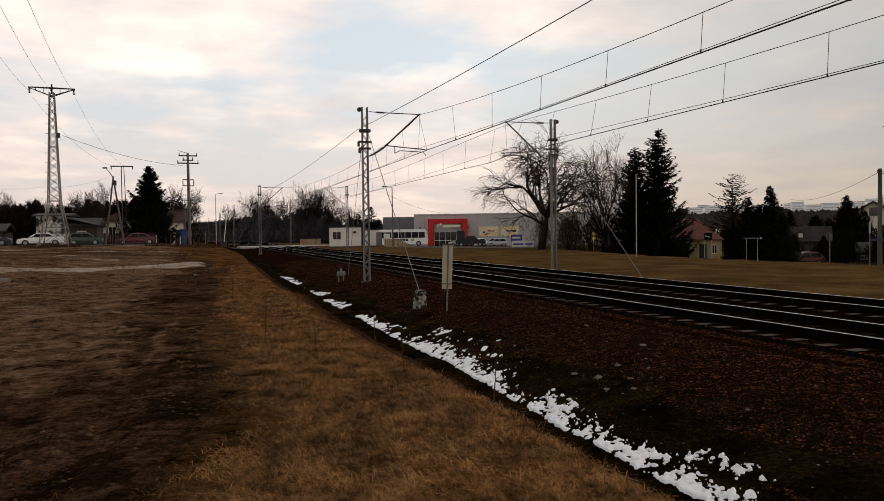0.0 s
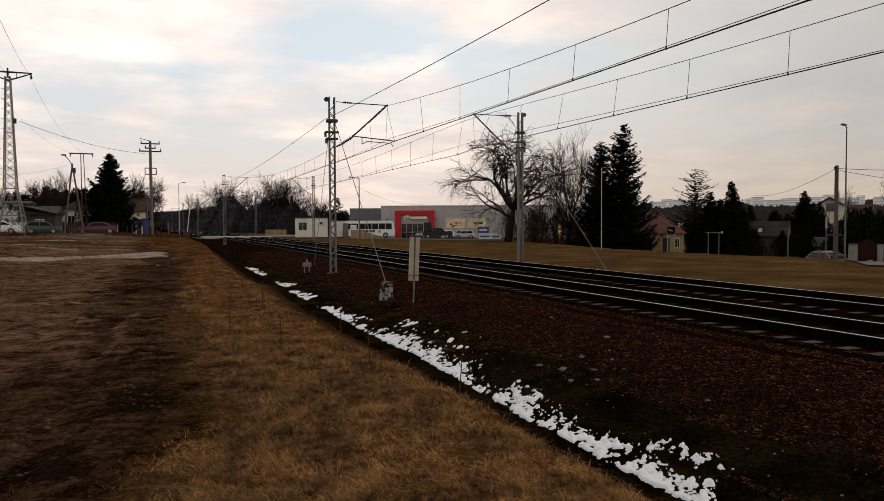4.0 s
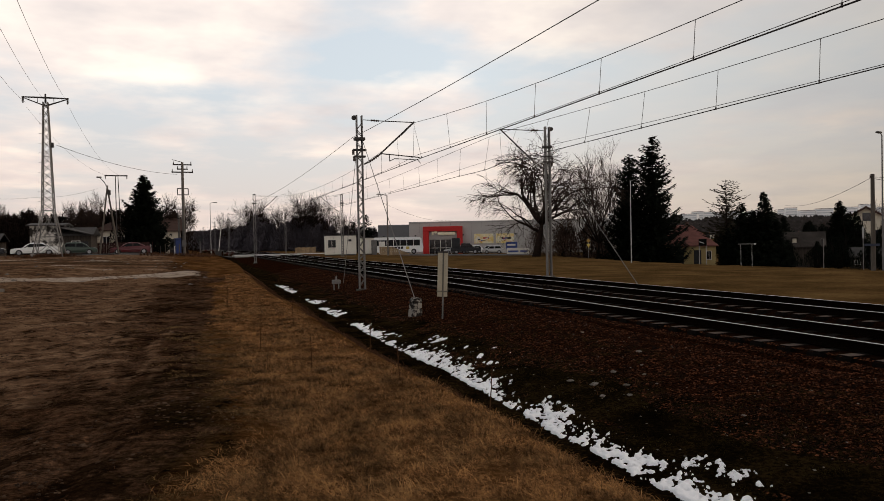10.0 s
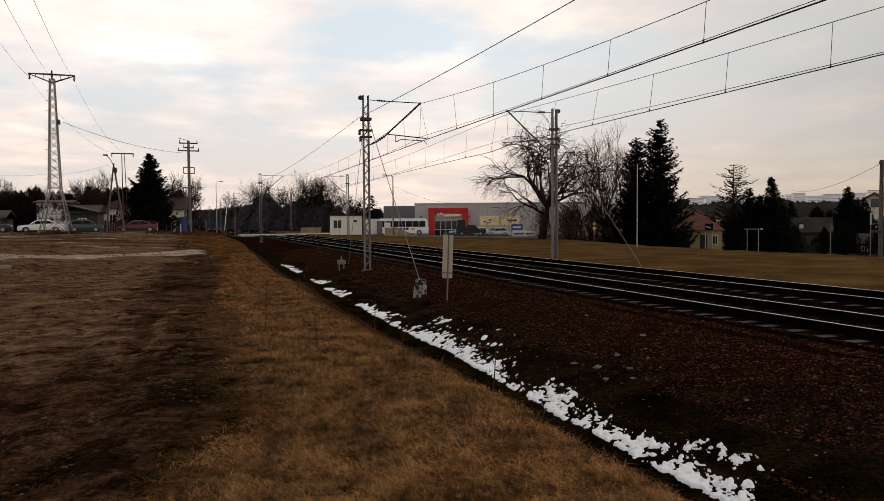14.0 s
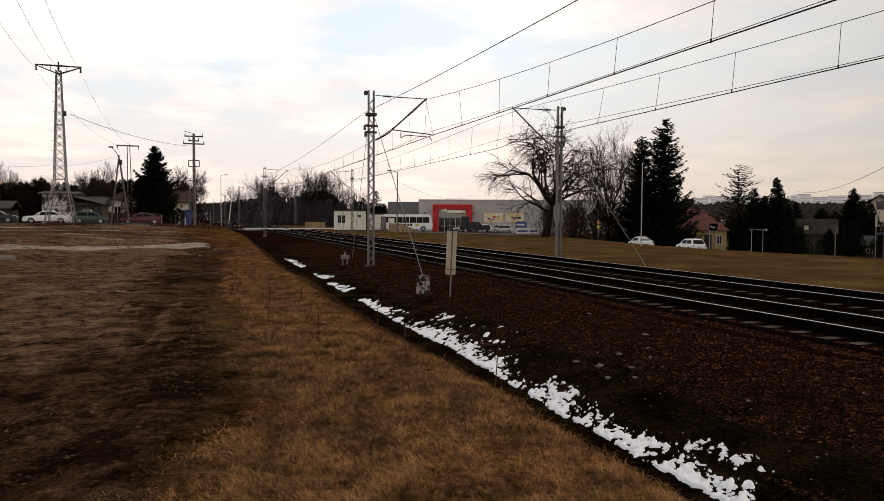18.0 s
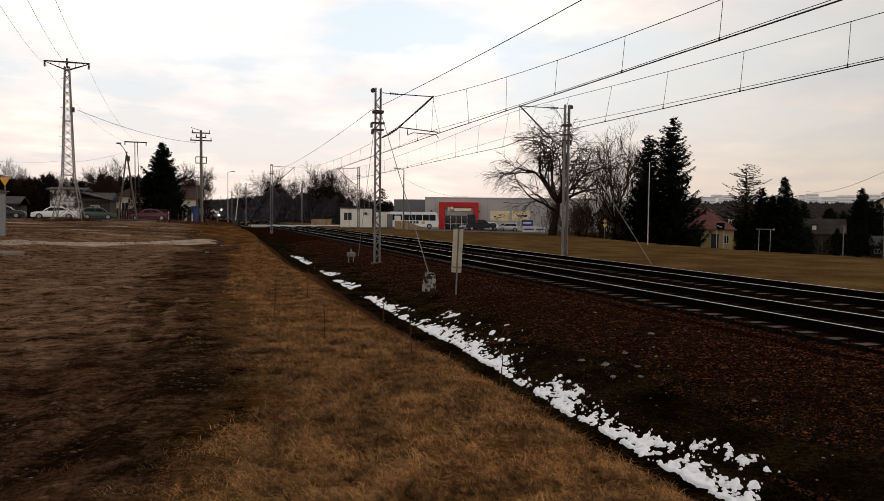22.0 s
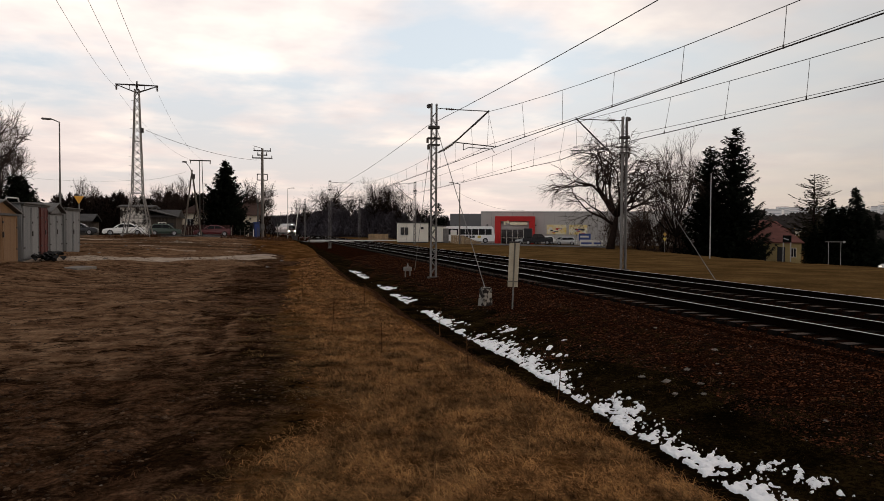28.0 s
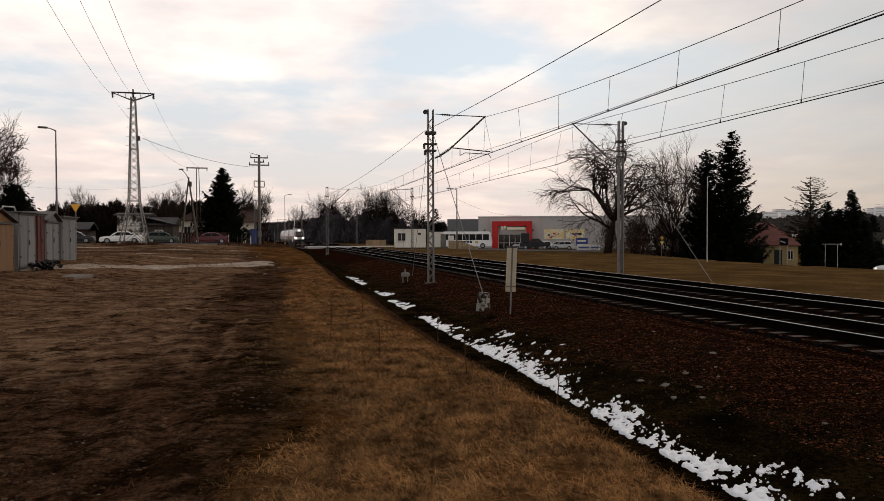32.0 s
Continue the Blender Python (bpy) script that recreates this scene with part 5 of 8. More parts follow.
def pylon():
    t = thing("lattice_pylon", pose(-13.3, 83.3, 0.50), "slender grey steel lattice pylon with a wide top arm", "pylon")
    levels = [(0.0, 1.45), (2.4, 1.02), (5.1, 0.55), (16.3, 0.21)]

    def half(z):
        return float(np.interp(z, [a for a, b in levels], [b for a, b in levels]))

    for sx in (-1, 1):
        for sy in (-1, 1):
            leg = Mesh()
            for (a, b), (c, d) in zip(levels, levels[1:]):
                leg.beam((sx * b, sy * b, a), (sx * d, sy * d, c), 0.085)
            part("leg", leg, STEEL, t)
    zs = [0.3, 2.4, 5.1] + [5.1 + 0.8 * i for i in range(1, 14)] + [16.3]
    for a, b in zip(zs, zs[1:]):
        ha, hb = half(a), half(b)
        for ang in range(4):
            c, s = math.cos(ang * 1.5708), math.sin(ang * 1.5708)
            rot = lambda x, y, z: (x * c - y * s, x * s + y * c, z)
            part("brace", Mesh().beam(rot(-ha, -ha, a), rot(hb, -hb, b), 0.045), STEEL, t)
            part("brace", Mesh().beam(rot(ha, -ha, a), rot(-hb, -hb, b), 0.045), STEEL, t)
            if b in (2.4, 5.1, 10.7):
                part("strut", Mesh().beam(rot(-hb, -hb, b), rot(hb, -hb, b), 0.07), STEEL, t)
    arm = Mesh()
    for s in (-1, 1):
        for y in (-0.2, 0.2):
            arm.beam((0, y, 16.75), (s * 2.15, 0, 16.75), 0.10).beam((0, y, 15.9), (s * 2.15, 0, 16.72), 0.08)
        for u in (0.35, 0.7):
            arm.beam((s * 2.15 * u, 0.1, 16.75), (s * 2.15 * u, 0.1, 15.9 + 0.82 * u), 0.05)
    part("crossarm", arm, STEEL_DARK, t)
    part("mast_tip", Mesh().beam((0, 0, 16.2), (0, 0, 17.15), 0.14), STEEL_DARK, t)
    for x in (-2.05, 0.0, 2.05):
        ins = Mesh()
        insulator(ins, (x, 0, 16.65), (x, 0, 16.15), 0.14, 4)
        part("insulator", ins, PORCELAIN, t)
    for z in range(6, 16):
        part("step_bolt", Mesh().box(-half(z) - 0.3, -half(z), -half(z) - 0.02, -half(z) + 0.02, z, z + 0.03), STEEL_DARK, t)
    part("tag_box", Mesh().box(0.45, 0.7, -0.4, -0.2, 11.6, 12.1), STEEL_DARK, t)
    for sx in (-1, 1):
        for sy in (-1, 1):
            part("footing", Mesh().box(sx * 1.45 - 0.3, sx * 1.45 + 0.3, sy * 1.45 - 0.3, sy * 1.45 + 0.3, -0.6, 0.25, 0.04), CONCRETE, t)
    return t


pylon()


def hanging(points, drop, r, label, n=24):
    a, b = Vector(points[0]), Vector(points[1])
    pts = [a.lerp(b, i / n) - Vector((0, 0, drop * 4 * (i / n) * (1 - i / n))) for i in range(n + 1)]
    single("power_line", Mesh().path(pts, r, 4), WIRE, label, "wire", "power lines of the lane")


for a, b in (((-15.1, 83.3, 16.7), (-5.4, 8.0, 10.8)), ((-13.1, 83.3, 16.7), (-4.7, 8.0, 11.4)), ((-11.1, 83.3, 16.7), (-4.0, 8.0, 11.6))):
    hanging((a, b), 1.2, 0.012, "long thin power line leaving the pylon arm")
for a, b, d in (((-12.4, 83.3, 12.4), (-1.0, 112.0, 12.2), 0.6), ((-11.1, 83.3, 16.3), (-9.0, 119.5, 12.5), 1.4), ((-15.1, 83.3, 16.3), (-10.6, 119.5, 12.5), 1.4), ((-21.5, 118.0, 9.0), (-45.0, 143.0, 11.3), 0.4), ((-9.4, 94.6, 8.9), (-21.5, 118.0, 9.2), 0.5)):
    hanging((a, b), d, 0.022 if d == 0.6 else 0.012, "sagging power line between the poles by the lane")
for a, b, d in (((45.0, 36.7, 5.6), (85.0, 84.0, 6.1), 0.8), ((45.0, 36.7, 5.6), (45.5, 20.0, 5.4), 0.5), ((45.0, 36.7, 5.5), (50.0, 28.0, 3.9), 0.3), ((24.6, 92.0, 7.0), (48.0, 128.0, 5.6), 0.9)):
    hanging((a, b), d, 0.016, "sagging wire from a pole by the road")


# ---- tin garages ----
TIN_GREY = surface("grey painted tin", (0.105, 0.107, 0.11), (0.18, 0.183, 0.186), 1.2, 25, 0.7, 0.15, stretch=(6, 6, 0.3), vary=0.1)
TIN_ORANGE = surface("rusty orange painted tin", (0.115, 0.062, 0.030), (0.19, 0.108, 0.052), 1.2, 25, 0.75, 0.15, stretch=(6, 6, 0.3))
TIN_RED = surface("dull red painted tin", (0.055, 0.013, 0.011), (0.092, 0.022, 0.018), 1.2, 25, 0.7, 0.15, stretch=(6, 6, 0.3))
TIN_ROOF = surface("weathered tin roof", (0.05, 0.046, 0.043), (0.13, 0.122, 0.115), 1.5, 25, 0.7, 0.2)


def garage(y0, y1, h, gable, mat, label, x=-9.0, depth=5.2):
    """Doors face +x, towards the field."""
    z = float(ground_z(x, (y0 + y1) / 2)) - 0.03
    w = y1 - y0
    t = thing("tin_garage", pose(x, y0, z), label, "garage", "tin garages")
    part("body", Mesh().prism([(0, 0.0), (w, 0.0), (w, h - gable), (w / 2, h), (0, h - gable)], -depth, 0, "x"), mat, t)
    roof = Mesh()
    for a, b in (((-0.12, h - gable - 0.02 * (gable > 0)), (w / 2, h)), ((w / 2, h), (w + 0.12, h - gable - 0.02 * (gable > 0)))):
        roof.add([(-depth - 0.1, a[0], a[1] + 0.015), (0.18, a[0], a[1] + 0.015), (0.18, b[0], b[1] + 0.015), (-depth - 0.1, b[0], b[1] + 0.015)] + [(-depth - 0.1, a[0], a[1] + 0.055), (0.18, a[0], a[1] + 0.055), (0.18, b[0], b[1] + 0.055), (-depth - 0.1, b[0], b[1] + 0.055)],
                 [(0, 3, 2, 1), (4, 5, 6, 7), (0, 1, 5, 4), (1, 2, 6, 5), (2, 3, 7, 6), (3, 0, 4, 7)])
    part("roof", roof, TIN_ROOF, t, "weathered tin roof")
    for a, b in ((0.08, w / 2 - 0.015), (w / 2 + 0.015, w - 0.08)):
        d = part("door", Mesh().box(0.004, 0.04, a, b, 0.06, h - gable - 0.08, 0.01), mat, t, "ribbed tin door leaf")
        for k in (0.06, 0.94):
            part("rib", Mesh().box(0.04, 0.055, a + (b - a) * k - 0.025, a + (b - a) * k + 0.025, 0.12, h - gable - 0.15), mat, d)
        for zz in (0.5, h - gable - 0.5):
            part("hinge", Mesh().box(0.042, 0.065, a if a < 0.2 else b - 0.16, a + 0.16 if a < 0.2 else b, zz - 0.03, zz + 0.03), STEEL_DARK, d)
    part("fascia", Mesh().box(0.042, 0.10, -0.02, w + 0.02, h - gable - 0.075, h - gable + 0.01, 0.008), STEEL_DARK, t, "dark edge board under the roof")
    part("handle", Mesh().box(0.045, 0.09, w / 2 + 0.05, w / 2 + 0.12, 0.95, 1.15), STEEL_DARK, t)
    part("lock", Mesh().box(0.045, 0.08, w / 2 + 0.05, w / 2 + 0.12, 1.45, 1.53), STEEL_DARK, t)
    return t


garage(26.4, 29.9, 2.25, 0.45, TIN_ORANGE, "ochre-orange tin garage with a gable roof and double doors", depth=6)
garage(30.4, 32.5, 2.20, 0.0, TIN_GREY, "grey tin garage with a flat roof and double doors")
garage(32.62, 33.75, 2.15, 0.0, TIN_RED, "narrow dull red tin garage with a flat roof")
garage(33.9, 36.0, 2.28, 0.40, TIN_GREY, "grey tin garage with a small gable roof")
garage(36.25, 38.9, 2.12, 0.0, TIN_GREY, "grey tin garage at the end of the row", x=-8.95)
garage(21.5, 26.1, 2.3, 0.4, TIN_GREY, "grey tin garage at the near end of the row", x=-9.6)
rack = thing("pipe_rack", pose(-9.6, 30.6, float(ground_z(-9.0, 31.4)) + 2.24), "pale bent pipe rack lying on a garage roof", "rack")
for x in (0.0, -0.9):
    part("pipe", Mesh().path([(x, 0.0, 0.0), (x, 0.12, 0.18), (x, 1.45, 0.2), (x, 1.6, 0.0)], 0.03, 6), LAMP_WHITE, rack)
tr = random.Random(3)
heap = Mesh()
for i in range(60):
    a, r, z = tr.uniform(0, 6.28), tr.uniform(0, 0.6), 0.28 * tr.random() ** 1.5
    s = tr.uniform(0.06, 0.16)
    c = (r * math.cos(a) * (1 - z), 1.6 * r * math.sin(a) * (1 - z), z)
    heap.add([(c[0] + s * math.cos(k * 1.05) * (1 if k % 2 else 0.7), c[1] + s * math.sin(k * 1.05), c[2] + s * 0.35 * ((k * 5 + i) % 3 - 1)) for k in range(6)] + [(c[0], c[1], c[2] + s * 0.6), (c[0], c[1], c[2] - s * 0.5)],
             [(k, (k + 1) % 6, 6) for k in range(6)] + [((k + 1) % 6, k, 7) for k in range(6)])
single("rubbish_heap", heap, surface("black rubbish sacks", (0.003, 0.003, 0.003), (0.010, 0.0095, 0.009), 4, 30, 0.6, 0.2, spec=0.2), "heap of black sacks and scrap beside the garages", "rubbish", m=pose(-8.2, 30.9, float(ground_z(-8.2, 30.9)) + 0.05))
single("concrete_slab", Mesh().box(-0.48, 0.48, -0.8, 0.8, -0.10, 0.012, 0.01), POLE_PALE, "flat pale concrete slab lying in the mud", "slab", m=pose(-6.85, 29.0, float(ground_z(-6.85, 29.0)) + 0.02, 0, 1, -12))
sgn = thing("give_way_sign", pose(-10.9, 47.5, float(ground_z(-10.9, 47.5))), "orange-yellow triangular give-way sign on a grey post", "road sign")
part("post", Mesh().tube((0, 0, -0.2), (0, 0, 3.1), 0.035), STEEL, sgn)
part("plate", Mesh().prism([(-0.28, 3.02), (0.0, 2.53), (0.28, 3.02)], -0.06, -0.04), surface("orange sign plate", (0.62, 0.28, 0.03), (0.72, 0.36, 0.05), 2, 20, 0.5, 0.0), sgn)

# ---- sheds, houses and fence by the lane ----
PLASTER = surface("stained cream plaster", (0.48, 0.42, 0.32), (0.66, 0.60, 0.49), 0.8, 15, 0.9, 0.2)
PLASTER_DIM = surface("dirty grey plaster", (0.12, 0.11, 0.10), (0.32, 0.30, 0.27), 0.6, 12, 0.9, 0.3)
YELLOW_WALL = surface("pale yellow plaster", (0.33, 0.24, 0.105), (0.45, 0.345, 0.16), 0.8, 15, 0.9, 0.2)
TILE_BROWN = surface("brown roof tiles", (0.04, 0.021, 0.016), (0.075, 0.04, 0.03), 0.8, 12, 0.9, 0.3, stretch=(1, 1, 3))
TILE_RED = surface("faded red roof tiles", (0.12, 0.044, 0.034), (0.19, 0.075, 0.06), 0.8, 12, 0.9, 0.3, stretch=(1, 1, 3))
TILE_GREY = surface("grey fibre roof sheets", (0.032, 0.029, 0.027), (0.066, 0.061, 0.057), 0.8, 12, 0.9, 0.3)
FENCE_RED = surface("dark red-brown fence boards", (0.020, 0.0065, 0.0055), (0.042, 0.014, 0.011), 1.5, 20, 0.85, 0.2, vary=0.25)
BRICK_DARK = surface("dark brick", (0.06, 0.035, 0.028), (0.11, 0.065, 0.05), 2, 25, 0.9, 0.3)


def house(x, y, z, turn, w, d, wall_h, roof_h, wall, roof, label, windows=(), doors=(), hip=False, chimney=None, name="house", group=""):
    """Front along local x at y = 0; windows: (x, width, sill, head)."""
    t = thing(name, pose(x, y, z, 0, 0, turn), label, "house" if name == "house" else "shed", group)
    part("wall", Mesh().box(0, w, 0, d, -0.6, wall_h), wall, t)
    o, rm = 0.35, Mesh()
    e = d * 0.45 if hip else 0.0
    ridge = [(-o + e, d / 2, wall_h + roof_h), (w + o - e, d / 2, wall_h + roof_h)]
    low = [(-o, -o, wall_h - 0.05), (w + o, -o, wall_h - 0.05), (w + o, d + o, wall_h - 0.05), (-o, d + o, wall_h - 0.05)]
    v = low + ridge + [(a, b, c + 0.14) for a, b, c in low + ridge]
    rm.add(v, [(6, 7, 11, 10), (8, 9, 10, 11), (7, 8, 11), (9, 6, 10), (0, 4, 5, 1), (2, 5, 4, 3), (1, 5, 2), (3, 4, 0), (0, 1, 7, 6), (1, 2, 8, 7), (2, 3, 9, 8), (3, 0, 6, 9)])
    part("roof", rm, roof, t)
    if not hip:
        for xx in (0.0, w):
            part("gable", Mesh().prism([(0.0, wall_h), (d, wall_h), (d / 2, wall_h + roof_h - 0.08)], xx - 0.05 if xx else 0.0, xx if xx else 0.05, "x"), wall, t)
    for a, ww, s, hh in windows:
        win = part("window", Mesh().box(a, a + ww, -0.06, -0.004, s, hh), WHITE, t, "white-framed window")
        part("pane", Mesh().box(a + 0.07, a + ww / 2 - 0.03, -0.075, -0.062, s + 0.07, hh - 0.07), GLASS, win)
        part("pane", Mesh().box(a + ww / 2 + 0.03, a + ww - 0.07, -0.075, -0.062, s + 0.07, hh - 0.07), GLASS, win)
    for a, ww, hh in doors:
        part("door", Mesh().box(a, a + ww, -0.05, -0.004, 0.0, hh), BLACK, t, "dark door")
    if chimney:
        part("chimney", Mesh().box(chimney - 0.25, chimney + 0.25, d / 2 - 0.25, d / 2 + 0.25, wall_h + roof_h * 0.6, wall_h + roof_h + 0.75), BRICK_DARK, t)
    return t


house(-12.9, 122.0, 0.3, 0, 9.4, 7.0, 4.0, 1.9, PLASTER, TILE_BROWN, "low cream house with a brown tiled roof behind a spruce", [(0.8, 1.0, 1.7, 3.1), (2.6, 2.6, 1.7, 3.1), (6.2, 1.4, 1.7, 3.1), (8.0, 0.8, 1.7, 3.1)], [], True, 4.0)
house(-5.7, 119.5, 0.4, 0, 4.9, 6.5, 3.6, 2.0, PLASTER, TILE_BROWN, "small cream house with a brown roof by the crossing", [(1.6, 0.8, 1.5, 2.7)], [(3.4, 0.8, 2.4)])
FLAKED = surface("whitewash flaking off dark wood", (0.03, 0.024, 0.02), (0.60, 0.56, 0.50), 0.45, 2.2, 0.9, 0.1, step=(0.44, 0.52))
OLD_WOOD = surface("old grey-brown planks", (0.022, 0.017, 0.013), (0.075, 0.06, 0.047), 1.2, 14, 0.95, 0.3, stretch=(4, 4, 0.4))
sh = house(-17.9, 99.0, 0.5, -2, 3.6, 5.0, 4.0, 0.25, FLAKED, TILE_GREY, "old shed with flaking whitish plaster beside the pylon", [], [], False, None, "shed", "sheds by the lane")
low = house(-14.2, 98.6, 0.5, -2, 3.1, 5.0, 2.75, 0.9, OLD_WOOD, TILE_GREY, "low wooden shed with a sloping sheet roof", [(0.9, 1.0, 1.3, 2.1)], [(2.0, 0.8, 2.0)], False, None, "shed", "sheds by the lane")
part("lean_to_roof", Mesh().add([(-0.6, -0.9, 3.75), (3.3, -0.9, 2.75), (3.3, 2.5, 2.95), (-0.6, 2.5, 3.95), (-0.6, -0.9, 3.85), (3.3, -0.9, 2.85), (3.3, 2.5, 3.05), (-0.6, 2.5, 4.05)], [(3, 2, 1, 0), (4, 5, 6, 7), (0, 1, 5, 4), (1, 2, 6, 5), (2, 3, 7, 6), (3, 0, 4, 7)]), TILE_GREY, low, "sloping sheet roof")
for i in range(9):
    part("plank", Mesh().box(i * 0.34 + 0.02, i * 0.34 + 0.33, -0.035, -0.003, 0.0, 2.7), OLD_WOOD, low)
house(-30.5, 104.0, 0.5, 0, 8.0, 5.0, 2.2, 0.9, OLD_WOOD, TILE_GREY, "long dark outbuilding behind the parked cars", [], [(3.2, 1.4, 1.9)], False, None, "shed", "sheds by the lane")
fence = thing("board_fence", pose(-14.8, 105.0, 0.55, 0, 0, 0), "dark red-brown board fence along the lane", "fence")
for i in range(51):
    part("board", Mesh().box(i * 0.2, i * 0.2 + 0.18, -0.015, 0.015, 0.0, 1.72 + 0.04 * ((i * 5) % 3)), FENCE_RED, fence)
for i in range(6):
    part("fence_post", Mesh().box(i * 2.1 - 0.05, i * 2.1 + 0.05, 0.02, 0.12, -0.2, 1.8), FENCE_RED, fence)
fp = thing("post_fence", pose(-5.2, 107.0, 0.5, 0, 0, 4), "open fence of dark posts and wire beside the house", "fence")
for i in range(8):
    part("fence_post", Mesh().box(i * 0.62 - 0.06, i * 0.62 + 0.06, -0.06, 0.06, -0.2, 1.25 + 0.12 * ((i * 5) % 3)), (WOOD, STEEL_DARK, WHITE)[(i * 5) % 7 % 3], fp)
part("wire", Mesh().path([(0, 0, 0.9), (4.3, 0, 0.95)], 0.02, 4), STEEL_DARK, fp)
SIGN_BLUE = surface("dull blue plastic", (0.015, 0.026, 0.075), (0.03, 0.048, 0.12), 2, 20, 0.5, 0.0)
tb = thing("portable_toilet", pose(-1.15, 110.9, float(ground_z(-1, 112)) + 0.05, 0, 0, 12), "blue plastic cabin standing beside the concrete pole", "cabin")
part("body", Mesh().box(-0.45, 0.45, -0.45, 0.45, 0.0, 2.2, 0.06), SIGN_BLUE, tb)
part("roof", Mesh().box(-0.48, 0.48, -0.48, 0.48, 2.2, 2.38, 0.07), surface("dark blue plastic", (0.02, 0.035, 0.12), (0.035, 0.055, 0.17), 2, 20, 0.5, 0.0), tb)
part("door", Mesh().box(-0.33, 0.33, -0.485, -0.455, 0.1, 2.05, 0.01), surface("blue plastic door", (0.018, 0.036, 0.13), (0.03, 0.055, 0.18), 2, 20, 0.5, 0.0), tb)

# ---- crossing gear ----
def signal(x, y, h, label):
    t = thing("crossing_signal", pose(x, y, float(ground_z(x, y))), label, "signal", "crossing signals")
    part("post", Mesh().tube((0, 0, -0.1), (0, 0, h), 0.06), STEEL, t)
    part("backplate", Mesh().tube((0, 0.02, h - 0.1), (0, 0.06, h - 0.1), 0.42, n=16), BLACK, t, "round black lamp plate")
    part("lamp", Mesh().tube((0, -0.05, h - 0.1), (0, 0.015, h - 0.1), 0.13, n=12), BLACK, t, "dark warning lamp")
    return t


signal(2.0, 113.5, 2.45, "crossing signal with a round black plate and dark lamp")
signal(24.8, 114.5, 2.8, "crossing signal with dark lamp on the far side")
for x, y, n in ((2.2, 112.2, 5), (5.4, 114.8, 4), (-2.8, 110.8, 5)):
    b = thing("road_barrier", pose(x, y, float(ground_z(x, y)), 0, 0, 12), "low dull red and grey striped barrier by the crossing", "barrier")
    part("leg", Mesh().box(-0.05, 0.05, -0.05, 0.05, -0.1, 0.85), STEEL_DARK, b)
    part("leg", Mesh().box(n * 0.4 - 0.05, n * 0.4 + 0.05, -0.05, 0.05, -0.1, 0.85), STEEL_DARK, b)
    for i in range(n):
        part("stripe", Mesh().box(i * 0.4, i * 0.4 + 0.398, -0.08, -0.052, 0.68, 0.82), TIN_RED if i % 2 else CONCRETE, b)
bx = thing("crossing_housing", pose(4.9, 119.5, float(ground_z(4.9, 119.5))), "dark barrier drive housing beside the track", "cabinet")
part("body", Mesh().box(-0.4, 0.4, -0.3, 0.3, 0, 1.15, 0.04), STEEL_DARK, bx)
part("raised_arm", Mesh().beam((0, -0.35, 0.9), (0.6, -0.35, 6.2), 0.10), WHITE, bx, "raised white barrier arm")
sw = thing("track_marker", pose(6.95, 35.0, float(ground_z(6.95, 35.0)), 0, 0, 15), "small grey signalling box on short legs", "marker")
part("box", Mesh().box(-0.18, 0.18, -0.14, 0.14, 0.28, 0.48, 0.02), STEEL, sw)
for s in (-0.13, 0.13):
    part("leg", Mesh().box(s - 0.02, s + 0.02, -0.02, 0.02, -0.15, 0.28), STEEL, sw)
part("cap", Mesh().tube((0, 0, 0.48), (0, 0, 0.66), 0.05, 0.03), STEEL, sw)

# ---- across the road ----
gz_at = lambda x, y: float(ground_z(x, y))
house(65.4, 88.7, -2.95, -40, 8.2, 8.0, 3.2, 2.9, YELLOW_WALL, TILE_RED, "pale yellow house with a faded red hipped roof", [(6.9, 0.7, 1.2, 2.5)], [(3.0, 0.8, 2.6), (5.2, 1.0, 2.6)], True, 4.2)
fr = thing("sign_frame", pose(41.75, 45.9, float(ground_z(41.75, 45.9)), 0, 0, -45), "bare metal sign frame of two posts and a crossbar", "frame")
for x in (0.10, 0.92):
    part("post", Mesh().tube((x, 0, -0.3), (x, 0, 2.5), 0.018), LAMP_WHITE, fr)
part("crossbar", Mesh().box(-0.12, 1.16, -0.02, 0.02, 2.5, 2.57), STEEL, fr)
part("end_plate", Mesh().box(1.08, 1.22, -0.05, -0.035, 2.45, 2.61), LAMP_WHITE, fr)
nb = thing("notice_board", pose(53.7, 64.6, gz_at(53.7, 64.6), 0, 0, -40), "small black board on two pale posts before the yellow house", "sign")
for x in (-0.36, 0.36):
    part("post", Mesh().tube((x, 0.04, -0.2), (x, 0.04, 3.1), 0.04), LAMP_WHITE, nb)
part("board", Mesh().box(-0.42, 0.42, -0.03, 0.0, 2.45, 3.2, 0.01), surface("matt black board", (0.004, 0.004, 0.004), (0.009, 0.009, 0.009), 2, 20, 0.95, 0.0, spec=0.02), nb)
part("pale_stripe", Mesh().beam((-0.34, -0.036, 2.9), (0.16, -0.036, 2.72), 0.02, 0.10), LAMP_WHITE, nb)
rs = thing("road_sign", pose(47.4, 43.0, -1.9), "round grey road sign seen from behind on its post", "road sign")
part("post", Mesh().tube((0, 0, -0.1), (0, 0, 3.2), 0.035), STEEL, rs)
part("disc", Mesh().tube((0, 0.03, 2.95), (0, 0.055, 2.95), 0.34, n=18), STEEL_DARK, rs)
ss = thing("street_sign", pose(44.3, 36.9, -2.0, 0, 0, -40), "small blue street sign on a thin post", "road sign")
part("post", Mesh().tube((0, 0, -0.1), (0, 0, 4.15), 0.03), STEEL, ss)
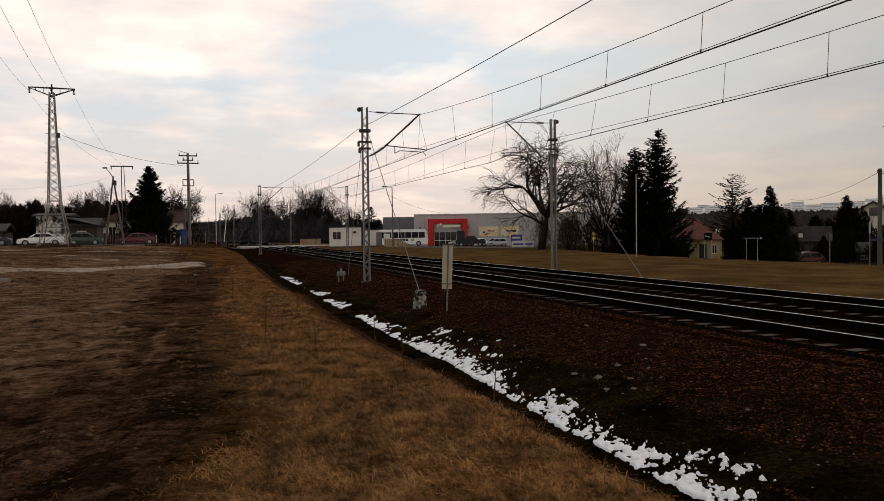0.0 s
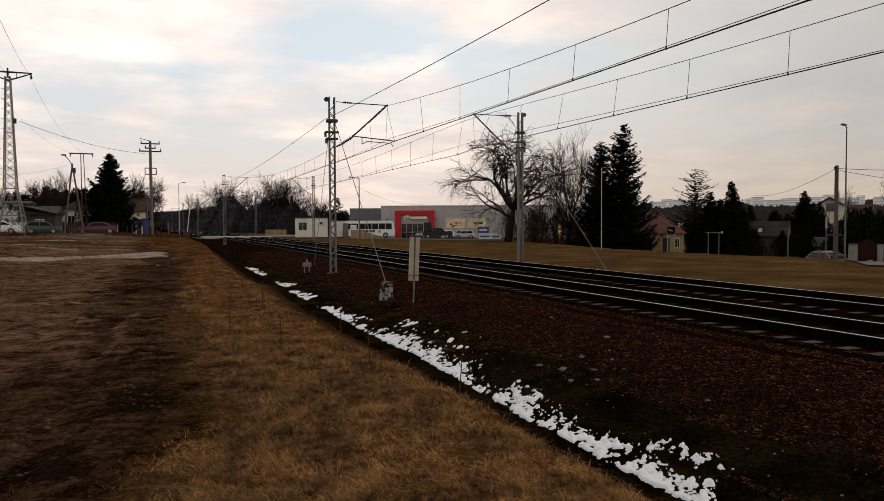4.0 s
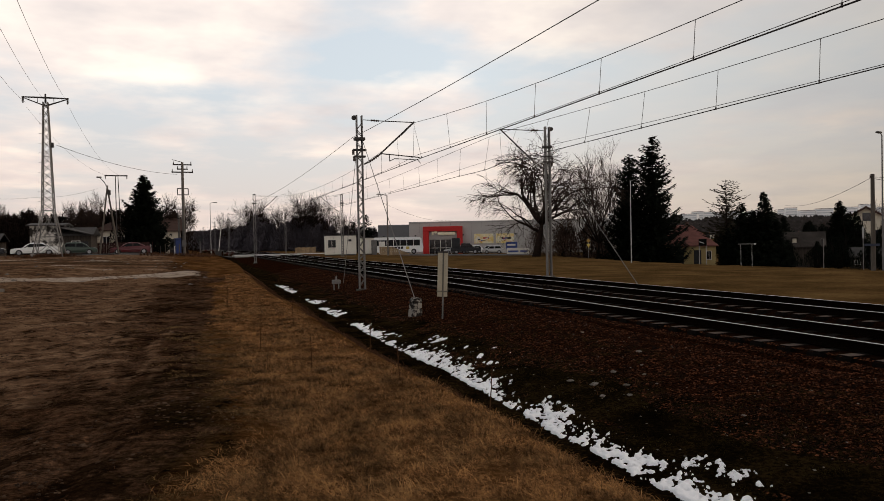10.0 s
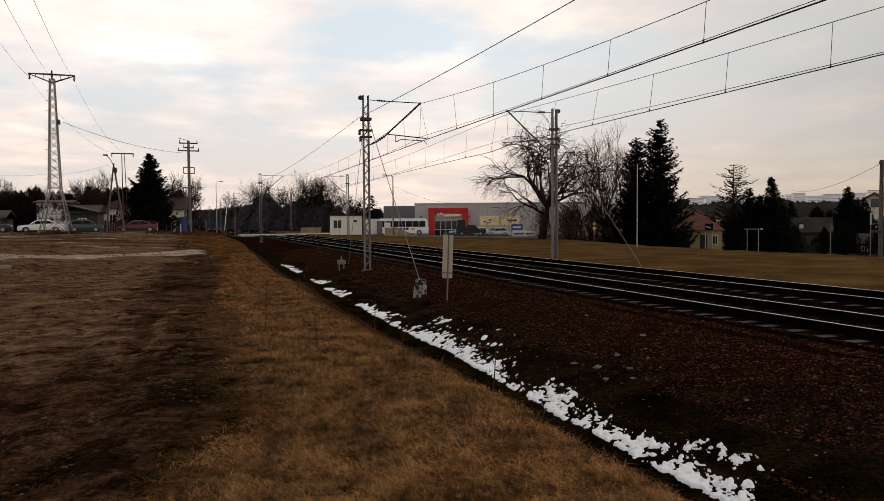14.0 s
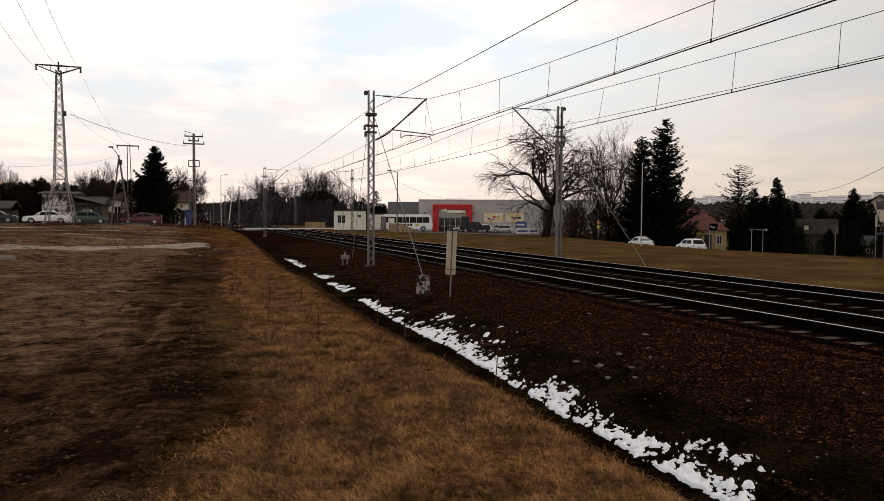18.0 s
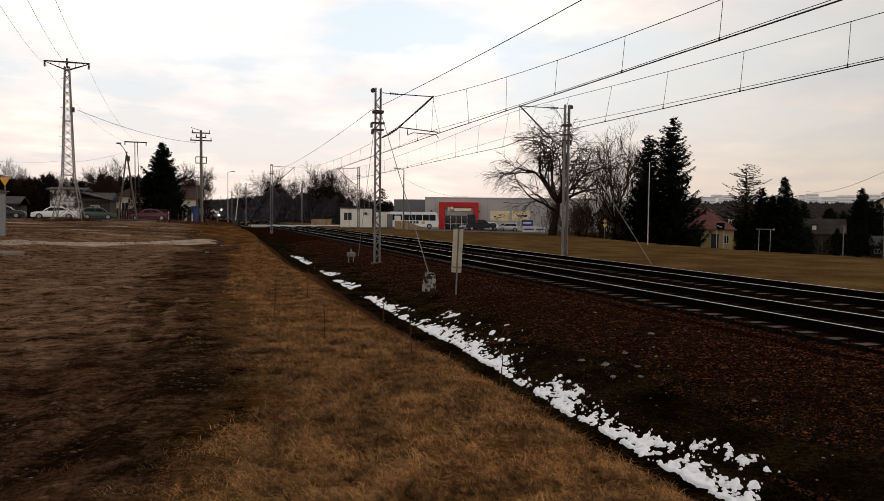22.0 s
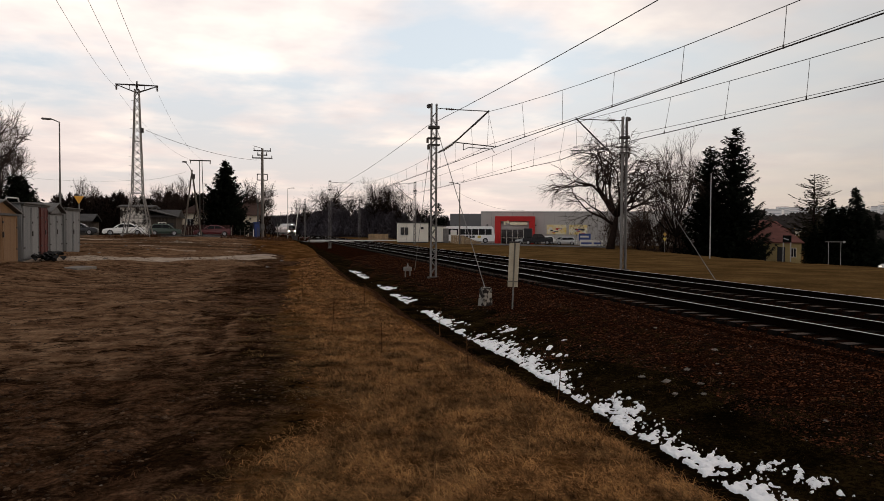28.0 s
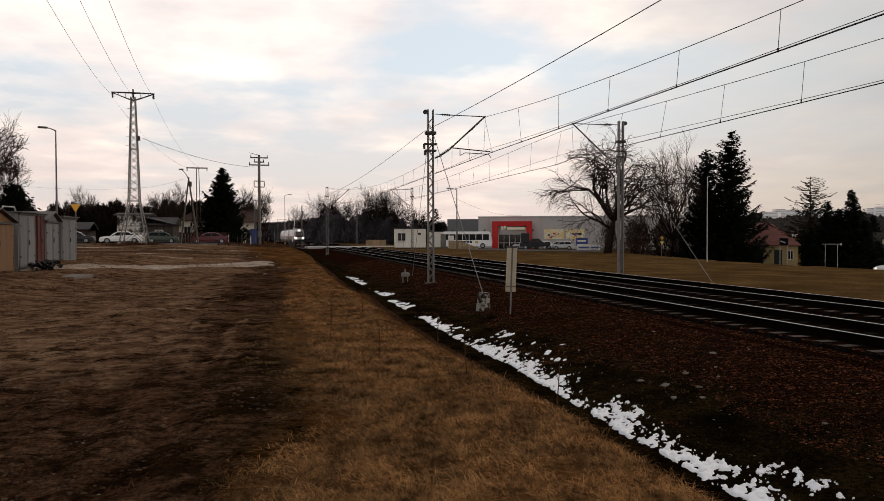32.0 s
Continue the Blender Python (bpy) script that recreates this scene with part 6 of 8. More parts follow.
part("plate", Mesh().box(0.03, 1.0, -0.03, -0.01, 2.8, 2.97, 0.005), surface("faded blue sign plate", (0.020, 0.026, 0.045), (0.032, 0.040, 0.062), 2, 20, 0.6, 0.0), ss)
part("upper_plate", Mesh().box(-0.06, 0.06, -0.05, -0.03, 3.35, 4.15), LAMP_WHITE, ss)
yd = thing("priority_sign", pose(49.3, 81.2, float(ground_z(49.3, 81.2))), "yellow and white signs on one post by the road", "road sign")
part("post", Mesh().tube((0, 0, -0.1), (0, 0, 2.6), 0.035), STEEL, yd)
part("diamond", Mesh().prism([(0, 2.1), (0.28, 2.38), (0, 2.66), (-0.28, 2.38)], -0.06, -0.04), surface("amber sign plate", (0.30, 0.16, 0.03), (0.36, 0.20, 0.04), 2, 20, 0.5, 0.0), yd)
part("lower_plate", Mesh().prism([(-0.28, 1.95), (0.0, 1.45), (0.28, 1.95)], -0.06, -0.04), YELLOW, yd)
gf = thing("garden_fence", pose(47.2, 37.05, -1.85, 0, 0, -52), "garden fence of pale pillars and dark red-brown arched panels", "fence")
PILLAR = surface("dull pale plaster", (0.17, 0.155, 0.14), (0.26, 0.24, 0.215), 2, 25, 0.9, 0.2)
FENCE_DARK = surface("dark varnished fence panel", (0.016, 0.005, 0.004), (0.03, 0.010, 0.007), 1.5, 20, 0.8, 0.2, spec=0.1)
for i in range(7):
    part("pillar", Mesh().box(i * 1.7 - (0.19 if i else 0.3), i * 1.7 + (0.19 if i else 0.3), -0.2, 0.2, -0.4, 2.0, 0.06), PILLAR, gf, "pale plastered pillar")
    part("pillar_cap", Mesh().box(i * 1.7 - (0.22 if i else 0.33), i * 1.7 + (0.22 if i else 0.33), -0.23, 0.23, 2.005, 2.06, 0.03), CONCRETE, gf)
    if i < 6:
        top = [(i * 1.7 + 0.31 + 1.18 * k / 8, 2.05 + 0.33 * math.sin(math.pi * k / 8)) for k in range(9)]
        part("panel", Mesh().prism([(i * 1.7 + 0.31, 0.05), (i * 1.7 + 1.49, 0.05)] + top[::-1], -0.05, 0.05), FENCE_DARK, gf)
single("driveway", strip([(33.5, 24.0), (40.0, 31.0), (47.0, 37.0)], 1.2, 0.07), KERB, "pale paved driveway crossing the verge", "pavement", kind="structure")
single("kerb", strip([(p[0] - 3.45, p[1]) for p in ROAD if -5 < p[1] < 110], 0.10, 0.10), KERB, "pale stone kerb along the road", "kerb", kind="structure")
pr = thing("pipe_rail", pose(0, 0, 0), "low dark pipe rail beside the driveway", "rail")
part("pipe", Mesh().path([(36.0, 27.4, -0.35), (38.5, 29.0, -0.45), (41.5, 31.4, -0.75)], 0.05, 6), STEEL_DARK, pr)
for x, y, z in ((36.0, 27.4, -0.35), (38.5, 29.0, -0.45), (41.2, 31.2, -0.7)):
    part("stake", Mesh().tube((x, y, z - 0.6), (x, y, z), 0.04), STEEL_DARK, pr)

# valley houses, woods and the blocks on the far ridge
hr = random.Random(12)
WALLS = ((PLASTER_DIM, "grey plastered"), (PLASTER, "cream plastered"), (BRICK_DARK, "dark brick"))
for i in range(34):
    az, dist = hr.uniform(33, 60), 170 + 560 * hr.random() ** 1.2
    x, y = dist * math.sin(radians(az)), dist * math.cos(radians(az))
    w = hr.uniform(8, 13)
    house(x, y, float(ground_z(x, y)) - 0.2, -az + hr.uniform(-35, 35), w, hr.uniform(7, 9), hr.uniform(3.2, 6.0), hr.uniform(2.2, 3.6), WALLS[i % 3][0], (TILE_GREY, TILE_BROWN, TILE_RED, TILE_GREY, TILE_GREY)[i % 5],
          WALLS[i % 3][1] + " village house with a pitched roof in the valley", [(1.2, 1.1, 1.0, 2.3), (w - 2.6, 1.1, 1.0, 2.3)], [], i % 5 == 0, 2.5, group="houses in the valley")
TILE_DARK = surface("dark mossy roof", (0.022, 0.018, 0.016), (0.05, 0.042, 0.036), 0.8, 12, 0.9, 0.3, spec=0.05)
# the nearer houses behind the road
gz = lambda x, y: float(ground_z(x, y)) - 0.2
gh = thing("house", pose(100.2, 82.9, gz(100, 83), 0, 0, -50), "white gabled house with a brown roof among dark trees", "house", "houses behind the road")
part("wall", Mesh().box(-3.2, 3.2, 0, 9, -0.6, 7.4), PLASTER, gh)
part("gable", Mesh().prism([(-3.2, 7.4), (3.2, 7.4), (0, 9.3)], 0.0, 0.3), PLASTER, gh)
part("roof", Mesh().prism([(-3.8, 7.0), (0, 9.3), (3.8, 7.0), (3.8, 7.3), (0, 9.65), (-3.8, 7.3)], -0.5, 9.4), TILE_BROWN, gh)
for x, z in ((-1.8, 4.6), (0.8, 4.6), (-0.5, 7.3)):
    win = part("window", Mesh().box(x, x + 1.1, -0.06, -0.004, z, z + 1.3), FRAME, gh)
    part("pane", Mesh().box(x + 0.08, x + 1.02, -0.075, -0.062, z + 0.08, z + 1.22), GLASS, win)
part("wing", Mesh().box(3.3, 9.0, 2.0, 8.0, -0.6, 6.2), PLASTER_DIM, gh)
part("wing_roof", Mesh().prism([(1.4, 6.1), (5.0, 8.2), (8.6, 6.1), (8.6, 6.3), (5.0, 8.45), (1.4, 6.3)], -0.0, 6.6, "x"), TILE_BROWN, gh)
low_house = house(66.6, 68.0, gz(67, 68) - 0.3, -46, 5.6, 6.0, 2.9, 1.7, OLD_WOOD, TILE_DARK, "low house with a dark roof and a pale dormer", [], [(0.9, 0.9, 2.0)], False, None, group="houses behind the road")
part("dormer", Mesh().box(2.35, 2.8, 0.5, 1.6, 3.35, 3.95, 0.02), PLASTER, low_house, "pale dormer")
part("dormer_roof", Mesh().box(2.2, 2.95, 0.35, 1.7, 3.952, 4.12, 0.02), TILE_DARK, low_house)
house(66.8, 57.2, gz(66, 57) - 0.1, -60, 2.6, 3.0, 1.5, 0.9, OLD_WOOD, TILE_GREY, "small dark wooden outhouse among the bushes", [(0.4, 0.6, 0.7, 1.2)], [(1.5, 0.7, 1.4)], False, None, "shed", "houses behind the road")
house(63.5, 68.5, gz(63, 68), -44, 3.6, 4.0, 2.0, 1.3, PLASTER_DIM, TILE_BROWN, "small grey outhouse with a brown roof", [(0.6, 0.8, 0.9, 1.7)], [], False, None, "shed", "houses behind the road")
v1 = plant("bare_tree", bare_tree(52, 11.5, 5.6, 0.16, 0.25, 5, 0.35, 3), (BARK, TWIG), 89.6, 63.9, "slender birch with fine drooping twigs", group="birches in the valley")
plant_copies(v1, [(110.2, 86.3, 80, 0.95), (86.0, 58.5, 200, 0.75), (120, 108, 30, 0.8), (95, 95, 120, 0.6)])
v2 = plant("bush", bush(9, 5.2, 6.0, 3600, 0.36), (BARK, NEEDLE), 67.6, 51.5, "dark evergreen thicket among the gardens", "bush", "thickets in the valley")
spots2 = [(71.0, 49.5, 40, 1.05), (64.5, 47.5, 90, 0.9), (74.0, 46.5, 150, 1.1), (63.5, 41.0, 210, 0.9), (68.5, 42.0, 280, 1.0), (76.0, 64.8, 20, 1.25), (74.0, 68.0, 70, 1.0), (78.5, 62.0, 110, 1.1), (65.5, 57.5, 10, 0.7), (72.0, 56.0, 60, 0.9), (62.5, 57.5, 160, 0.55), (64.6, 44.4, 140, 0.8), (63.6, 52.0, 170, 0.6), (66.8, 46.6, 20, 0.8), (69.5, 54.5, 100, 0.6), (64.6, 63.5, 140, 0.6), (63.0, 66.5, 40, 0.6), (68.0, 60.0, 200, 0.6)]
for i in range(46):
    az, dist = hr.uniform(31, 60), 105 + 300 * hr.random() ** 1.3
    x, y = dist * math.sin(radians(az)), dist * math.cos(radians(az))
    if x > road_x(y) + 7:
        spots2.append((x, y, hr.uniform(0, 360), hr.uniform(0.8, 1.5)))
plant_copies(v2, spots2)
plant_copies(s2, [(106.6, 105.6, 30, 1.25), (109.5, 103.0, 80, 1.1), (76.2, 66.8, 140, 1.05), (74.8, 65.0, 200, 0.95), (90, 84, 10, 0.9), (112, 92, 60, 1.0), (125, 118, 90, 1.2), (131, 128, 150, 1.1)])
BLOCK = surface("pale block facade", (0.80, 0.79, 0.78), (0.88, 0.87, 0.86), 0.1, 2, 0.8, 0.0)
BLOCK_WIN = surface("dim block windows", (0.48, 0.49, 0.51), (0.58, 0.59, 0.61), 0.3, 2, 0.4, 0.0)
for i in range(36):
    az, dist = 33.0 + i * 0.72 + hr.uniform(-0.25, 0.25), hr.uniform(860, 980)
    if i % 9 in (4, 7):
        continue
    x, y = dist * math.sin(radians(az)), dist * math.cos(radians(az))
    w, h = hr.uniform(7, 19), hr.choice((9, 12, 12, 15))
    z1 = 31.5 * dist / 900 + hr.uniform(-4.0, 0.5) - 1.0 * (i % 3)
    t = thing("apartment_block", pose(x, y, z1 - h, 0, 0, -az + hr.uniform(-15, 15)), "pale flat-roofed apartment block on the far ridge", "building", "apartment blocks on the ridge")
    part("wall", Mesh().box(-w / 2, w / 2, 0, 11, -6, h), BLOCK, t)
    part("roof", Mesh().box(-w / 2 + 0.2, w / 2 - 0.2, 0.2, 10.8, h, h + 0.5), STEEL_DARK, t)
    for f in range(h // 3):
        part("window_band", Mesh().box(-w / 2 + 0.8, w / 2 - 0.8, -0.15, -0.01, 1.2 + f * 2.9, 2.2 + f * 2.9), BLOCK_WIN, t)
far = Mesh()
v, f = [], []
for i in range(14000):
    az, dist = hr.uniform(24, 66), 300 + 760 * hr.random()
    x, y = dist * math.sin(radians(az)), dist * math.cos(radians(az))
    if dist < 700 and float(bumps(x * 0.012, y * 0.012, 91)) < 0.50:
        continue
    z = float(ground_z(x, y))
    for s in range(2):
        o, h, w = len(v), hr.uniform(3, 7.5), hr.uniform(1.0, 2.6)
        x2, y2 = x + hr.uniform(-3, 3), y + hr.uniform(-3, 3)
        v += [(x2 - w, y2 + w, z - 0.5), (x2 + w, y2 - w, z - 0.5), (x2 + w * 0.7, y2 - w * 0.6, z + h * 0.7), (x2 + hr.uniform(-1, 1), y2, z + h), (x2 - w * 0.8, y2 + w * 0.7, z + h * 0.6)]
        f.append((o, o + 1, o + 2, o + 3, o + 4))
far.add(v, f)
# Greyed woods colour includes the distance haze.
single("far_woods", far, island(surface("winter woods with haze in the colour", (0.026, 0.022, 0.02), (0.06, 0.05, 0.045), 0.02, 0.2, 0.95, 0.0), 0.35), "leafless woods covering the far slopes, distance haze put in the colour", "woods", kind="stuff")


# ---- vehicles ----
def paint(name, c, metal=0.0):
    d = tuple(v * 0.85 for v in c)
    return surface(name, d, c, 1.2, 20, 0.35, 0.0, metal, spec=0.5)


CAR_LAMP = glow("lit car headlamp", (1.0, 0.85, 0.66), 1.0)
RED_LENS = surface("red tail lens", (0.10, 0.006, 0.006), (0.16, 0.010, 0.010), 3, 20, 0.3, 0.0)
CLEAR_LENS = surface("clear lamp lens", (0.45, 0.45, 0.45), (0.6, 0.6, 0.6), 3, 20, 0.15, 0.0, spec=0.6)
PLATE = surface("pale plate", (0.5, 0.5, 0.48), (0.6, 0.6, 0.58), 3, 20, 0.5, 0.0)


def arch(cx, r, z0, n=7):
    return [(cx + r * math.cos(math.pi * i / (n - 1)), z0 + r * math.sin(math.pi * i / (n - 1))) for i in range(n)]


def car(m, colour, label, style="sedan", lit=False, group="parked cars", name="car"):
    """Nose towards +x, wheels on z = 0."""
    L, W, H = {"sedan": (4.6, 1.78, 1.45), "hatch": (3.9, 1.68, 1.47), "wagon": (4.5, 1.75, 1.50), "suv": (4.8, 1.9, 1.75)}[style]
    f, r, wr = L / 2 - 0.85, -L / 2 + 0.78, 0.33 if style != "suv" else 0.38
    b, hood = 0.20, H * 0.60
    tail = {"sedan": H * 0.68, "hatch": H * 0.64, "wagon": H * 0.64, "suv": H * 0.62}[style]
    lower = [(-L / 2, 0.42), (-L / 2 + 0.05, 0.24)] + [(r - wr - 0.06, b)] + arch(r, wr + 0.05, b + 0.08)[::-1] + [(r + wr + 0.06, b), (f - wr - 0.06, b)] + arch(f, wr + 0.05, b + 0.08)[::-1] + [(f + wr + 0.06, b), (L / 2 - 0.05, 0.24), (L / 2, 0.42), (L / 2 - 0.06, hood - 0.14), (L / 2 - 0.5, hood - 0.02), (L * 0.17, hood + 0.04), (-L * 0.30, tail + 0.03), (-L / 2 + 0.12, tail), (-L / 2, tail - 0.15)]
    t = thing(name, m, label, "car", group)
    body = Mesh()
    n = len(lower)
    rows = [[(a, -W / 2 + 0.0, z) for a, z in lower], [(a, W / 2, z) for a, z in lower]]
    v = [(a, (y + 0.07 * (1 if y < 0 else -1)) if z > hood * 0.8 or z < 0.3 else y, z) for row in rows for a, y, z in row]
    body.add(v, [tuple(range(n)), tuple(range(2 * n - 1, n - 1, -1))] + [(i, n + i, n + (i + 1) % n, (i + 1) % n) for i in range(n)])
    part("body", body, colour, t)
    part("sill", Mesh().box(-L / 2 + 0.3, L / 2 - 0.3, -W / 2 + 0.03, W / 2 - 0.03, 0.17, 0.27, 0.02), STEEL_DARK, t)
    zb = hood - 0.02
    # greenhouse: a curved shell with separate panes let into it
    nose, rear = {"sedan": (0.25, -0.40), "hatch": (0.28, -0.47), "wagon": (0.26, -0.485), "suv": (0.24, -0.48)}[style]
    top0, top1 = {"sedan": (0.06, -0.17), "hatch": (0.08, -0.33), "wagon": (0.05, -0.38), "suv": (0.06, -0.40)}[style]
    front_line = [(nose * L, zb), (nose * L * 0.62 + top0 * L * 0.38, zb + (H - zb) * 0.52), (top0 * L + 0.10, H - 0.10), (top0 * L - 0.12, H - 0.035)]
    rear_line = [(top1 * L + 0.16, H - 0.03), (top1 * L - 0.06, H - 0.09), (rear * L * 0.6 + top1 * L * 0.4, zb + (H - zb) * 0.52), (rear * L, zb)]
    prof = front_line + [((top0 + top1) * L / 2, H)] + rear_line
    hw = lambda z: W / 2 - 0.07 - 0.36 * (z - zb)
    shell = Mesh()
    v = []
    for x, z in prof:
        k = rise(zb, H, z)
        v += [(x, -hw(z), z), (x, -hw(z) * 0.82, z + 0.025 * k), (x, hw(z) * 0.82, z + 0.025 * k), (x, hw(z), z)]
    n = len(prof)
    shell.add(v, [(i * 4 + j, i * 4 + j + 1, i * 4 + j + 5, i * 4 + j + 4) for i in range(n - 1) for j in range(3)] + [tuple(i * 4 for i in range(n)), tuple(i * 4 + 3 for i in range(n - 1, -1, -1))])
    part("roof", shell, colour, t)
    zl, zh = zb + 0.05, H - 0.13
    x_at = lambda line, z: float(np.interp(z, sorted(q[1] for q in line), [q[0] for q in sorted(line, key=lambda q: q[1])]))
    pane = lambda pts: Mesh().add(pts, [tuple(range(len(pts)))])
    for line, s in ((front_line, 1), (rear_line, -1)):
        xl, xh = x_at(line, zl), x_at(line, zh)
        xm, zm = x_at(line, (zl + zh) / 2), (zl + zh) / 2
        o = 0.03 * s
        part("windscreen" if s > 0 else "rear_window", Mesh().add([(xl + o, -hw(zl) * 0.88, zl), (xl + o, hw(zl) * 0.88, zl), (xm + o, hw(zm) * 0.88, zm + 0.012), (xm + o, -hw(zm) * 0.88, zm + 0.012), (xh + o, hw(zh) * 0.86, zh + 0.02), (xh + o, -hw(zh) * 0.86, zh + 0.02)], [(0, 1, 2, 3), (3, 2, 4, 5)]), CAR_GLASS, t)
    mid = (nose + rear) * L / 2 + 0.05
    for s in (-1, 1):
        put = lambda x, z, s=s: (x, s * (hw(z) + 0.008), z)
        part("side_window", pane([put(mid + 0.04, zl), put(x_at(front_line, zl) - 0.12, zl), put(x_at(front_line, zh) - 0.10, zh), put(mid + 0.04, zh)]), CAR_GLASS, t)
        part("side_window", pane([put(x_at(rear_line, zl) + 0.16, zl), put(mid - 0.04, zl), put(mid - 0.04, zh), put(x_at(rear_line, zh) + 0.14, zh)]), CAR_GLASS, t)
        part("headlight", Mesh().box(L / 2 - 0.12, L / 2 - 0.015, s * (W / 2 - 0.35) - 0.13, s * (W / 2 - 0.35) + 0.13, hood - 0.30, hood - 0.17, 0.02), CAR_LAMP if lit else CLEAR_LENS, t, "lit headlight" if lit else "")
        part("tail_light", Mesh().box(-L / 2 - 0.012, -L / 2 + 0.1, s * (W / 2 - 0.16) - 0.08, s * (W / 2 - 0.16) + 0.08, tail - 0.30, tail - 0.12, 0.02), RED_LENS, t)
        part("mirror", Mesh().box(L * 0.12, L * 0.12 + 0.12, s * (W / 2 + 0.06) - 0.08, s * (W / 2 + 0.06) + 0.08, hood + 0.02, hood + 0.15, 0.03), colour, t)
        for x in (f, r):
            w = part("wheel", Mesh().tube((x, s * (W / 2 - 0.20), wr), (x, s * (W / 2 - 0.01), wr), wr, n=18), TYRE, t)
            part("rim", Mesh().tube((x, s * (W / 2 - 0.012), wr), (x, s * (W / 2 + 0.004), wr), wr * 0.62, n=14), RIM, w)
    part("number_plate", Mesh().box(-L / 2 - 0.02, -L / 2 - 0.005, -0.26, 0.26, 0.5, 0.61), PLATE, t)
    part("bumper", Mesh().box(L / 2 - 0.06, L / 2 + 0.03, -W / 2 + 0.12, W / 2 - 0.12, 0.28, 0.45, 0.03), colour, t)
    return t


C_WHITE, C_SILVER = paint("white car paint", (0.80, 0.80, 0.78)), paint("silver car paint", (0.5, 0.5, 0.49), 0.3)
C_RED, C_GREEN = paint("dark red car paint", (0.085, 0.007, 0.009)), paint("dark green car paint", (0.035, 0.055, 0.04))
C_BLACK, C_ORANGE = paint("black car paint", (0.014, 0.014, 0.017)), paint("orange-red car paint", (0.105, 0.020, 0.011))
C_GREY = paint("dark grey car paint", (0.016, 0.017, 0.019))


def parked(x, y, turn, colour, label, style, group="cars parked by the lane", lift=0.05, lit=False):
    return car(pose(x, y, float(ground_z(x, y)) + lift, 0, 0, turn), colour, label, style, lit, group)


parked(-16.2, 92.0, 184, C_WHITE, "white saloon car parked beside the pylon", "sedan", lift=0.12)
parked(-21.4, 92.2, 4, C_BLACK, "black estate car parked behind the garages", "wagon", lift=0.1)
parked(-12.0, 95.0, 4, C_GREEN, "dark green hatchback parked by a shed", "hatch")
parked(-6.5, 97.0, 182, C_RED, "dark red saloon car parked by the fence", "sedan")
parked(46.2, 121.6, 160, C_SILVER, "silver estate car parked at the shop", "wagon", "cars parked at the shop")
parked(50.8, 124.8, 165, C_WHITE, "white car parked at the shop", "hatch", "cars parked at the shop")
parked(54.8, 126.6, 160, C_SILVER, "silver car parked at the shop", "sedan", "cars parked at the shop")
parked(52.2, 118.4, 150, C_SILVER, "silver hatchback parked at the shop", "hatch", "cars parked at the shop")

pk = thing("pickup_truck", pose(47.3, 119.3, float(ground_z(47.3, 119.3)) + 0.06, 0, 0, -24), "black pickup truck with a boxy load on its bed", "truck")
part("body", Mesh().prism([(-2.7, 0.5), (2.6, 0.5), (2.65, 1.05), (1.5, 1.2), (-2.7, 1.2)], -0.93, 0.93), BLACK, pk)
part("cab", Mesh().prism([(-1.0, 1.2), (1.4, 1.2), (0.7, 1.85), (-0.8, 1.85)], -0.82, 0.82), GLASS, pk)
part("cab_roof", Mesh().box(-0.85, 0.75, -0.8, 0.8, 1.852, 1.92, 0.03), BLACK, pk)
part("load", Mesh().box(-2.5, -1.05, -0.85, 0.85, 1.21, 2.9, 0.06), BLACK, pk, "tall dark load")
for x in (-1.7, 1.65):
    for s in (-1, 1):
        w = part("wheel", Mesh().tube((x, s * 0.75, 0.4), (x, s * 0.96, 0.4), 0.4, n=18), TYRE, pk)
        part("rim", Mesh().tube((x, s * 0.955, 0.4), (x, s * 0.968, 0.4), 0.24, n=14), RIM, w)

BUS_WHITE = paint("clean white coach paint", (0.9, 0.9, 0.88))
BUS_GLASS = surface("tinted coach glass", (0.006, 0.007, 0.008), (0.012, 0.013, 0.015), 1, 5, 0.2, 0.0, spec=0.2)
bus = thing("coach", pose(36.3, 125.2, float(ground_z(36.3, 125.2)) + 0.05, 0, 0, -18), "white coach with a row of dark windows, parked by the shop", "bus")
part("body", Mesh().prism([(-4.6, 0.35), (4.5, 0.35), (4.65, 1.2), (4.35, 2.75), (4.0, 3.05), (-4.4, 3.05), (-4.65, 2.8)], -1.22, 1.22), BUS_WHITE, bus)
for i in range(7):
    part("window", Mesh().box(-4.3 + i * 1.2, -3.18 + i * 1.2, -1.245, -1.222, 1.5, 2.55, 0.01), BUS_GLASS, bus)
part("windscreen", Mesh().add([(4.66, -1.1, 1.3), (4.66, 1.1, 1.3), (4.39, 1.1, 2.65), (4.39, -1.1, 2.65), (4.60, -1.1, 1.3), (4.60, 1.1, 1.3), (4.33, 1.1, 2.65), (4.33, -1.1, 2.65)], [(0, 1, 2, 3), (7, 6, 5, 4), (0, 4, 5, 1), (2, 6, 7, 3), (1, 5, 6, 2), (0, 3, 7, 4)]), GLASS, bus)
for i in range(5):
    part("lettering_bar", Mesh().box(-1.7 + i * 0.56, -1.26 + i * 0.56, -1.24, -1.225, 0.95, 1.36), BLACK, bus, "dark lettering drawn as plain bars")
part("emblem", Mesh().box(1.5, 2.1, -1.24, -1.225, 0.9, 1.35), YELLOW, bus)
for x in (-2.9, 2.9):
    for s in (-1, 1):
        w = part("wheel", Mesh().tube((x, s * 1.0, 0.47), (x, s * 1.25, 0.47), 0.47, n=20), TYRE, bus)
        part("rim", Mesh().tube((x, s * 1.245, 0.47), (x, s * 1.262, 0.47), 0.27, n=14), RIM, w)

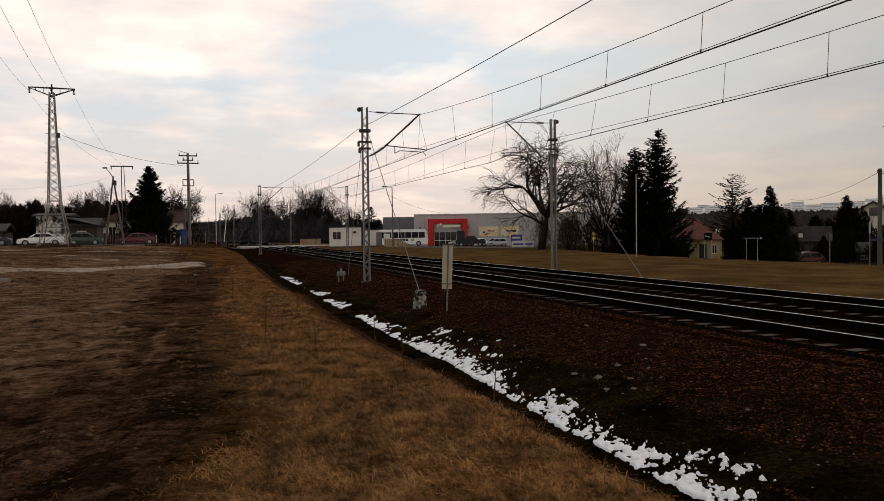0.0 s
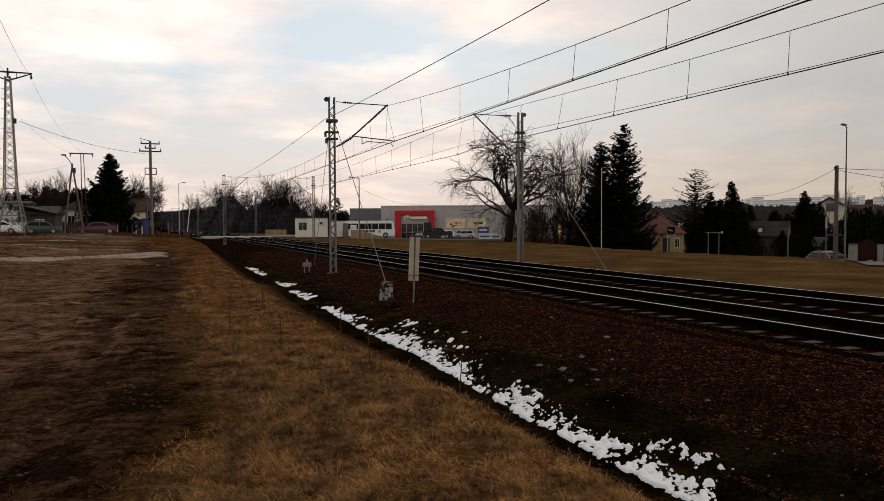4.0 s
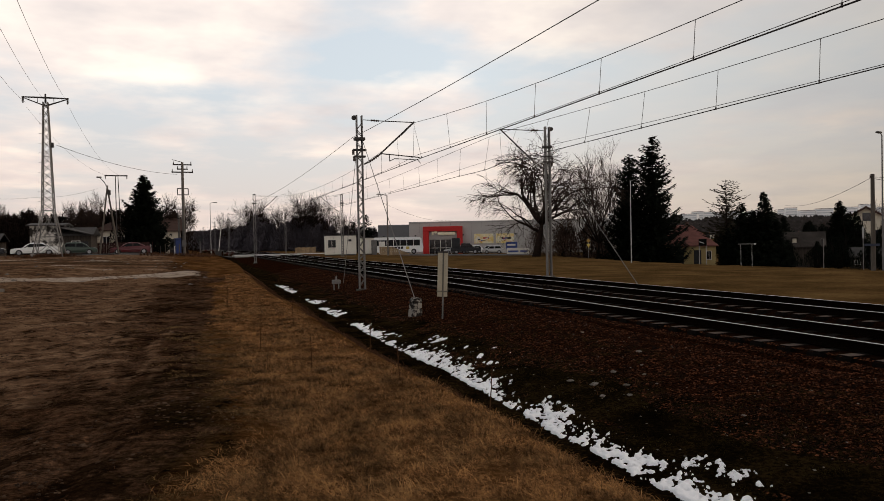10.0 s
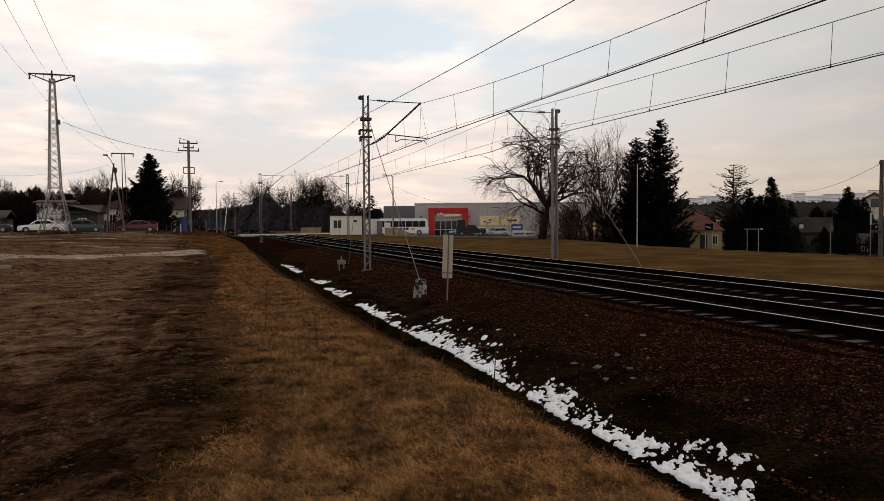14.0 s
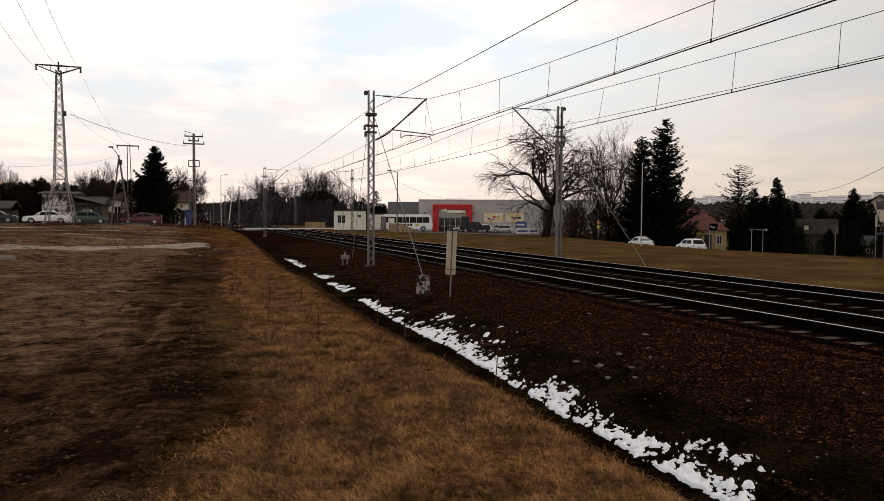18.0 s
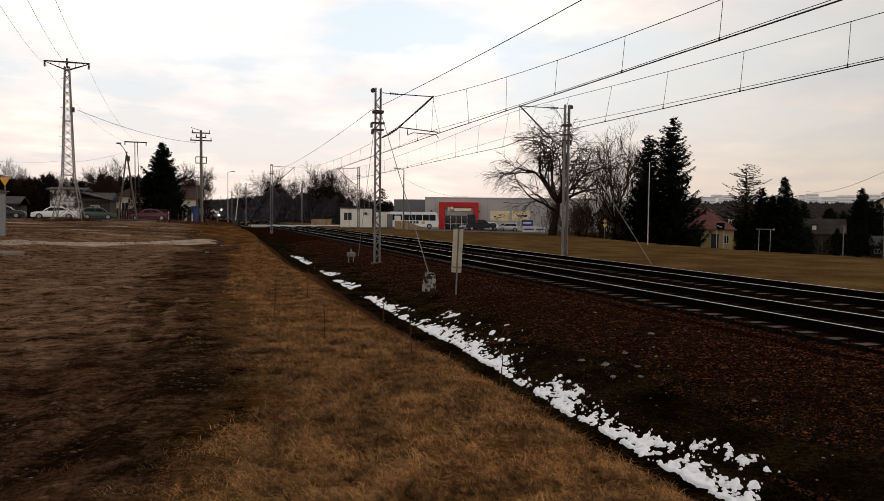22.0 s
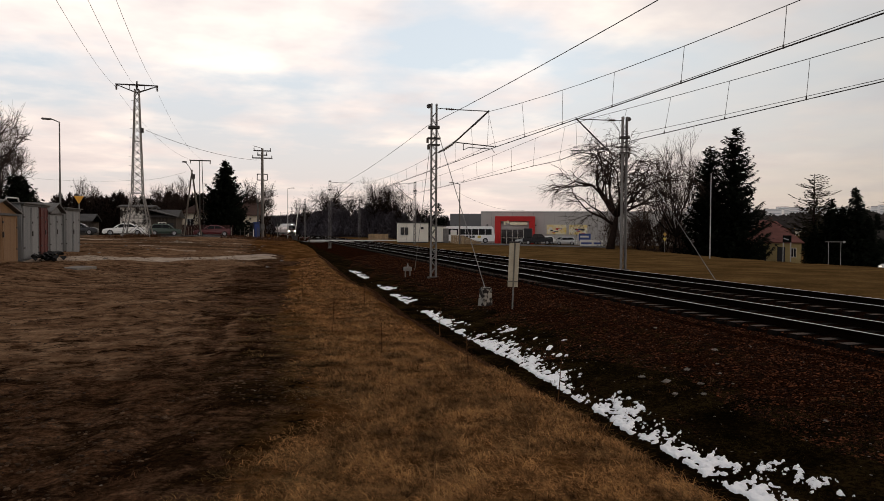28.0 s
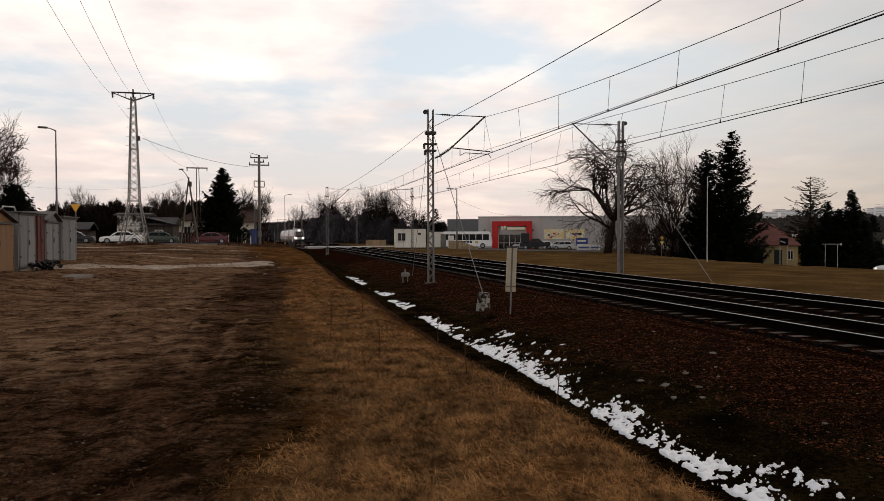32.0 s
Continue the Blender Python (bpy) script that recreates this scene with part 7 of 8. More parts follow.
# cars that drive along the road
car_turning = car(pose(50, 48, -1.2), C_ORANGE, "orange-red hatchback with lit headlights turning into the road", "hatch", True, "moving cars")
car_first = car(pose(44, 30, -1.2), C_WHITE, "white saloon car driving away along the road", "sedan", False, "moving cars")
car_second = car(pose(43, 20, -1.2), C_WHITE, "white hatchback following along the road", "hatch", False, "moving cars")
car_third = car(pose(43, 10, -1.2), C_SILVER, "silver estate car driving away along the road", "wagon", False, "moving cars")
car_dark = car(pose(43, 0, -1.2), C_GREY, "dark grey car driving away along the road", "wagon", False, "moving cars")
car_waiting = car(pose(41, -10, -1.2), C_SILVER, "silver saloon car with lit headlights waiting at the junction", "sedan", True, "moving cars")

# ---- train ----
T_BODY = paint("silver-white train paint", (0.33, 0.315, 0.31))
T_RED = paint("dark red train band", (0.05, 0.012, 0.011))
T_GREY = surface("grey train roof", (0.16, 0.16, 0.16), (0.24, 0.24, 0.24), 1, 10, 0.6, 0.1)


def train_car(front, label):
    """Runs towards local +x; wheels on z = 0."""
    t = thing("train_car", pose(10.95, 360, 0), label, "train", "cars of the train")
    sec = [(-1.42, 0.75), (-1.44, 1.5), (-1.40, 2.6), (-1.22, 3.25), (-0.7, 3.62), (0.7, 3.62), (1.22, 3.25), (1.40, 2.6), (1.44, 1.5), (1.42, 0.75)]
    xs = [(-10.0, 1.0, 0.0), (8.6, 1.0, 0.0), (9.6, 0.97, 0.03), (10.3, 0.90, 0.10)] if front else [(-10.0, 1.0, 0.0), (10.0, 1.0, 0.0)]
    n = len(sec)
    v = [(x - (0.5 * (z - 0.75) / 2.9 if front and i == len(xs) - 1 else 0), y * k, 0.75 + (z - 0.75) * (1 - d)) for i, (x, k, d) in enumerate(xs) for y, z in sec]
    f = [tuple(range(n)), tuple(range(len(v) - 1, len(v) - n - 1, -1))] + [(i * n + k, (i + 1) * n + k, (i + 1) * n + (k + 1) % n, i * n + (k + 1) % n) for i in range(len(xs) - 1) for k in range(n)]
    part("body", Mesh().add(v, f), T_BODY, t)
    part("underframe", Mesh().box(-9.6, 9.4, -1.2, 1.2, 0.35, 0.745), STEEL_DARK, t)
    part("roof_gear", Mesh().box(-6, 5, -0.75, 0.75, 3.625, 3.95, 0.08), T_GREY, t)
    for s in (-1, 1):
        part("side_band", Mesh().box(-9.8, 8.4, s * 1.45 - 0.012, s * 1.45 + 0.012, 0.80, 1.70), T_RED, t, "dark red band")
        for i in range(9):
            part("window", Mesh().box(-9.0 + i * 1.95, -7.6 + i * 1.95, s * 1.437 - 0.012, s * 1.437 + 0.012, 1.75, 2.55), GLASS, t)
    for x in (-7.4, -5.0, 5.0, 7.4):
        for s in (-1, 1):
            part("wheel", Mesh().tube((x, s * 0.70, 0.42), (x, s * 0.83, 0.42), 0.42, n=16), STEEL_DARK, t)
    if front:
        part("windscreen", Mesh().add([(10.28, -1.05, 2.0), (10.28, 1.05, 2.0), (9.98, 0.95, 3.0), (9.98, -0.95, 3.0), (10.18, -1.05, 2.0), (10.18, 1.05, 2.0), (9.88, 0.95, 3.0), (9.88, -0.95, 3.0)], [(0, 1, 2, 3), (7, 6, 5, 4), (0, 4, 5, 1), (2, 6, 7, 3), (1, 5, 6, 2), (0, 3, 7, 4)]), GLASS, t)
        part("front_band", Mesh().box(10.2, 10.34, -1.15, 1.15, 1.45, 1.95, 0.03), T_RED, t)
        for s in (-1.03, 1.03):
            part("headlight", Mesh().tube((10.15, s, 1.25), (10.42, s, 1.25), 0.21, n=14), WHITE_LAMP, t, "bright lit headlight")
        part("top_headlight", Mesh().tube((9.6, 0, 3.3), (9.95, 0, 3.3), 0.17, n=14), WHITE_LAMP, t, "bright lit top light")
        part("coupler", Mesh().box(10.2, 10.7, -0.25, 0.25, 0.75, 1.05, 0.04), STEEL_DARK, t)
        part("panto", Mesh().beam((-3, 0, 3.95), (-1.8, 0, 4.8), 0.07).beam((-1.8, 0, 4.8), (-3.0, 0, 5.55), 0.06).box(-3.15, -2.85, -0.8, 0.8, 5.55, 5.62), STEEL_DARK, t, "raised current collector")
    return t


train = [train_car(True, "silver-white train car with bright headlights approaching"), train_car(False, "silver-white train car with a dark red band"), train_car(False, "silver-white rear train car with a dark red band")]


# ---- snow along the ditch ----
def snow_cover():
    m = Mesh()
    xs, ys = np.arange(4.3, 6.5, 0.019), np.concatenate([np.arange(3.6, 14.0, 0.019), np.arange(14.0, 16.0, 0.03), np.arange(16.0, 46.5, 0.045)])
    X, Y = np.meshgrid(xs, ys)
    left = np.interp(Y, [3, 6, 9, 12, 16, 20, 27, 32, 48], [4.62, 4.53, 4.60, 4.70, 4.72, 4.76, 4.86, 5.0, 5.26]) + 0.10 * (bumps(Y * 0.9, Y * 0.0, 21) - 0.5)
    wide = np.interp(Y, [3, 5, 6.0, 6.7, 7.1, 7.4, 8.0, 8.4, 9.3, 10.2, 11.4, 12.5, 14.5, 16.5, 17.3, 19, 21.5, 22.5, 24, 25, 27.5, 28.5, 29.8, 30.3, 31.7, 33, 37, 38, 45, 46], [0.3, 0.4, 0.70, 0.75, 0.36, 0.38, 0.56, 0.40, 0.62, 0.48, 0.42, 0.55, 0.70, 0.62, 0.3, 0.55, 0.45, 0.05, 0.05, 0.5, 0.5, 0.05, 0.05, 0.5, 0.5, 0.04, 0.04, 0.35, 0.3, 0.04])
    U, V = (X + Y) * 0.707, (X - Y) * 0.707  # the melt has left ribs slanting across the ditch
    f = 0.53 - 0.46 * np.clip((X - left) / np.maximum(wide, 0.02), 0, 4) ** 1.2 - 14.0 * np.clip(left - X, 0, 1) + 0.35 * (bumps(X * 2.2, Y * 1.7, 22) - 0.5) + 0.75 * (bumps(U * 2.6, V * 6.0, 23) - 0.5) + 0.80 * (bumps(U * 6.5, V * 15, 24) - 0.5) + (0.60 * (bumps(U * 15, V * 30, 28) - 0.5) + 0.55 * (bumps(X * 40, Y * 34, 29) - 0.5)) * rise(20, 12, Y) + 0.12 * rise(8, 7, Y) * rise(5, 6, Y)
    side = 0.36 - abs(X - 5.75) / 0.5 * 0.35 + 0.8 * (bumps(X * 3, Y * 2.2, 25) - 0.5) + 1.0 * (bumps(U * 5, V * 13, 26) - 0.5) - 1.2 * (1 - rise(11, 13, Y) * rise(20, 17, Y))
    f = np.maximum(f, side - 0.18)
    f = f - 0.6 * rise(0.20, 0.08, wide)
    keep = f > 0.40
    Z = ground_z(X, Y) + 0.006 + 0.06 * np.clip(f - 0.38, 0, 0.4) + 0.012 * bumps(X * 22, Y * 22, 27)
    idx, v, q = {}, [], []
    rows, cols = keep.shape
    def vert(i, j):
        if (i, j) not in idx:
            idx[(i, j)] = len(v)
            z = Z[i, j] if keep[i, j] else ground_z(X[i, j], Y[i, j]) - 0.02
            v.append((float(X[i, j]), float(Y[i, j]), float(z)))
        return idx[(i, j)]
    for i, j in zip(*np.nonzero(keep)):
        if 0 < i < rows - 1 and 0 < j < cols - 1:
            for a, b in ((i - 1, j - 1), (i - 1, j), (i, j - 1), (i, j)):
                q.append((a, b))
    for a, b in sorted(set(q)):
        m.f.append((vert(a, b), vert(a, b + 1), vert(a + 1, b + 1), vert(a + 1, b)))
    m.v = v
    return m


single("snow", snow_cover(), SNOW, "patches of old white snow left along the ditch", "snow", kind="stuff", smooth=True)

# ---- stones ----
sr = np.random.RandomState(4)


def scatter_stones(n, xlo, xhi, ylo, yhi, size, power, keep=None):
    v, f = [], []
    y = ylo + (yhi - ylo) * sr.rand(n) ** power
    x = sr.uniform(xlo, xhi, n)
    if keep is not None:
        ok = keep(x, y)
        x, y = x[ok], y[ok]
    z = ground_z(x, y)
    z = np.where((np.abs(x - TRACKS[0]) < 1.3) | (np.abs(x - TRACKS[1]) < 1.3), -0.2, z)
    for i in range(len(x)):
        s = size * sr.uniform(0.55, 1.7)
        a = sr.uniform(0, 6.28)
        o = len(v)
        for k in range(4):
            b = a + k * 1.571 + sr.uniform(-0.35, 0.35)
            rr = s * sr.uniform(0.6, 1.15)
            v.append((x[i] + rr * math.cos(b), y[i] + rr * math.sin(b), z[i] + s * sr.uniform(0.0, 0.35)))
        v.append((x[i] + sr.uniform(-0.3, 0.3) * s, y[i] + sr.uniform(-0.3, 0.3) * s, z[i] + s * sr.uniform(0.4, 0.75)))
        f += [(o, o + 1, o + 4), (o + 1, o + 2, o + 4), (o + 2, o + 3, o + 4), (o + 3, o, o + 4)]
    m = Mesh()
    return m.add(v, f)


patchy = lambda x, y: bumps(x * 0.8, y * 0.6, 31) * 0.6 + rise(5.4, 7.8, x) * 0.75 > 0.42
single("ballast_stones", scatter_stones(96000, 5.3, 9.9, 3.0, 60, 0.019, 1.9, patchy), STONE, "loose brown ballast stones covering the bank", "stones", kind="stuff")
single("track_ballast", scatter_stones(22000, 9.9, 17.0, 5.0, 60, 0.024, 1.6), BLACK_BALLAST, "near-black ballast between and beside the rails", "stones", kind="stuff")
single("pale_grit", scatter_stones(500, 5.2, 9.2, 3.5, 30, 0.014, 1.5), PALE_STONE, "scattered pale stone chips on the bank", "stones", kind="stuff")
single("mud_clods", scatter_stones(3500, -8, 0.7, 3.0, 40, 0.011, 1.7, lambda x, y: bumps(x * 0.8, y * 0.5, 71) > 0.45), island(surface("broken mud clod", (0.010, 0.005, 0.003), (0.062, 0.036, 0.022), 1.2, 9, 0.95, 0.2, spec=0.03), 0.6), "crumbled clods of dark mud on the field", "mud", kind="stuff")
single("field_grit", scatter_stones(110, -9, 0.6, 3.0, 45, 0.014, 1.6), island(surface("pale field pebble", (0.05, 0.04, 0.032), (0.17, 0.14, 0.115), 4, 30, 0.95, 0.2), 0.5), "small pebbles and clods lying on the mud", "stones", kind="stuff")


def boulder(x, y, s, seed):
    r = random.Random(seed)
    m = Mesh()
    rings = []
    for k, (zz, q) in enumerate(((-0.3, 0.7), (0.1, 1.0), (0.45, 0.85), (0.7, 0.4))):
        for i in range(7):
            a = i * 0.8976 + 0.3 * k
            rr = s * q * r.uniform(0.6, 1.2)
            rings.append((rr * math.cos(a) * 1.25, rr * math.sin(a), s * zz * r.uniform(0.5, 1.1)))
    m.add(rings, [tuple(range(6, -1, -1)), tuple(range(21, 28))] + [(k * 7 + i, k * 7 + (i + 1) % 7, k * 7 + 7 + (i + 1) % 7, k * 7 + 7 + i) for k in range(3) for i in range(7)])
    single("stone", m, PALE_STONE, "pale broken stone lying on the bank", "stone", "pale stones on the bank", m=pose(x, y, float(ground_z(x, y)), 0, 0, r.uniform(0, 360)))


for i, (x, y, s) in enumerate(((6.83, 10.5, 0.13), (6.2, 10.1, 0.10), (7.9, 11.3, 0.09), (6.72, 7.35, 0.06), (6.3, 9.25, 0.11), (5.95, 9.45, 0.07), (6.55, 9.7, 0.08), (7.1, 10.0, 0.07), (6.65, 10.9, 0.06), (6.05, 10.6, 0.08), (7.4, 10.5, 0.05), (6.9, 9.4, 0.05), (5.2, 13.6, 0.05), (8.3, 14.0, 0.06))):
    boulder(x, y, s * (0.4 + 0.30 * ((i * 7) % 4) / 3), i)


# ---- dry grass ----
def grass_tufts(n, pick, blades, length, width, lean, seed):
    rs = np.random.RandomState(seed)
    x, y = pick(rs, n)
    z = ground_z(x, y)
    k = len(x)
    bx = np.repeat(x, blades) + rs.normal(0, 0.035, k * blades)
    by = np.repeat(y, blades) + rs.normal(0, 0.035, k * blades)
    bz = np.repeat(z, blades)
    a = rs.uniform(0, 6.283, k * blades) * 0.55 + np.repeat(rs.uniform(0, 6.283, k), blades) * 0.45
    far = np.repeat(np.clip(np.hypot(x, y) / 9.0, 1.0, 4.0), blades)
    ln = length * rs.uniform(0.45, 1.3, k * blades) * np.repeat(rs.uniform(0.6, 1.25, k), blades)
    w = width * rs.uniform(0.6, 1.4, k * blades) * far
    up = rs.uniform(lean[0], lean[1], k * blades)
    ca, sa = np.cos(a), np.sin(a)
    hor, ver = (1 - up * 0.6), up
    side = np.stack([-sa, ca, 0 * sa], -1)
    root = np.stack([bx, by, bz - 0.01], -1)
    mid = np.stack([bx + ca * ln * 0.5 * hor, by + sa * ln * 0.5 * hor, bz + ln * 0.62 * ver], -1)
    tip = np.stack([bx + ca * ln * (hor + 0.15), by + sa * ln * (hor + 0.15), bz + ln * 0.72 * ver], -1)
    v = np.stack([root - side * w[:, None], root + side * w[:, None], mid + side * w[:, None] * 0.8, mid - side * w[:, None] * 0.8, tip], 1).reshape(-1, 3)
    m = Mesh()
    m.v = v.tolist()
    m.f = [(i * 5, i * 5 + 1, i * 5 + 2, i * 5 + 3) for i in range(k * blades)] + [(i * 5 + 3, i * 5 + 2, i * 5 + 4) for i in range(k * blades)]
    return m


def pick_strip(rs, n):
    y = 2.6 + 40 * rs.rand(n) ** 2.1
    x = rs.uniform(-0.9, 3.15, n)
    y[-7000:] = rs.uniform(-5.0, 2.6, 7000)
    left = grass_edge(y) + 0.25 + 0.8 * (bumps(x * 0.9, y * 0.7, 11) - 0.5)
    ok = (x > left + rs.normal(0, 0.13, n)) & (x < rim_x(y) - 0.16 * rise(6, 10, y) + 0.02 + rs.normal(0, 0.06, n))
    ok &= 0.5 * bumps(x * 1.3, y * 1.0, 41) + 0.5 * bumps(x * 5.5, y * 4.5, 42) + rs.uniform(-0.12, 0.12, n) > 0.30
    return x[ok], y[ok]


def pick_rim(rs, n):
    y = 3.0 + 45 * rs.rand(n) ** 1.7
    x = rim_x(y) + 0.10 + rs.normal(0.0, 0.05, n) + np.abs(rs.normal(0.0, 0.25, n)) + np.abs(rs.normal(0.0, 0.25, n)) * rise(6, 11, y)
    return x, y


def pick_bank(rs, n):
    y = 3.0 + 30 * rs.rand(n) ** 1.6
    x = rs.uniform(4.8, 8.8, n)
    ok = bumps(x * 1.1, y * 0.9, 43) > 0.55
    return x[ok], y[ok]


def pick_verge(rs, n):
    y = rs.uniform(18, 95, n)
    x = rs.uniform(17.2, 44, n)
    ok = x < road_x(y) - 4.0
    return x[ok], y[ok]


def pick_field(rs, n):
    y = 3.0 + 30 * rs.rand(n) ** 1.6
    x = rs.uniform(-6, 0.9, n)
    ok = bumps(x * 0.9, y * 0.7, 45) + 0.25 * rise(-2.5, 0.3, x) > 0.66
    return x[ok], y[ok]


def pick_clumps(rs, n):
    y = 3.2 + 17 * rs.rand(n) ** 1.6
    x = rs.uniform(-0.6, 3.1, n)
    ok = (x > grass_edge(y) + 0.25) & (x < rim_x(y) - 0.15) & (bumps(x * 1.1, y * 0.9, 51) > 0.42)
    x, y = np.repeat(x[ok], 16), np.repeat(y[ok], 16)
    return x + rs.normal(0, 0.085, len(x)), y + rs.normal(0, 0.045, len(y))


def pick_edge(rs, n):
    y = 3.2 + 14 * rs.rand(n) ** 1.4
    x = grass_edge(y) + 0.50 - np.abs(rs.normal(0, 0.26 + 0.035 * y, n))
    ok = bumps(x * 1.6, y * 1.2, 53) > 0.40
    x, y = np.repeat(x[ok], 18), np.repeat(y[ok], 18)
    return x + rs.normal(0, 0.10, len(x)), y + rs.normal(0, 0.045, len(y))


single("dry_grass", grass_tufts(1300, pick_clumps, 6, 0.15, 0.0023, (0.12, 0.55), 61), STRAW, "raised clumps of bleached straw in the grass strip", "grass", kind="stuff")
single("dry_grass", grass_tufts(420, pick_edge, 6, 0.075, 0.0021, (0.05, 0.40), 62), DULL_GRASS, "scattered flat tufts of olive-brown grass at the edge of the mud", "grass", kind="stuff")
single("dry_grass", grass_tufts(59000, pick_strip, 8, 0.115, 0.0021, (0.03, 0.50), 1), GRASS, "matted strip of dry golden-brown grass beside the ditch", "grass", kind="stuff")
single("dry_weeds", grass_tufts(16000, pick_rim, 7, 0.10, 0.0013, (0.25, 0.9), 2), REED, "dead brown weeds along the edge of the ditch", "grass", kind="stuff")
single("dry_weeds", grass_tufts(1500, pick_bank, 6, 0.09, 0.0022, (0.1, 0.8), 3), REED, "sparse dead weeds on the dark bank", "grass", kind="stuff")
def pick_moss(rs, n):
    y = 3.6 + 15 * rs.rand(n) ** 1.5
    x = rs.uniform(5.0, 8.2, n)
    ok = 0.6 * bumps(x * 1.0, y * 0.8, 48) + 0.4 * bumps(x * 3.5, y * 3.0, 49) + 0.20 * rise(7.4, 5.6, x) > 0.48
    return x[ok], y[ok]


MOSS = island(surface("dark olive moss and rotten grass", (0.0045, 0.0032, 0.0012), (0.036, 0.025, 0.0085), 2.0, 12, 0.95, 0.0, spec=0.0, step=(0.42, 0.60)), 0.7)
single("bank_moss", grass_tufts(15000, pick_moss, 6, 0.05, 0.0026, (0.05, 0.6), 8), MOSS, "dark olive moss and rotten grass on the bank", "moss", kind="stuff")
single("verge_grass", grass_tufts(9000, pick_verge, 6, 0.08, 0.0016, (0.05, 0.35), 4), island(surface("olive winter turf", (0.062, 0.038, 0.0145), (0.125, 0.080, 0.031), 0.4, 7, 0.95, 0.0, spec=0.02), 0.12), "short olive-brown turf of the verge", "grass", kind="stuff")
for i, (x, y, h) in enumerate(((1.05, 11.4, 0.75), (1.5, 9.3, 0.5), (2.0, 14.5, 0.6), (2.35, 8.1, 0.42), (0.9, 17.5, 0.7), (2.6, 10.6, 0.5), (2.75, 6.4, 0.45))):
    st = Mesh().path([(0, 0, -0.03), (0.02, 0.01, h * 0.5), (0.03 - 0.02 * (i % 3), 0.02, h)], [0.006, 0.005, 0.003], 5)
    for k in range(6):
        st.path([(0.02, 0.01, h * (0.55 + 0.07 * k)), (0.02 + 0.06 * math.cos(k * 2.4), 0.06 * math.sin(k * 2.4), h * (0.62 + 0.07 * k))], [0.004, 0.002], 4)
    single("weed_stalk", st, REED, "single dry weed stalk standing in the grass", "plant", "weed stalks in the grass", m=pose(x, y, float(ground_z(x, y)), 0, 0, i * 50))
def pick_weeds(rs, n):
    x, y = rs.normal(-13.3, 1.3, n), rs.normal(82.6, 0.8, n)
    x[::2], y[::2] = rs.uniform(-5, 3.6, n)[::2], rs.uniform(88, 111, n)[::2]
    return x, y


def pick_stubble(rs, n):
    y = rs.uniform(30, 80, n)
    x = rs.uniform(-16, 2.5, n)
    ok = bumps(x * 0.3, y * 0.4, 47) > 0.52
    return x[ok], y[ok]


single("dry_weeds", grass_tufts(900, pick_weeds, 8, 0.55, 0.003, (0.4, 1.0), 6), REED, "tall dead weeds round the pylon and the lane end", "grass", kind="stuff")
single("dry_stubble", grass_tufts(4200, pick_stubble, 6, 0.14, 0.0018, (0.15, 0.6), 7), REED, "thin dry stubble on the far side of the field", "grass", kind="stuff")
def mud_flakes(n):
    """Flat crumbs of dried mud, lying in loose patches."""
    v, f = [], []
    y = 3.2 + 36 * sr.rand(n) ** 1.9
    x = sr.uniform(-9, 0.6, n) * np.clip(y / 9, 0.35, 1.0)
    ok = 0.6 * bumps(x * 0.7, y * 0.5, 73) + 0.4 * bumps(x * 2.2, y * 1.8, 74) > 0.50
    x, y = x[ok], y[ok]
    z = ground_z(x, y)
    for i in range(len(x)):
        s = min(0.015 * math.exp(sr.normal(0, 0.55)), 0.012 + 0.0016 * y[i])
        a, o, k = sr.uniform(0, 6.28), len(v), 6
        st = sr.uniform(0.5, 1.0)
        ring = [(a + j * 1.047 + sr.uniform(-0.3, 0.3), s * sr.uniform(0.6, 1.25)) for j in range(k)]
        v += [(x[i] + r * math.cos(b), y[i] + r * st * math.sin(b), z[i] - 0.004) for b, r in ring] + [(x[i] + 0.8 * r * math.cos(b), y[i] + 0.8 * r * st * math.sin(b), z[i] + min(0.2 * s, 0.012) + sr.uniform(0, 0.004)) for b, r in ring]
        f += [tuple(range(o + k, o + 2 * k))] + [(o + j, o + (j + 1) % k, o + k + (j + 1) % k, o + k + j) for j in range(k)]
    return Mesh().add(v, f)


single("mud_flakes", mud_flakes(16000), island(surface("dried mud crumb", (0.018, 0.0098, 0.0058), (0.085, 0.052, 0.032), 0.6, 9, 0.95, 0.2, spec=0.05), 0.55), "flat crumbs of dried mud and dead leaves on the field", "mud", kind="stuff")
single("field_litter", scatter_stones(70, -14, 1.0, 33, 75, 0.10, 1.0), PALE_STONE, "pale scraps and stones lying on the field", "stones", kind="stuff")
single("field_tufts", grass_tufts(2600, pick_field, 7, 0.07, 0.002, (0.05, 0.5), 5), REED, "trampled tufts of dead grass in the mud", "grass", kind="stuff")

# ---- sleepers in their near-black beds ----
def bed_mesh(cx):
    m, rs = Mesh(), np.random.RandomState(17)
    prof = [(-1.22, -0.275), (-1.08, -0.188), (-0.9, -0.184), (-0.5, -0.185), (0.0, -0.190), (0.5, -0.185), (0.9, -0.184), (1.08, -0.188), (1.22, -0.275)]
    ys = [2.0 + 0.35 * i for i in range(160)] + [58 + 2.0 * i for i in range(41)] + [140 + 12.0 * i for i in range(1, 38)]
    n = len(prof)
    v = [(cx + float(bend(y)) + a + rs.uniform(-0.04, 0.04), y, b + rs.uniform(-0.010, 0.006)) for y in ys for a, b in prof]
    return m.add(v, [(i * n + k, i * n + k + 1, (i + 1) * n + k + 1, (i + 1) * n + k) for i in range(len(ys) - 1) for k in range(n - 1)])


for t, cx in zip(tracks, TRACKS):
    part("ballast_bed", bed_mesh(cx), BLACK_BED, t, "near-black ballast bed", True)

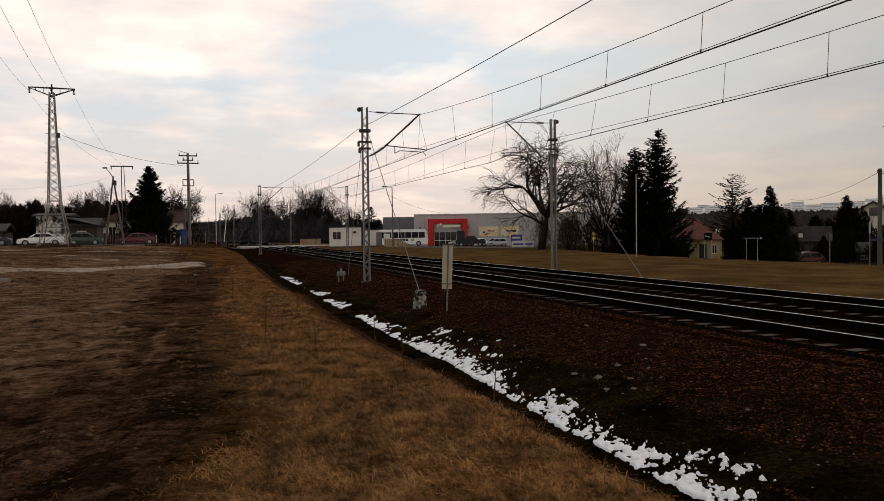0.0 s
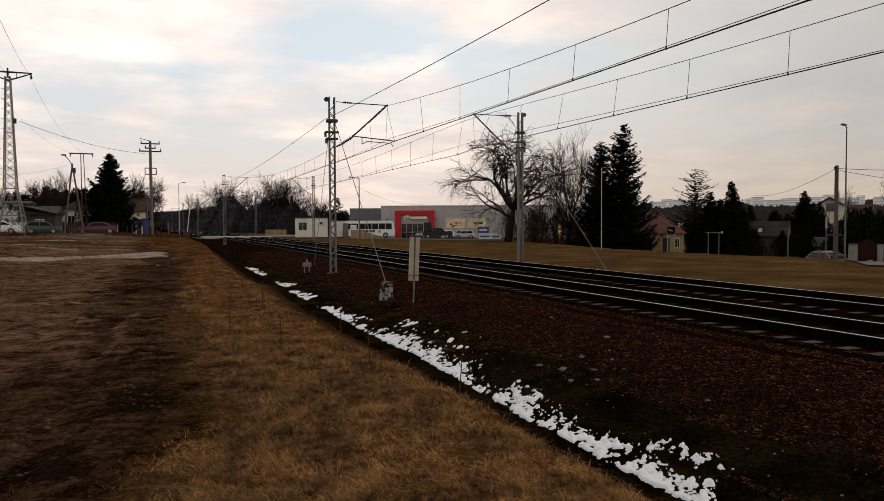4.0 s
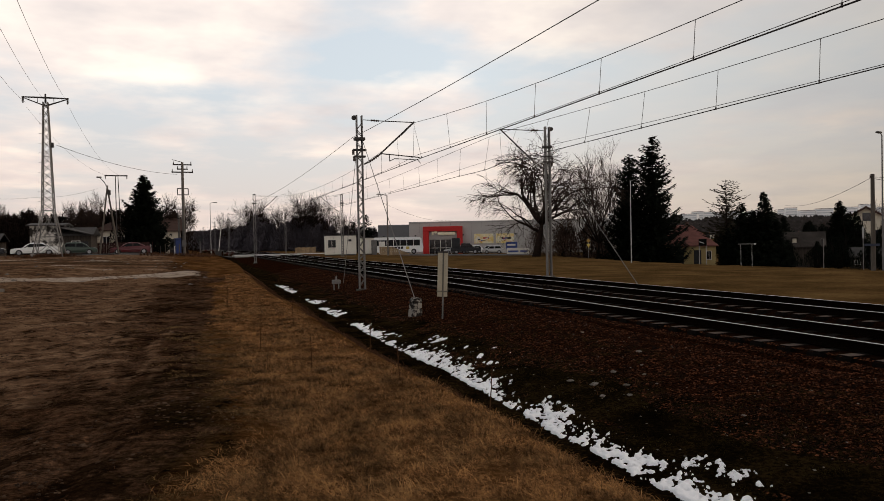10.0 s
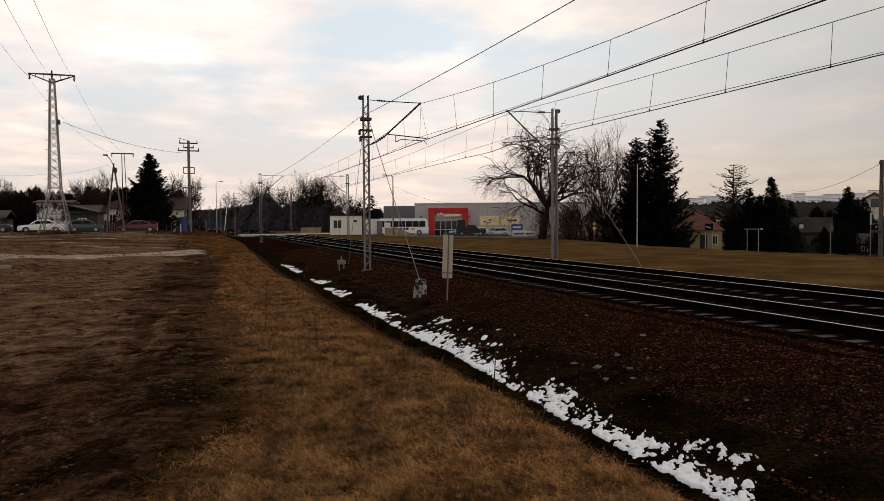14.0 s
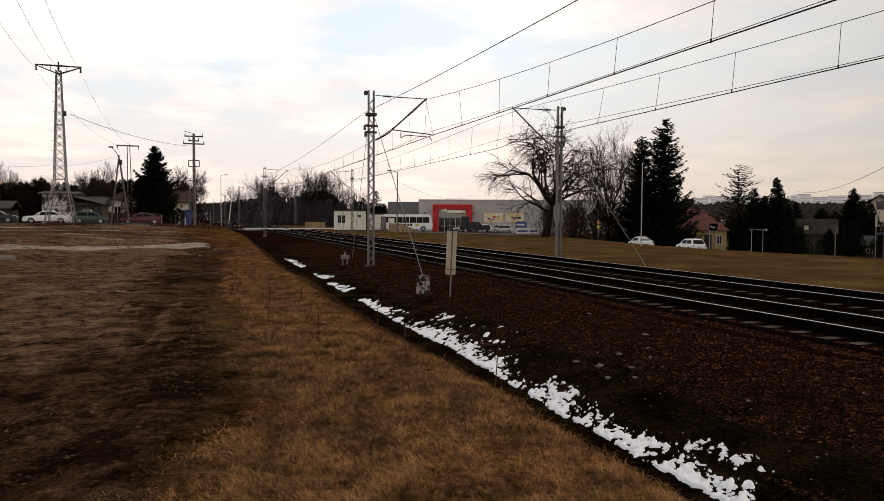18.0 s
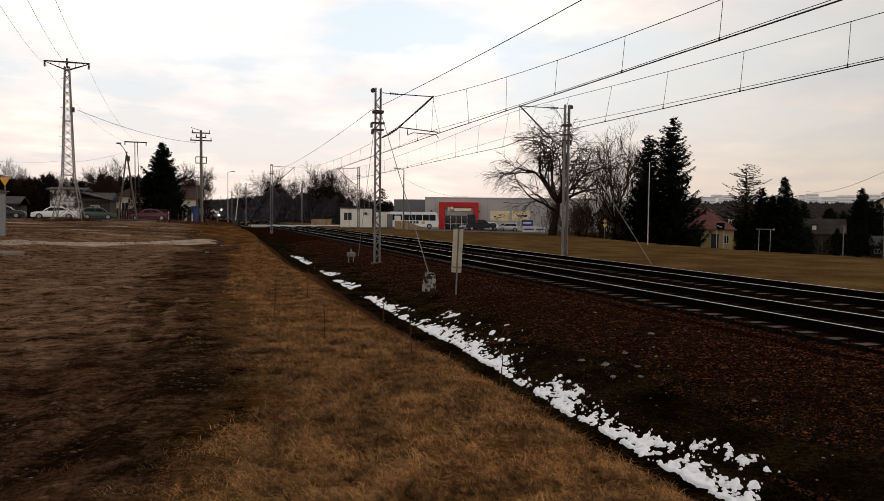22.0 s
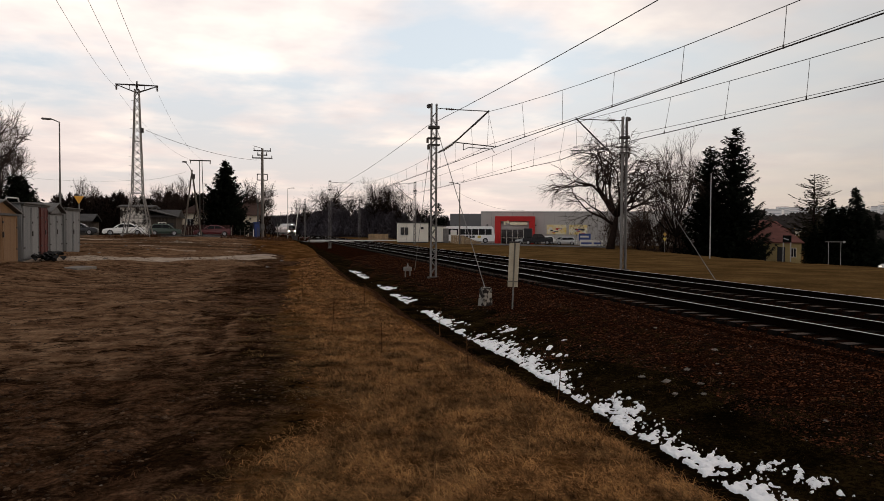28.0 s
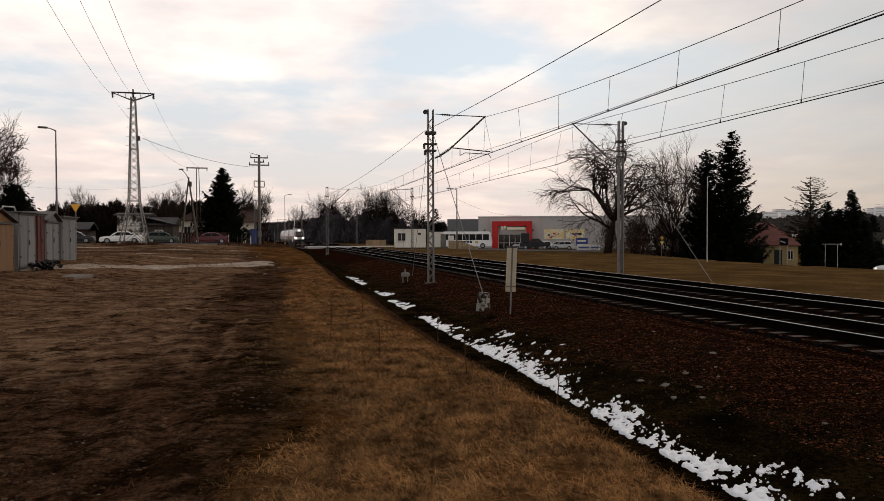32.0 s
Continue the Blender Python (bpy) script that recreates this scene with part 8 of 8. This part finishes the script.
def darken_between_rails(me):
    """Dusty ends outside the rails, near-black concrete between them: two of the twelve long faces of each."""
    me.materials.append(BLACK_CONCRETE)
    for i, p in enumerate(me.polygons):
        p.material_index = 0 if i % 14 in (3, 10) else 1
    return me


SL = darken_between_rails(sleeper_mesh().data("sleeper", SLEEPER))
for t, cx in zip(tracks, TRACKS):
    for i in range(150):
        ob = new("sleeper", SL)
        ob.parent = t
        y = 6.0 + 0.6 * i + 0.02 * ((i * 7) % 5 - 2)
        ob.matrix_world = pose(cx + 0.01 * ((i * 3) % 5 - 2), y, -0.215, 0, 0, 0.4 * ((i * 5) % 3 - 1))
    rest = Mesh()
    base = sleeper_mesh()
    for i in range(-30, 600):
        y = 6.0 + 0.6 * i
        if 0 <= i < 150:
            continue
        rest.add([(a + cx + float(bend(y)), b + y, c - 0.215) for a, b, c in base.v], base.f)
    part("sleepers", darken_between_rails(rest.data("sleepers", SLEEPER)), SLEEPER, t, "joined rest of the sleepers")["kind"] = "stuff"


# ---- what moves ----
def along_road(y, lane):
    x, dx = float(road_x(y)), float(road_x(y + 1) - road_x(y - 1)) / 2
    k = math.hypot(1, dx)
    return x + lane / k, y - lane * dx / k, math.degrees(math.atan2(1, dx))


def drive(thing_, rows, lane=1.5, back=False):
    """Rows of seconds and distance along the road's y."""
    out = []
    for t, y in rows:
        x, yy, a = along_road(y + 0.7, lane)
        out.append((t, pose(x, yy, float(road_z(yy)) + 0.05, 0, 0, a + (180 if back else 0))))
    walk(thing_, out)


def track_pose(s):
    """The middle of a train car whose y is s."""
    x = TRACKS[0] + float(bend(s))
    dx = float(bend(s - 9) - bend(s + 9))
    return pose(x, s, 0, 0, 0, math.degrees(math.atan2(-18, dx)))


# seconds and the y of the train's nose
TRAIN_RUN = [(0, 365), (4, 357), (8, 347), (13, 333), (17, 318), (20, 301), (23, 283), (25, 267), (27, 251), (29, 234), (30, 224), (31, 213), (32, 202)]


def motions():
    for k, c in enumerate(train):
        walk(c, [(t, track_pose(y + 10.5 + 20.6 * k)) for t, y in TRAIN_RUN])
    drive(car_first, [(0, -55), (13.5, -20), (15.5, 35), (16.5, 52.7), (17, 61.7), (17.5, 70), (18, 78.6), (19.5, 100), (22, 140), (32, 150)])
    drive(car_second, [(0, -50), (14.0, -30), (15.5, 15), (16.5, 40.4), (17, 47.2), (17.5, 55.7), (18, 64.9), (18.7, 74.5), (19.4, 85.2), (21, 110), (24, 145), (32, 149)])
    drive(car_third, [(0, -48), (19.0, -40), (21.5, 18), (22.5, 38.1), (23, 45.4), (23.5, 54), (24, 63.4), (25, 81.1), (26, 98), (28, 130), (32, 148)])
    drive(car_dark, [(0, -46), (25.5, -40), (28.2, 20), (29.0, 40.5), (29.5, 51.6), (30, 62.7), (30.5, 72), (32, 100)])
    walk(car_turning, [(0.0, pose(60.6, 58.2, -2.20, 0, 0, 168)), (0.5, pose(58.8, 57.2, -2.20, 0, 0, 172)), (1.0, pose(57.0, 56.1, -2.20, 0, 0, 182)), (1.5, pose(55.4, 55.6, -2.20, 0, 0, 202)), (2.0, pose(54.3, 54.6, -2.16, 0, 0, 226)), (2.5, pose(52.5, 52.1, -2.12, 0, 0, 240)), (3.0, pose(51.5, 48.9, -2.08, 0, 0, 250)), (3.5, pose(50.5, 45.5, -2.04, 0, 0, 256)), (4.0, pose(50.1, 41.4, -2.00, 0, 0, 257)), (4.5, pose(47.1, 35.5, -1.97, 0, 0, 258)),
                       (6.0, pose(38.6, 15.0, -1.97, 0, 0, 265)), (9.0, pose(37.2, -20.0, -1.97, 0, 0, 268)), (14.0, pose(36.6, -50.0, -1.97, 0, 0, 268)), (32.0, pose(36.4, -56.0, -1.97, 0, 0, 268))])
    walk(car_waiting, [(0.0, pose(60.0, 38.5, -1.75, 0, 0, 140)), (20.0, pose(60.0, 38.5, -1.75, 0, 0, 140)), (23.5, pose(55.5, 42.5, -1.65, 0, 0, 145)), (25.5, pose(51.6, 45.2, -1.5, 0, 0, 160)), (26.5, pose(50.2, 45.7, -1.6, 0, 0, 168)), (29.0, pose(49.7, 45.8, -1.6, 0, 0, 170)), (32.0, pose(49.6, 45.8, -1.6, 0, 0, 170))])


motions()
